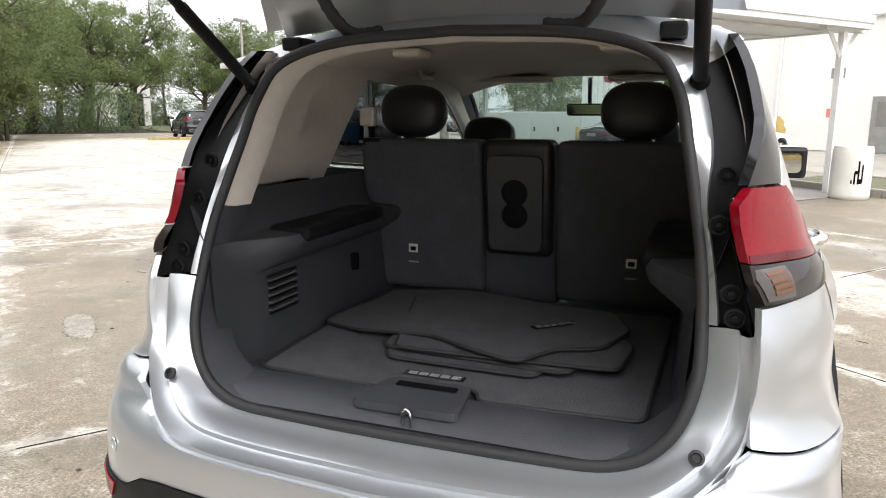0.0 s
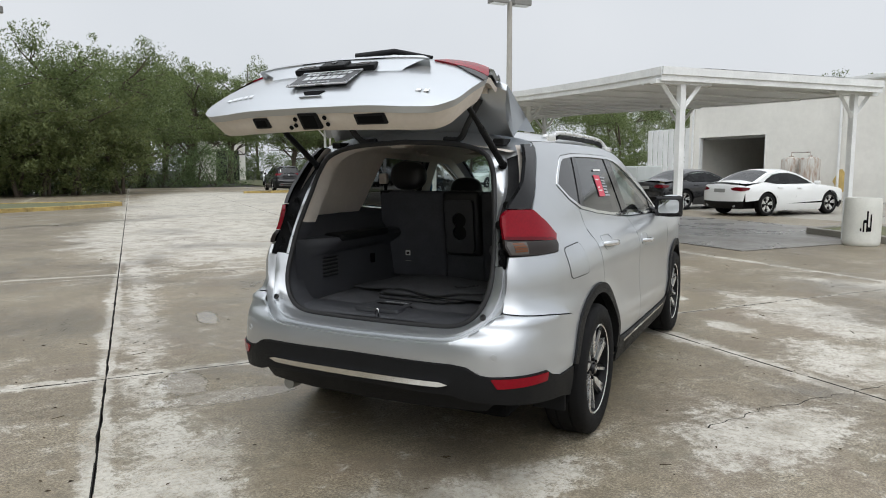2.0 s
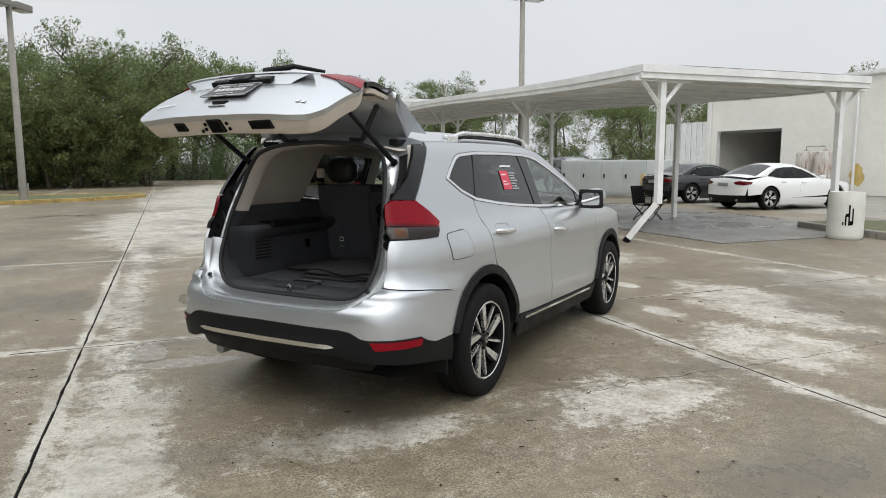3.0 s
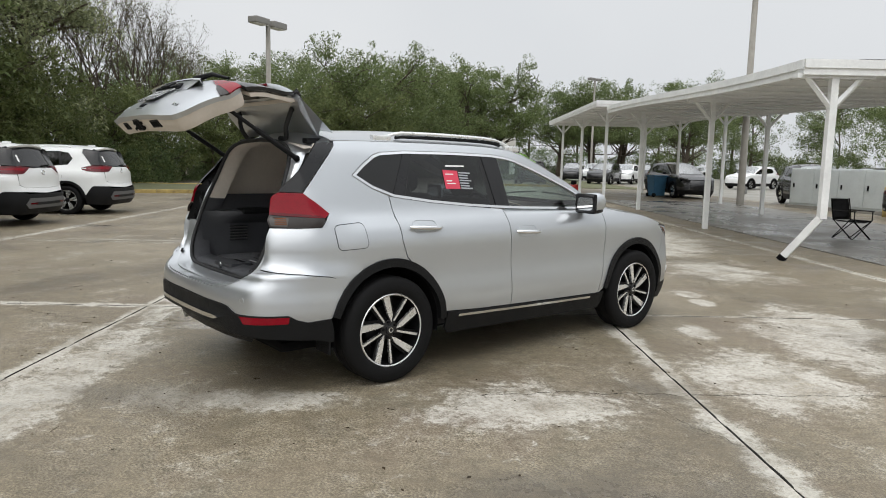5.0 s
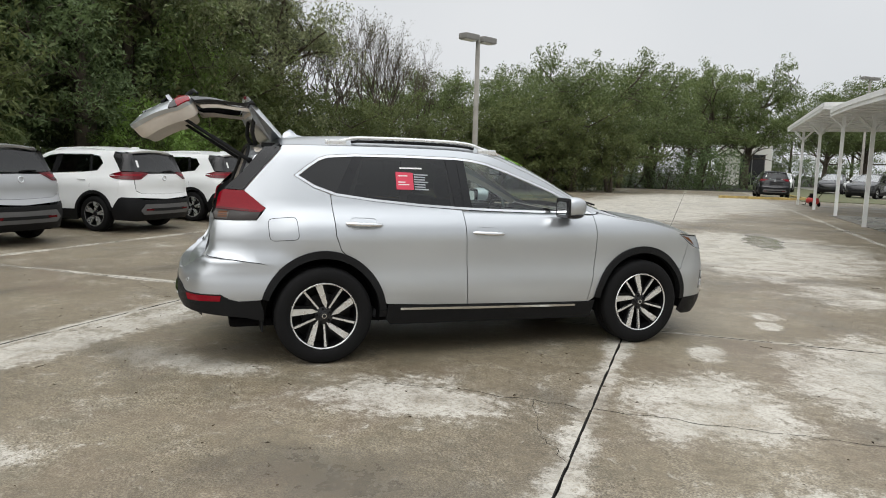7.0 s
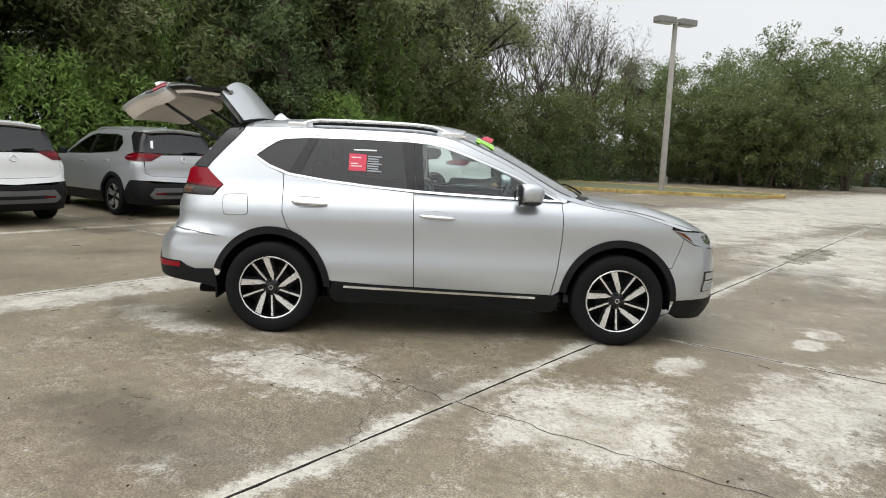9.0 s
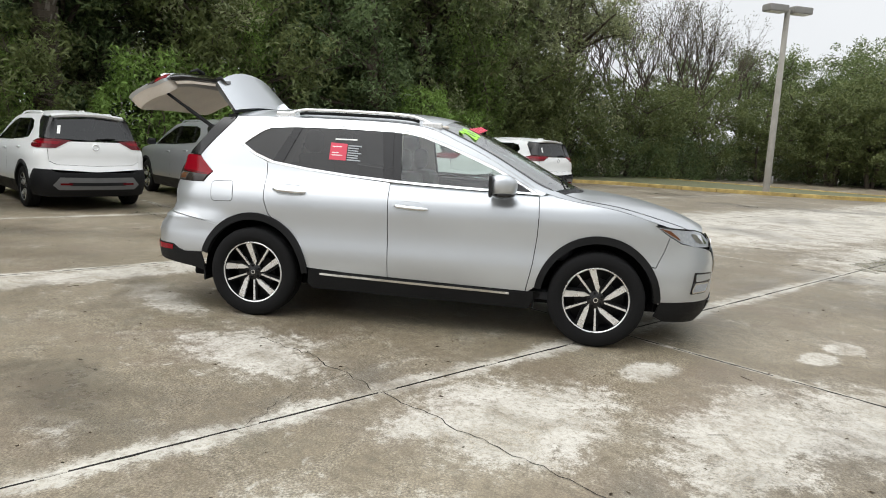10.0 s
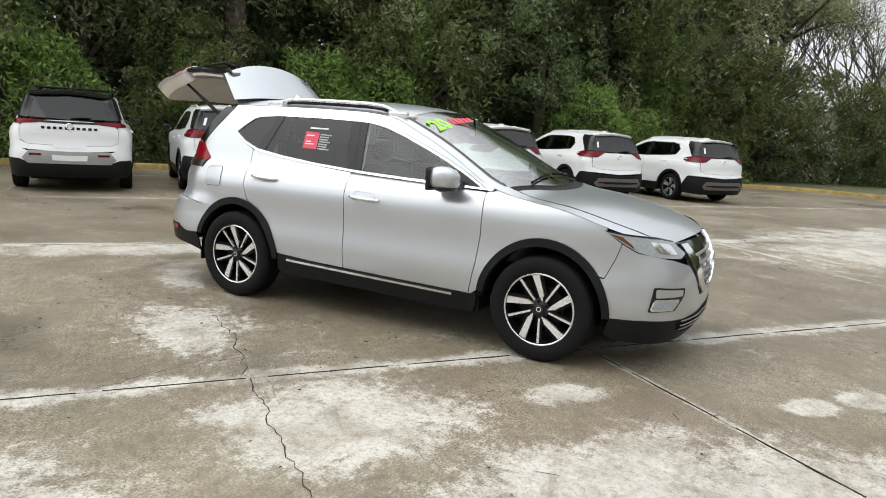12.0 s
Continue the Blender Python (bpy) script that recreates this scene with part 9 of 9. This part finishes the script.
def palm():
    t = thing("palm_tree", "stout palm with a shaggy brown trunk before the wood", "tree", lot_pose(1.15, -14.9, 0.05))
    rng = random.Random(8)
    bm = bmesh.new()
    prof = []
    z = -0.1
    while z < 8.2:
        r = 0.27 + 0.04 * math.sin(z * 0.7) + rng.uniform(-0.01, 0.02)
        prof += [(r, z), (r + 0.05, z + 0.13), (r - 0.015, z + 0.145)]
        z += 0.16
    lathe(bm, prof, 14)
    for v in bm.verts:
        v.co.x += 0.03 * noise.noise(v.co * 3)
        v.co.y += 0.03 * noise.noise(v.co * 3 + Vector((5, 2, 1)))
    part("trunk", bm, M_BARK, t)
    for i in range(90):
        if i % 45 == 0:
            bm = bmesh.new()
        a, h = rng.uniform(0, 6.28), rng.uniform(2.0, 8.2)
        c, s = math.cos(a), math.sin(a)
        w = 0.04
        ps = [(0.27 * c - w * s, 0.27 * s + w * c, h), (0.27 * c + w * s, 0.27 * s - w * c, h), (0.42 * c + w * 0.4 * s, 0.42 * s - w * 0.4 * c, h + 0.28), (0.42 * c - w * 0.4 * s, 0.42 * s + w * 0.4 * c, h + 0.28)]
        bm.faces.new([bm.verts.new(q) for q in ps])
        if i % 45 == 44:
            part("frond_stub", bm, M_BARK_PALE, t)
    for k in range(16):
        a = 6.2832 * k / 16 + rng.uniform(-0.2, 0.2)
        up = rng.uniform(-0.5, 0.9)
        bm = bmesh.new()
        spine = [Vector((math.cos(a) * q * 2.3, math.sin(a) * q * 2.3, 8.2 + up * 2.0 * q - 1.9 * q * q)) for q in [j / 10 for j in range(11)]]
        tube(bm, spine, [0.03 - 0.0025 * j for j in range(11)], 5)
        for j in range(2, 11):
            for sg in (-1, 1):
                for _ in range(2):
                    b = spine[j] if j == 10 else spine[j].lerp(spine[j + 1], rng.random())
                    side = Vector((-math.sin(a) * sg, math.cos(a) * sg, -0.5)) * rng.uniform(0.35, 0.55)
                    along = Vector((math.cos(a), math.sin(a), 0)) * 0.15
                    w = Vector((math.cos(a), math.sin(a), 0)) * 0.025
                    bm.faces.new([bm.verts.new(q) for q in (b - w, b + w, b + side + along)])
        part("frond", bm, M_LEAF_OAK, t)
    return t


palm()


# ------------------------------------------------------------------ the yard's slabs
def slab_mesh(seed, su, sv):
    """One cast slab with a slightly chipped, wandering edge."""
    rng = random.Random(seed)
    per = []
    nu, nv = 40, 36
    for i in range(nu):
        per.append((su * i / nu, 0, 0, 1))
    for i in range(nv):
        per.append((su, sv * i / nv, -1, 0))
    for i in range(nu):
        per.append((su * (1 - i / nu), sv, 0, -1))
    for i in range(nv):
        per.append((0, sv * (1 - i / nv), 1, 0))
    bm = bmesh.new()
    top, low = [], []
    for x, y, nx, ny in per:
        k = 0.0028 + 0.0055 * abs(noise.noise(Vector((x * 3 + seed * 7, y * 3, seed)))) + (0.010 * rng.random() if rng.random() < 0.10 else 0)
        top.append(bm.verts.new((x + nx * k, y + ny * k, -0.004)))
        low.append(bm.verts.new((x + nx * k * 0.6, y + ny * k * 0.6, -0.06)))
    inner = []
    cx, cy = su / 2, sv / 2
    for v in top:
        d = Vector((cx - v.co.x, cy - v.co.y, 0)).normalized() * 0.005
        inner.append(bm.verts.new((v.co.x + d.x, v.co.y + d.y, 0)))
    n = len(per)
    for i in range(n):
        j = (i + 1) % n
        bm.faces.new((low[i], low[j], top[j], top[i])).material_index = 1
        bm.faces.new((top[i], top[j], inner[j], inner[i])).material_index = 0 if i % 7 == 0 else 1
    bm.faces.new(inner)
    me = bpy.data.meshes.new("slab")
    bm.to_mesh(me)
    bm.free()
    me.materials.append(M_CONCRETE)
    me.materials.append(M_JOINT)
    return me


SLABS = [slab_mesh(i + 1, STEP_U, STEP_V) for i in range(4)]
k = 0
for i in range(-7, 11):
    for j in range(-3, 4):
        v0 = JOINT_V + STEP_V * j
        if v0 + STEP_V < -13.5 or v0 > 14:
            continue
        ob = new("slab", SLABS[k % 4])
        k += 1
        ob.parent = GROUND
        ob.matrix_basis = lot_pose(JOINT_U + STEP_U * i, v0 + STEP_V)


def crack(points, width, seed):
    """A dark wandering crack that breaks the slabs' surface."""
    rng = random.Random(seed)
    pts = [Vector((x, y, 0.0022)) for x, y in points]
    fine = []
    for a, b in zip(pts, pts[1:]):
        n = max(2, int((b - a).length / 0.05))
        d = (b - a).normalized()
        s = Vector((-d.y, d.x, 0))
        for i in range(n):
            q = i / n
            fine.append(a.lerp(b, q) + s * (0.05 * noise.noise(Vector((a.x + q * 5, a.y, seed))) + rng.uniform(-0.012, 0.012)))
    fine.append(pts[-1])
    bm = bmesh.new()
    rows = []
    for i, p in enumerate(fine):
        d = (fine[min(i + 1, len(fine) - 1)] - fine[max(i - 1, 0)]).normalized()
        w = width * rng.uniform(0.25, 1.0)
        s = Vector((-d.y, d.x, 0)) * w
        rows.append((bm.verts.new(p - s), bm.verts.new(p + s)))
    for a, b in zip(rows, rows[1:]):
        bm.faces.new((a[0], b[0], b[1], a[1]))
    part("crack", bm, M_JOINT, GROUND)


crack([(1.48, 0.32), (1.75, 0.78), (2.28, 1.43), (2.78, 2.09), (3.10, 2.51), (3.5, 3.1)], 0.0042, 3)
crack([(2.05, 1.15), (2.5, 0.95), (2.95, 0.9)], 0.002, 5)
crack([(1.5, -2.2), (1.9, -2.6), (2.1, -3.2), (2.0, -3.7)], 0.003, 8)
crack([(4.2, 3.0), (4.6, 3.7), (5.3, 4.1), (5.9, 4.9)], 0.004, 11)
crack([(-2.3, -1.3), (-2.9, -1.6), (-3.4, -1.5)], 0.003, 14)


def litter():
    """Fallen leaf scraps and twigs strewn over the yard."""
    rng = random.Random(21)
    bm = bmesh.new()
    for i in range(900):
        r = 1.0 + 9.0 * rng.random() ** 0.8
        a = rng.uniform(0, 6.28)
        x, y = r * math.cos(a), 0.8 + r * math.sin(a)
        if abs(x) < 0.85 and -0.9 < y < 3.6:
            continue
        s = rng.uniform(0.006, 0.02)
        q = rng.uniform(0, 6.28)
        c, d = math.cos(q) * s, math.sin(q) * s
        h = rng.uniform(0.003, 0.010)
        if i % 9:
            vs = [(x - c, y - d, 0.002), (x + d * 0.5, y - c * 0.5, h), (x + c, y + d, 0.003), (x - d * 0.5, y + c * 0.5, h * 0.6)]
        else:
            vs = [(x - c * 3, y - d * 3, 0.002), (x - c * 3 + 0.003, y - d * 3 + 0.003, 0.006), (x + c * 3 + 0.003, y + d * 3, 0.006), (x + c * 3, y + d * 3, 0.002)]
        bm.faces.new([bm.verts.new(v) for v in vs])
    ob = part("leaf_litter", bm, M_LITTER)
    tagged(ob, "scattered brown leaf scraps and twigs on the wet concrete", "leaf litter", kind="stuff")


M_LITTER = leaf_material("dead_leaves", (0.03, 0.022, 0.015), (0.085, 0.06, 0.035), (0.14, 0.12, 0.05))
litter()
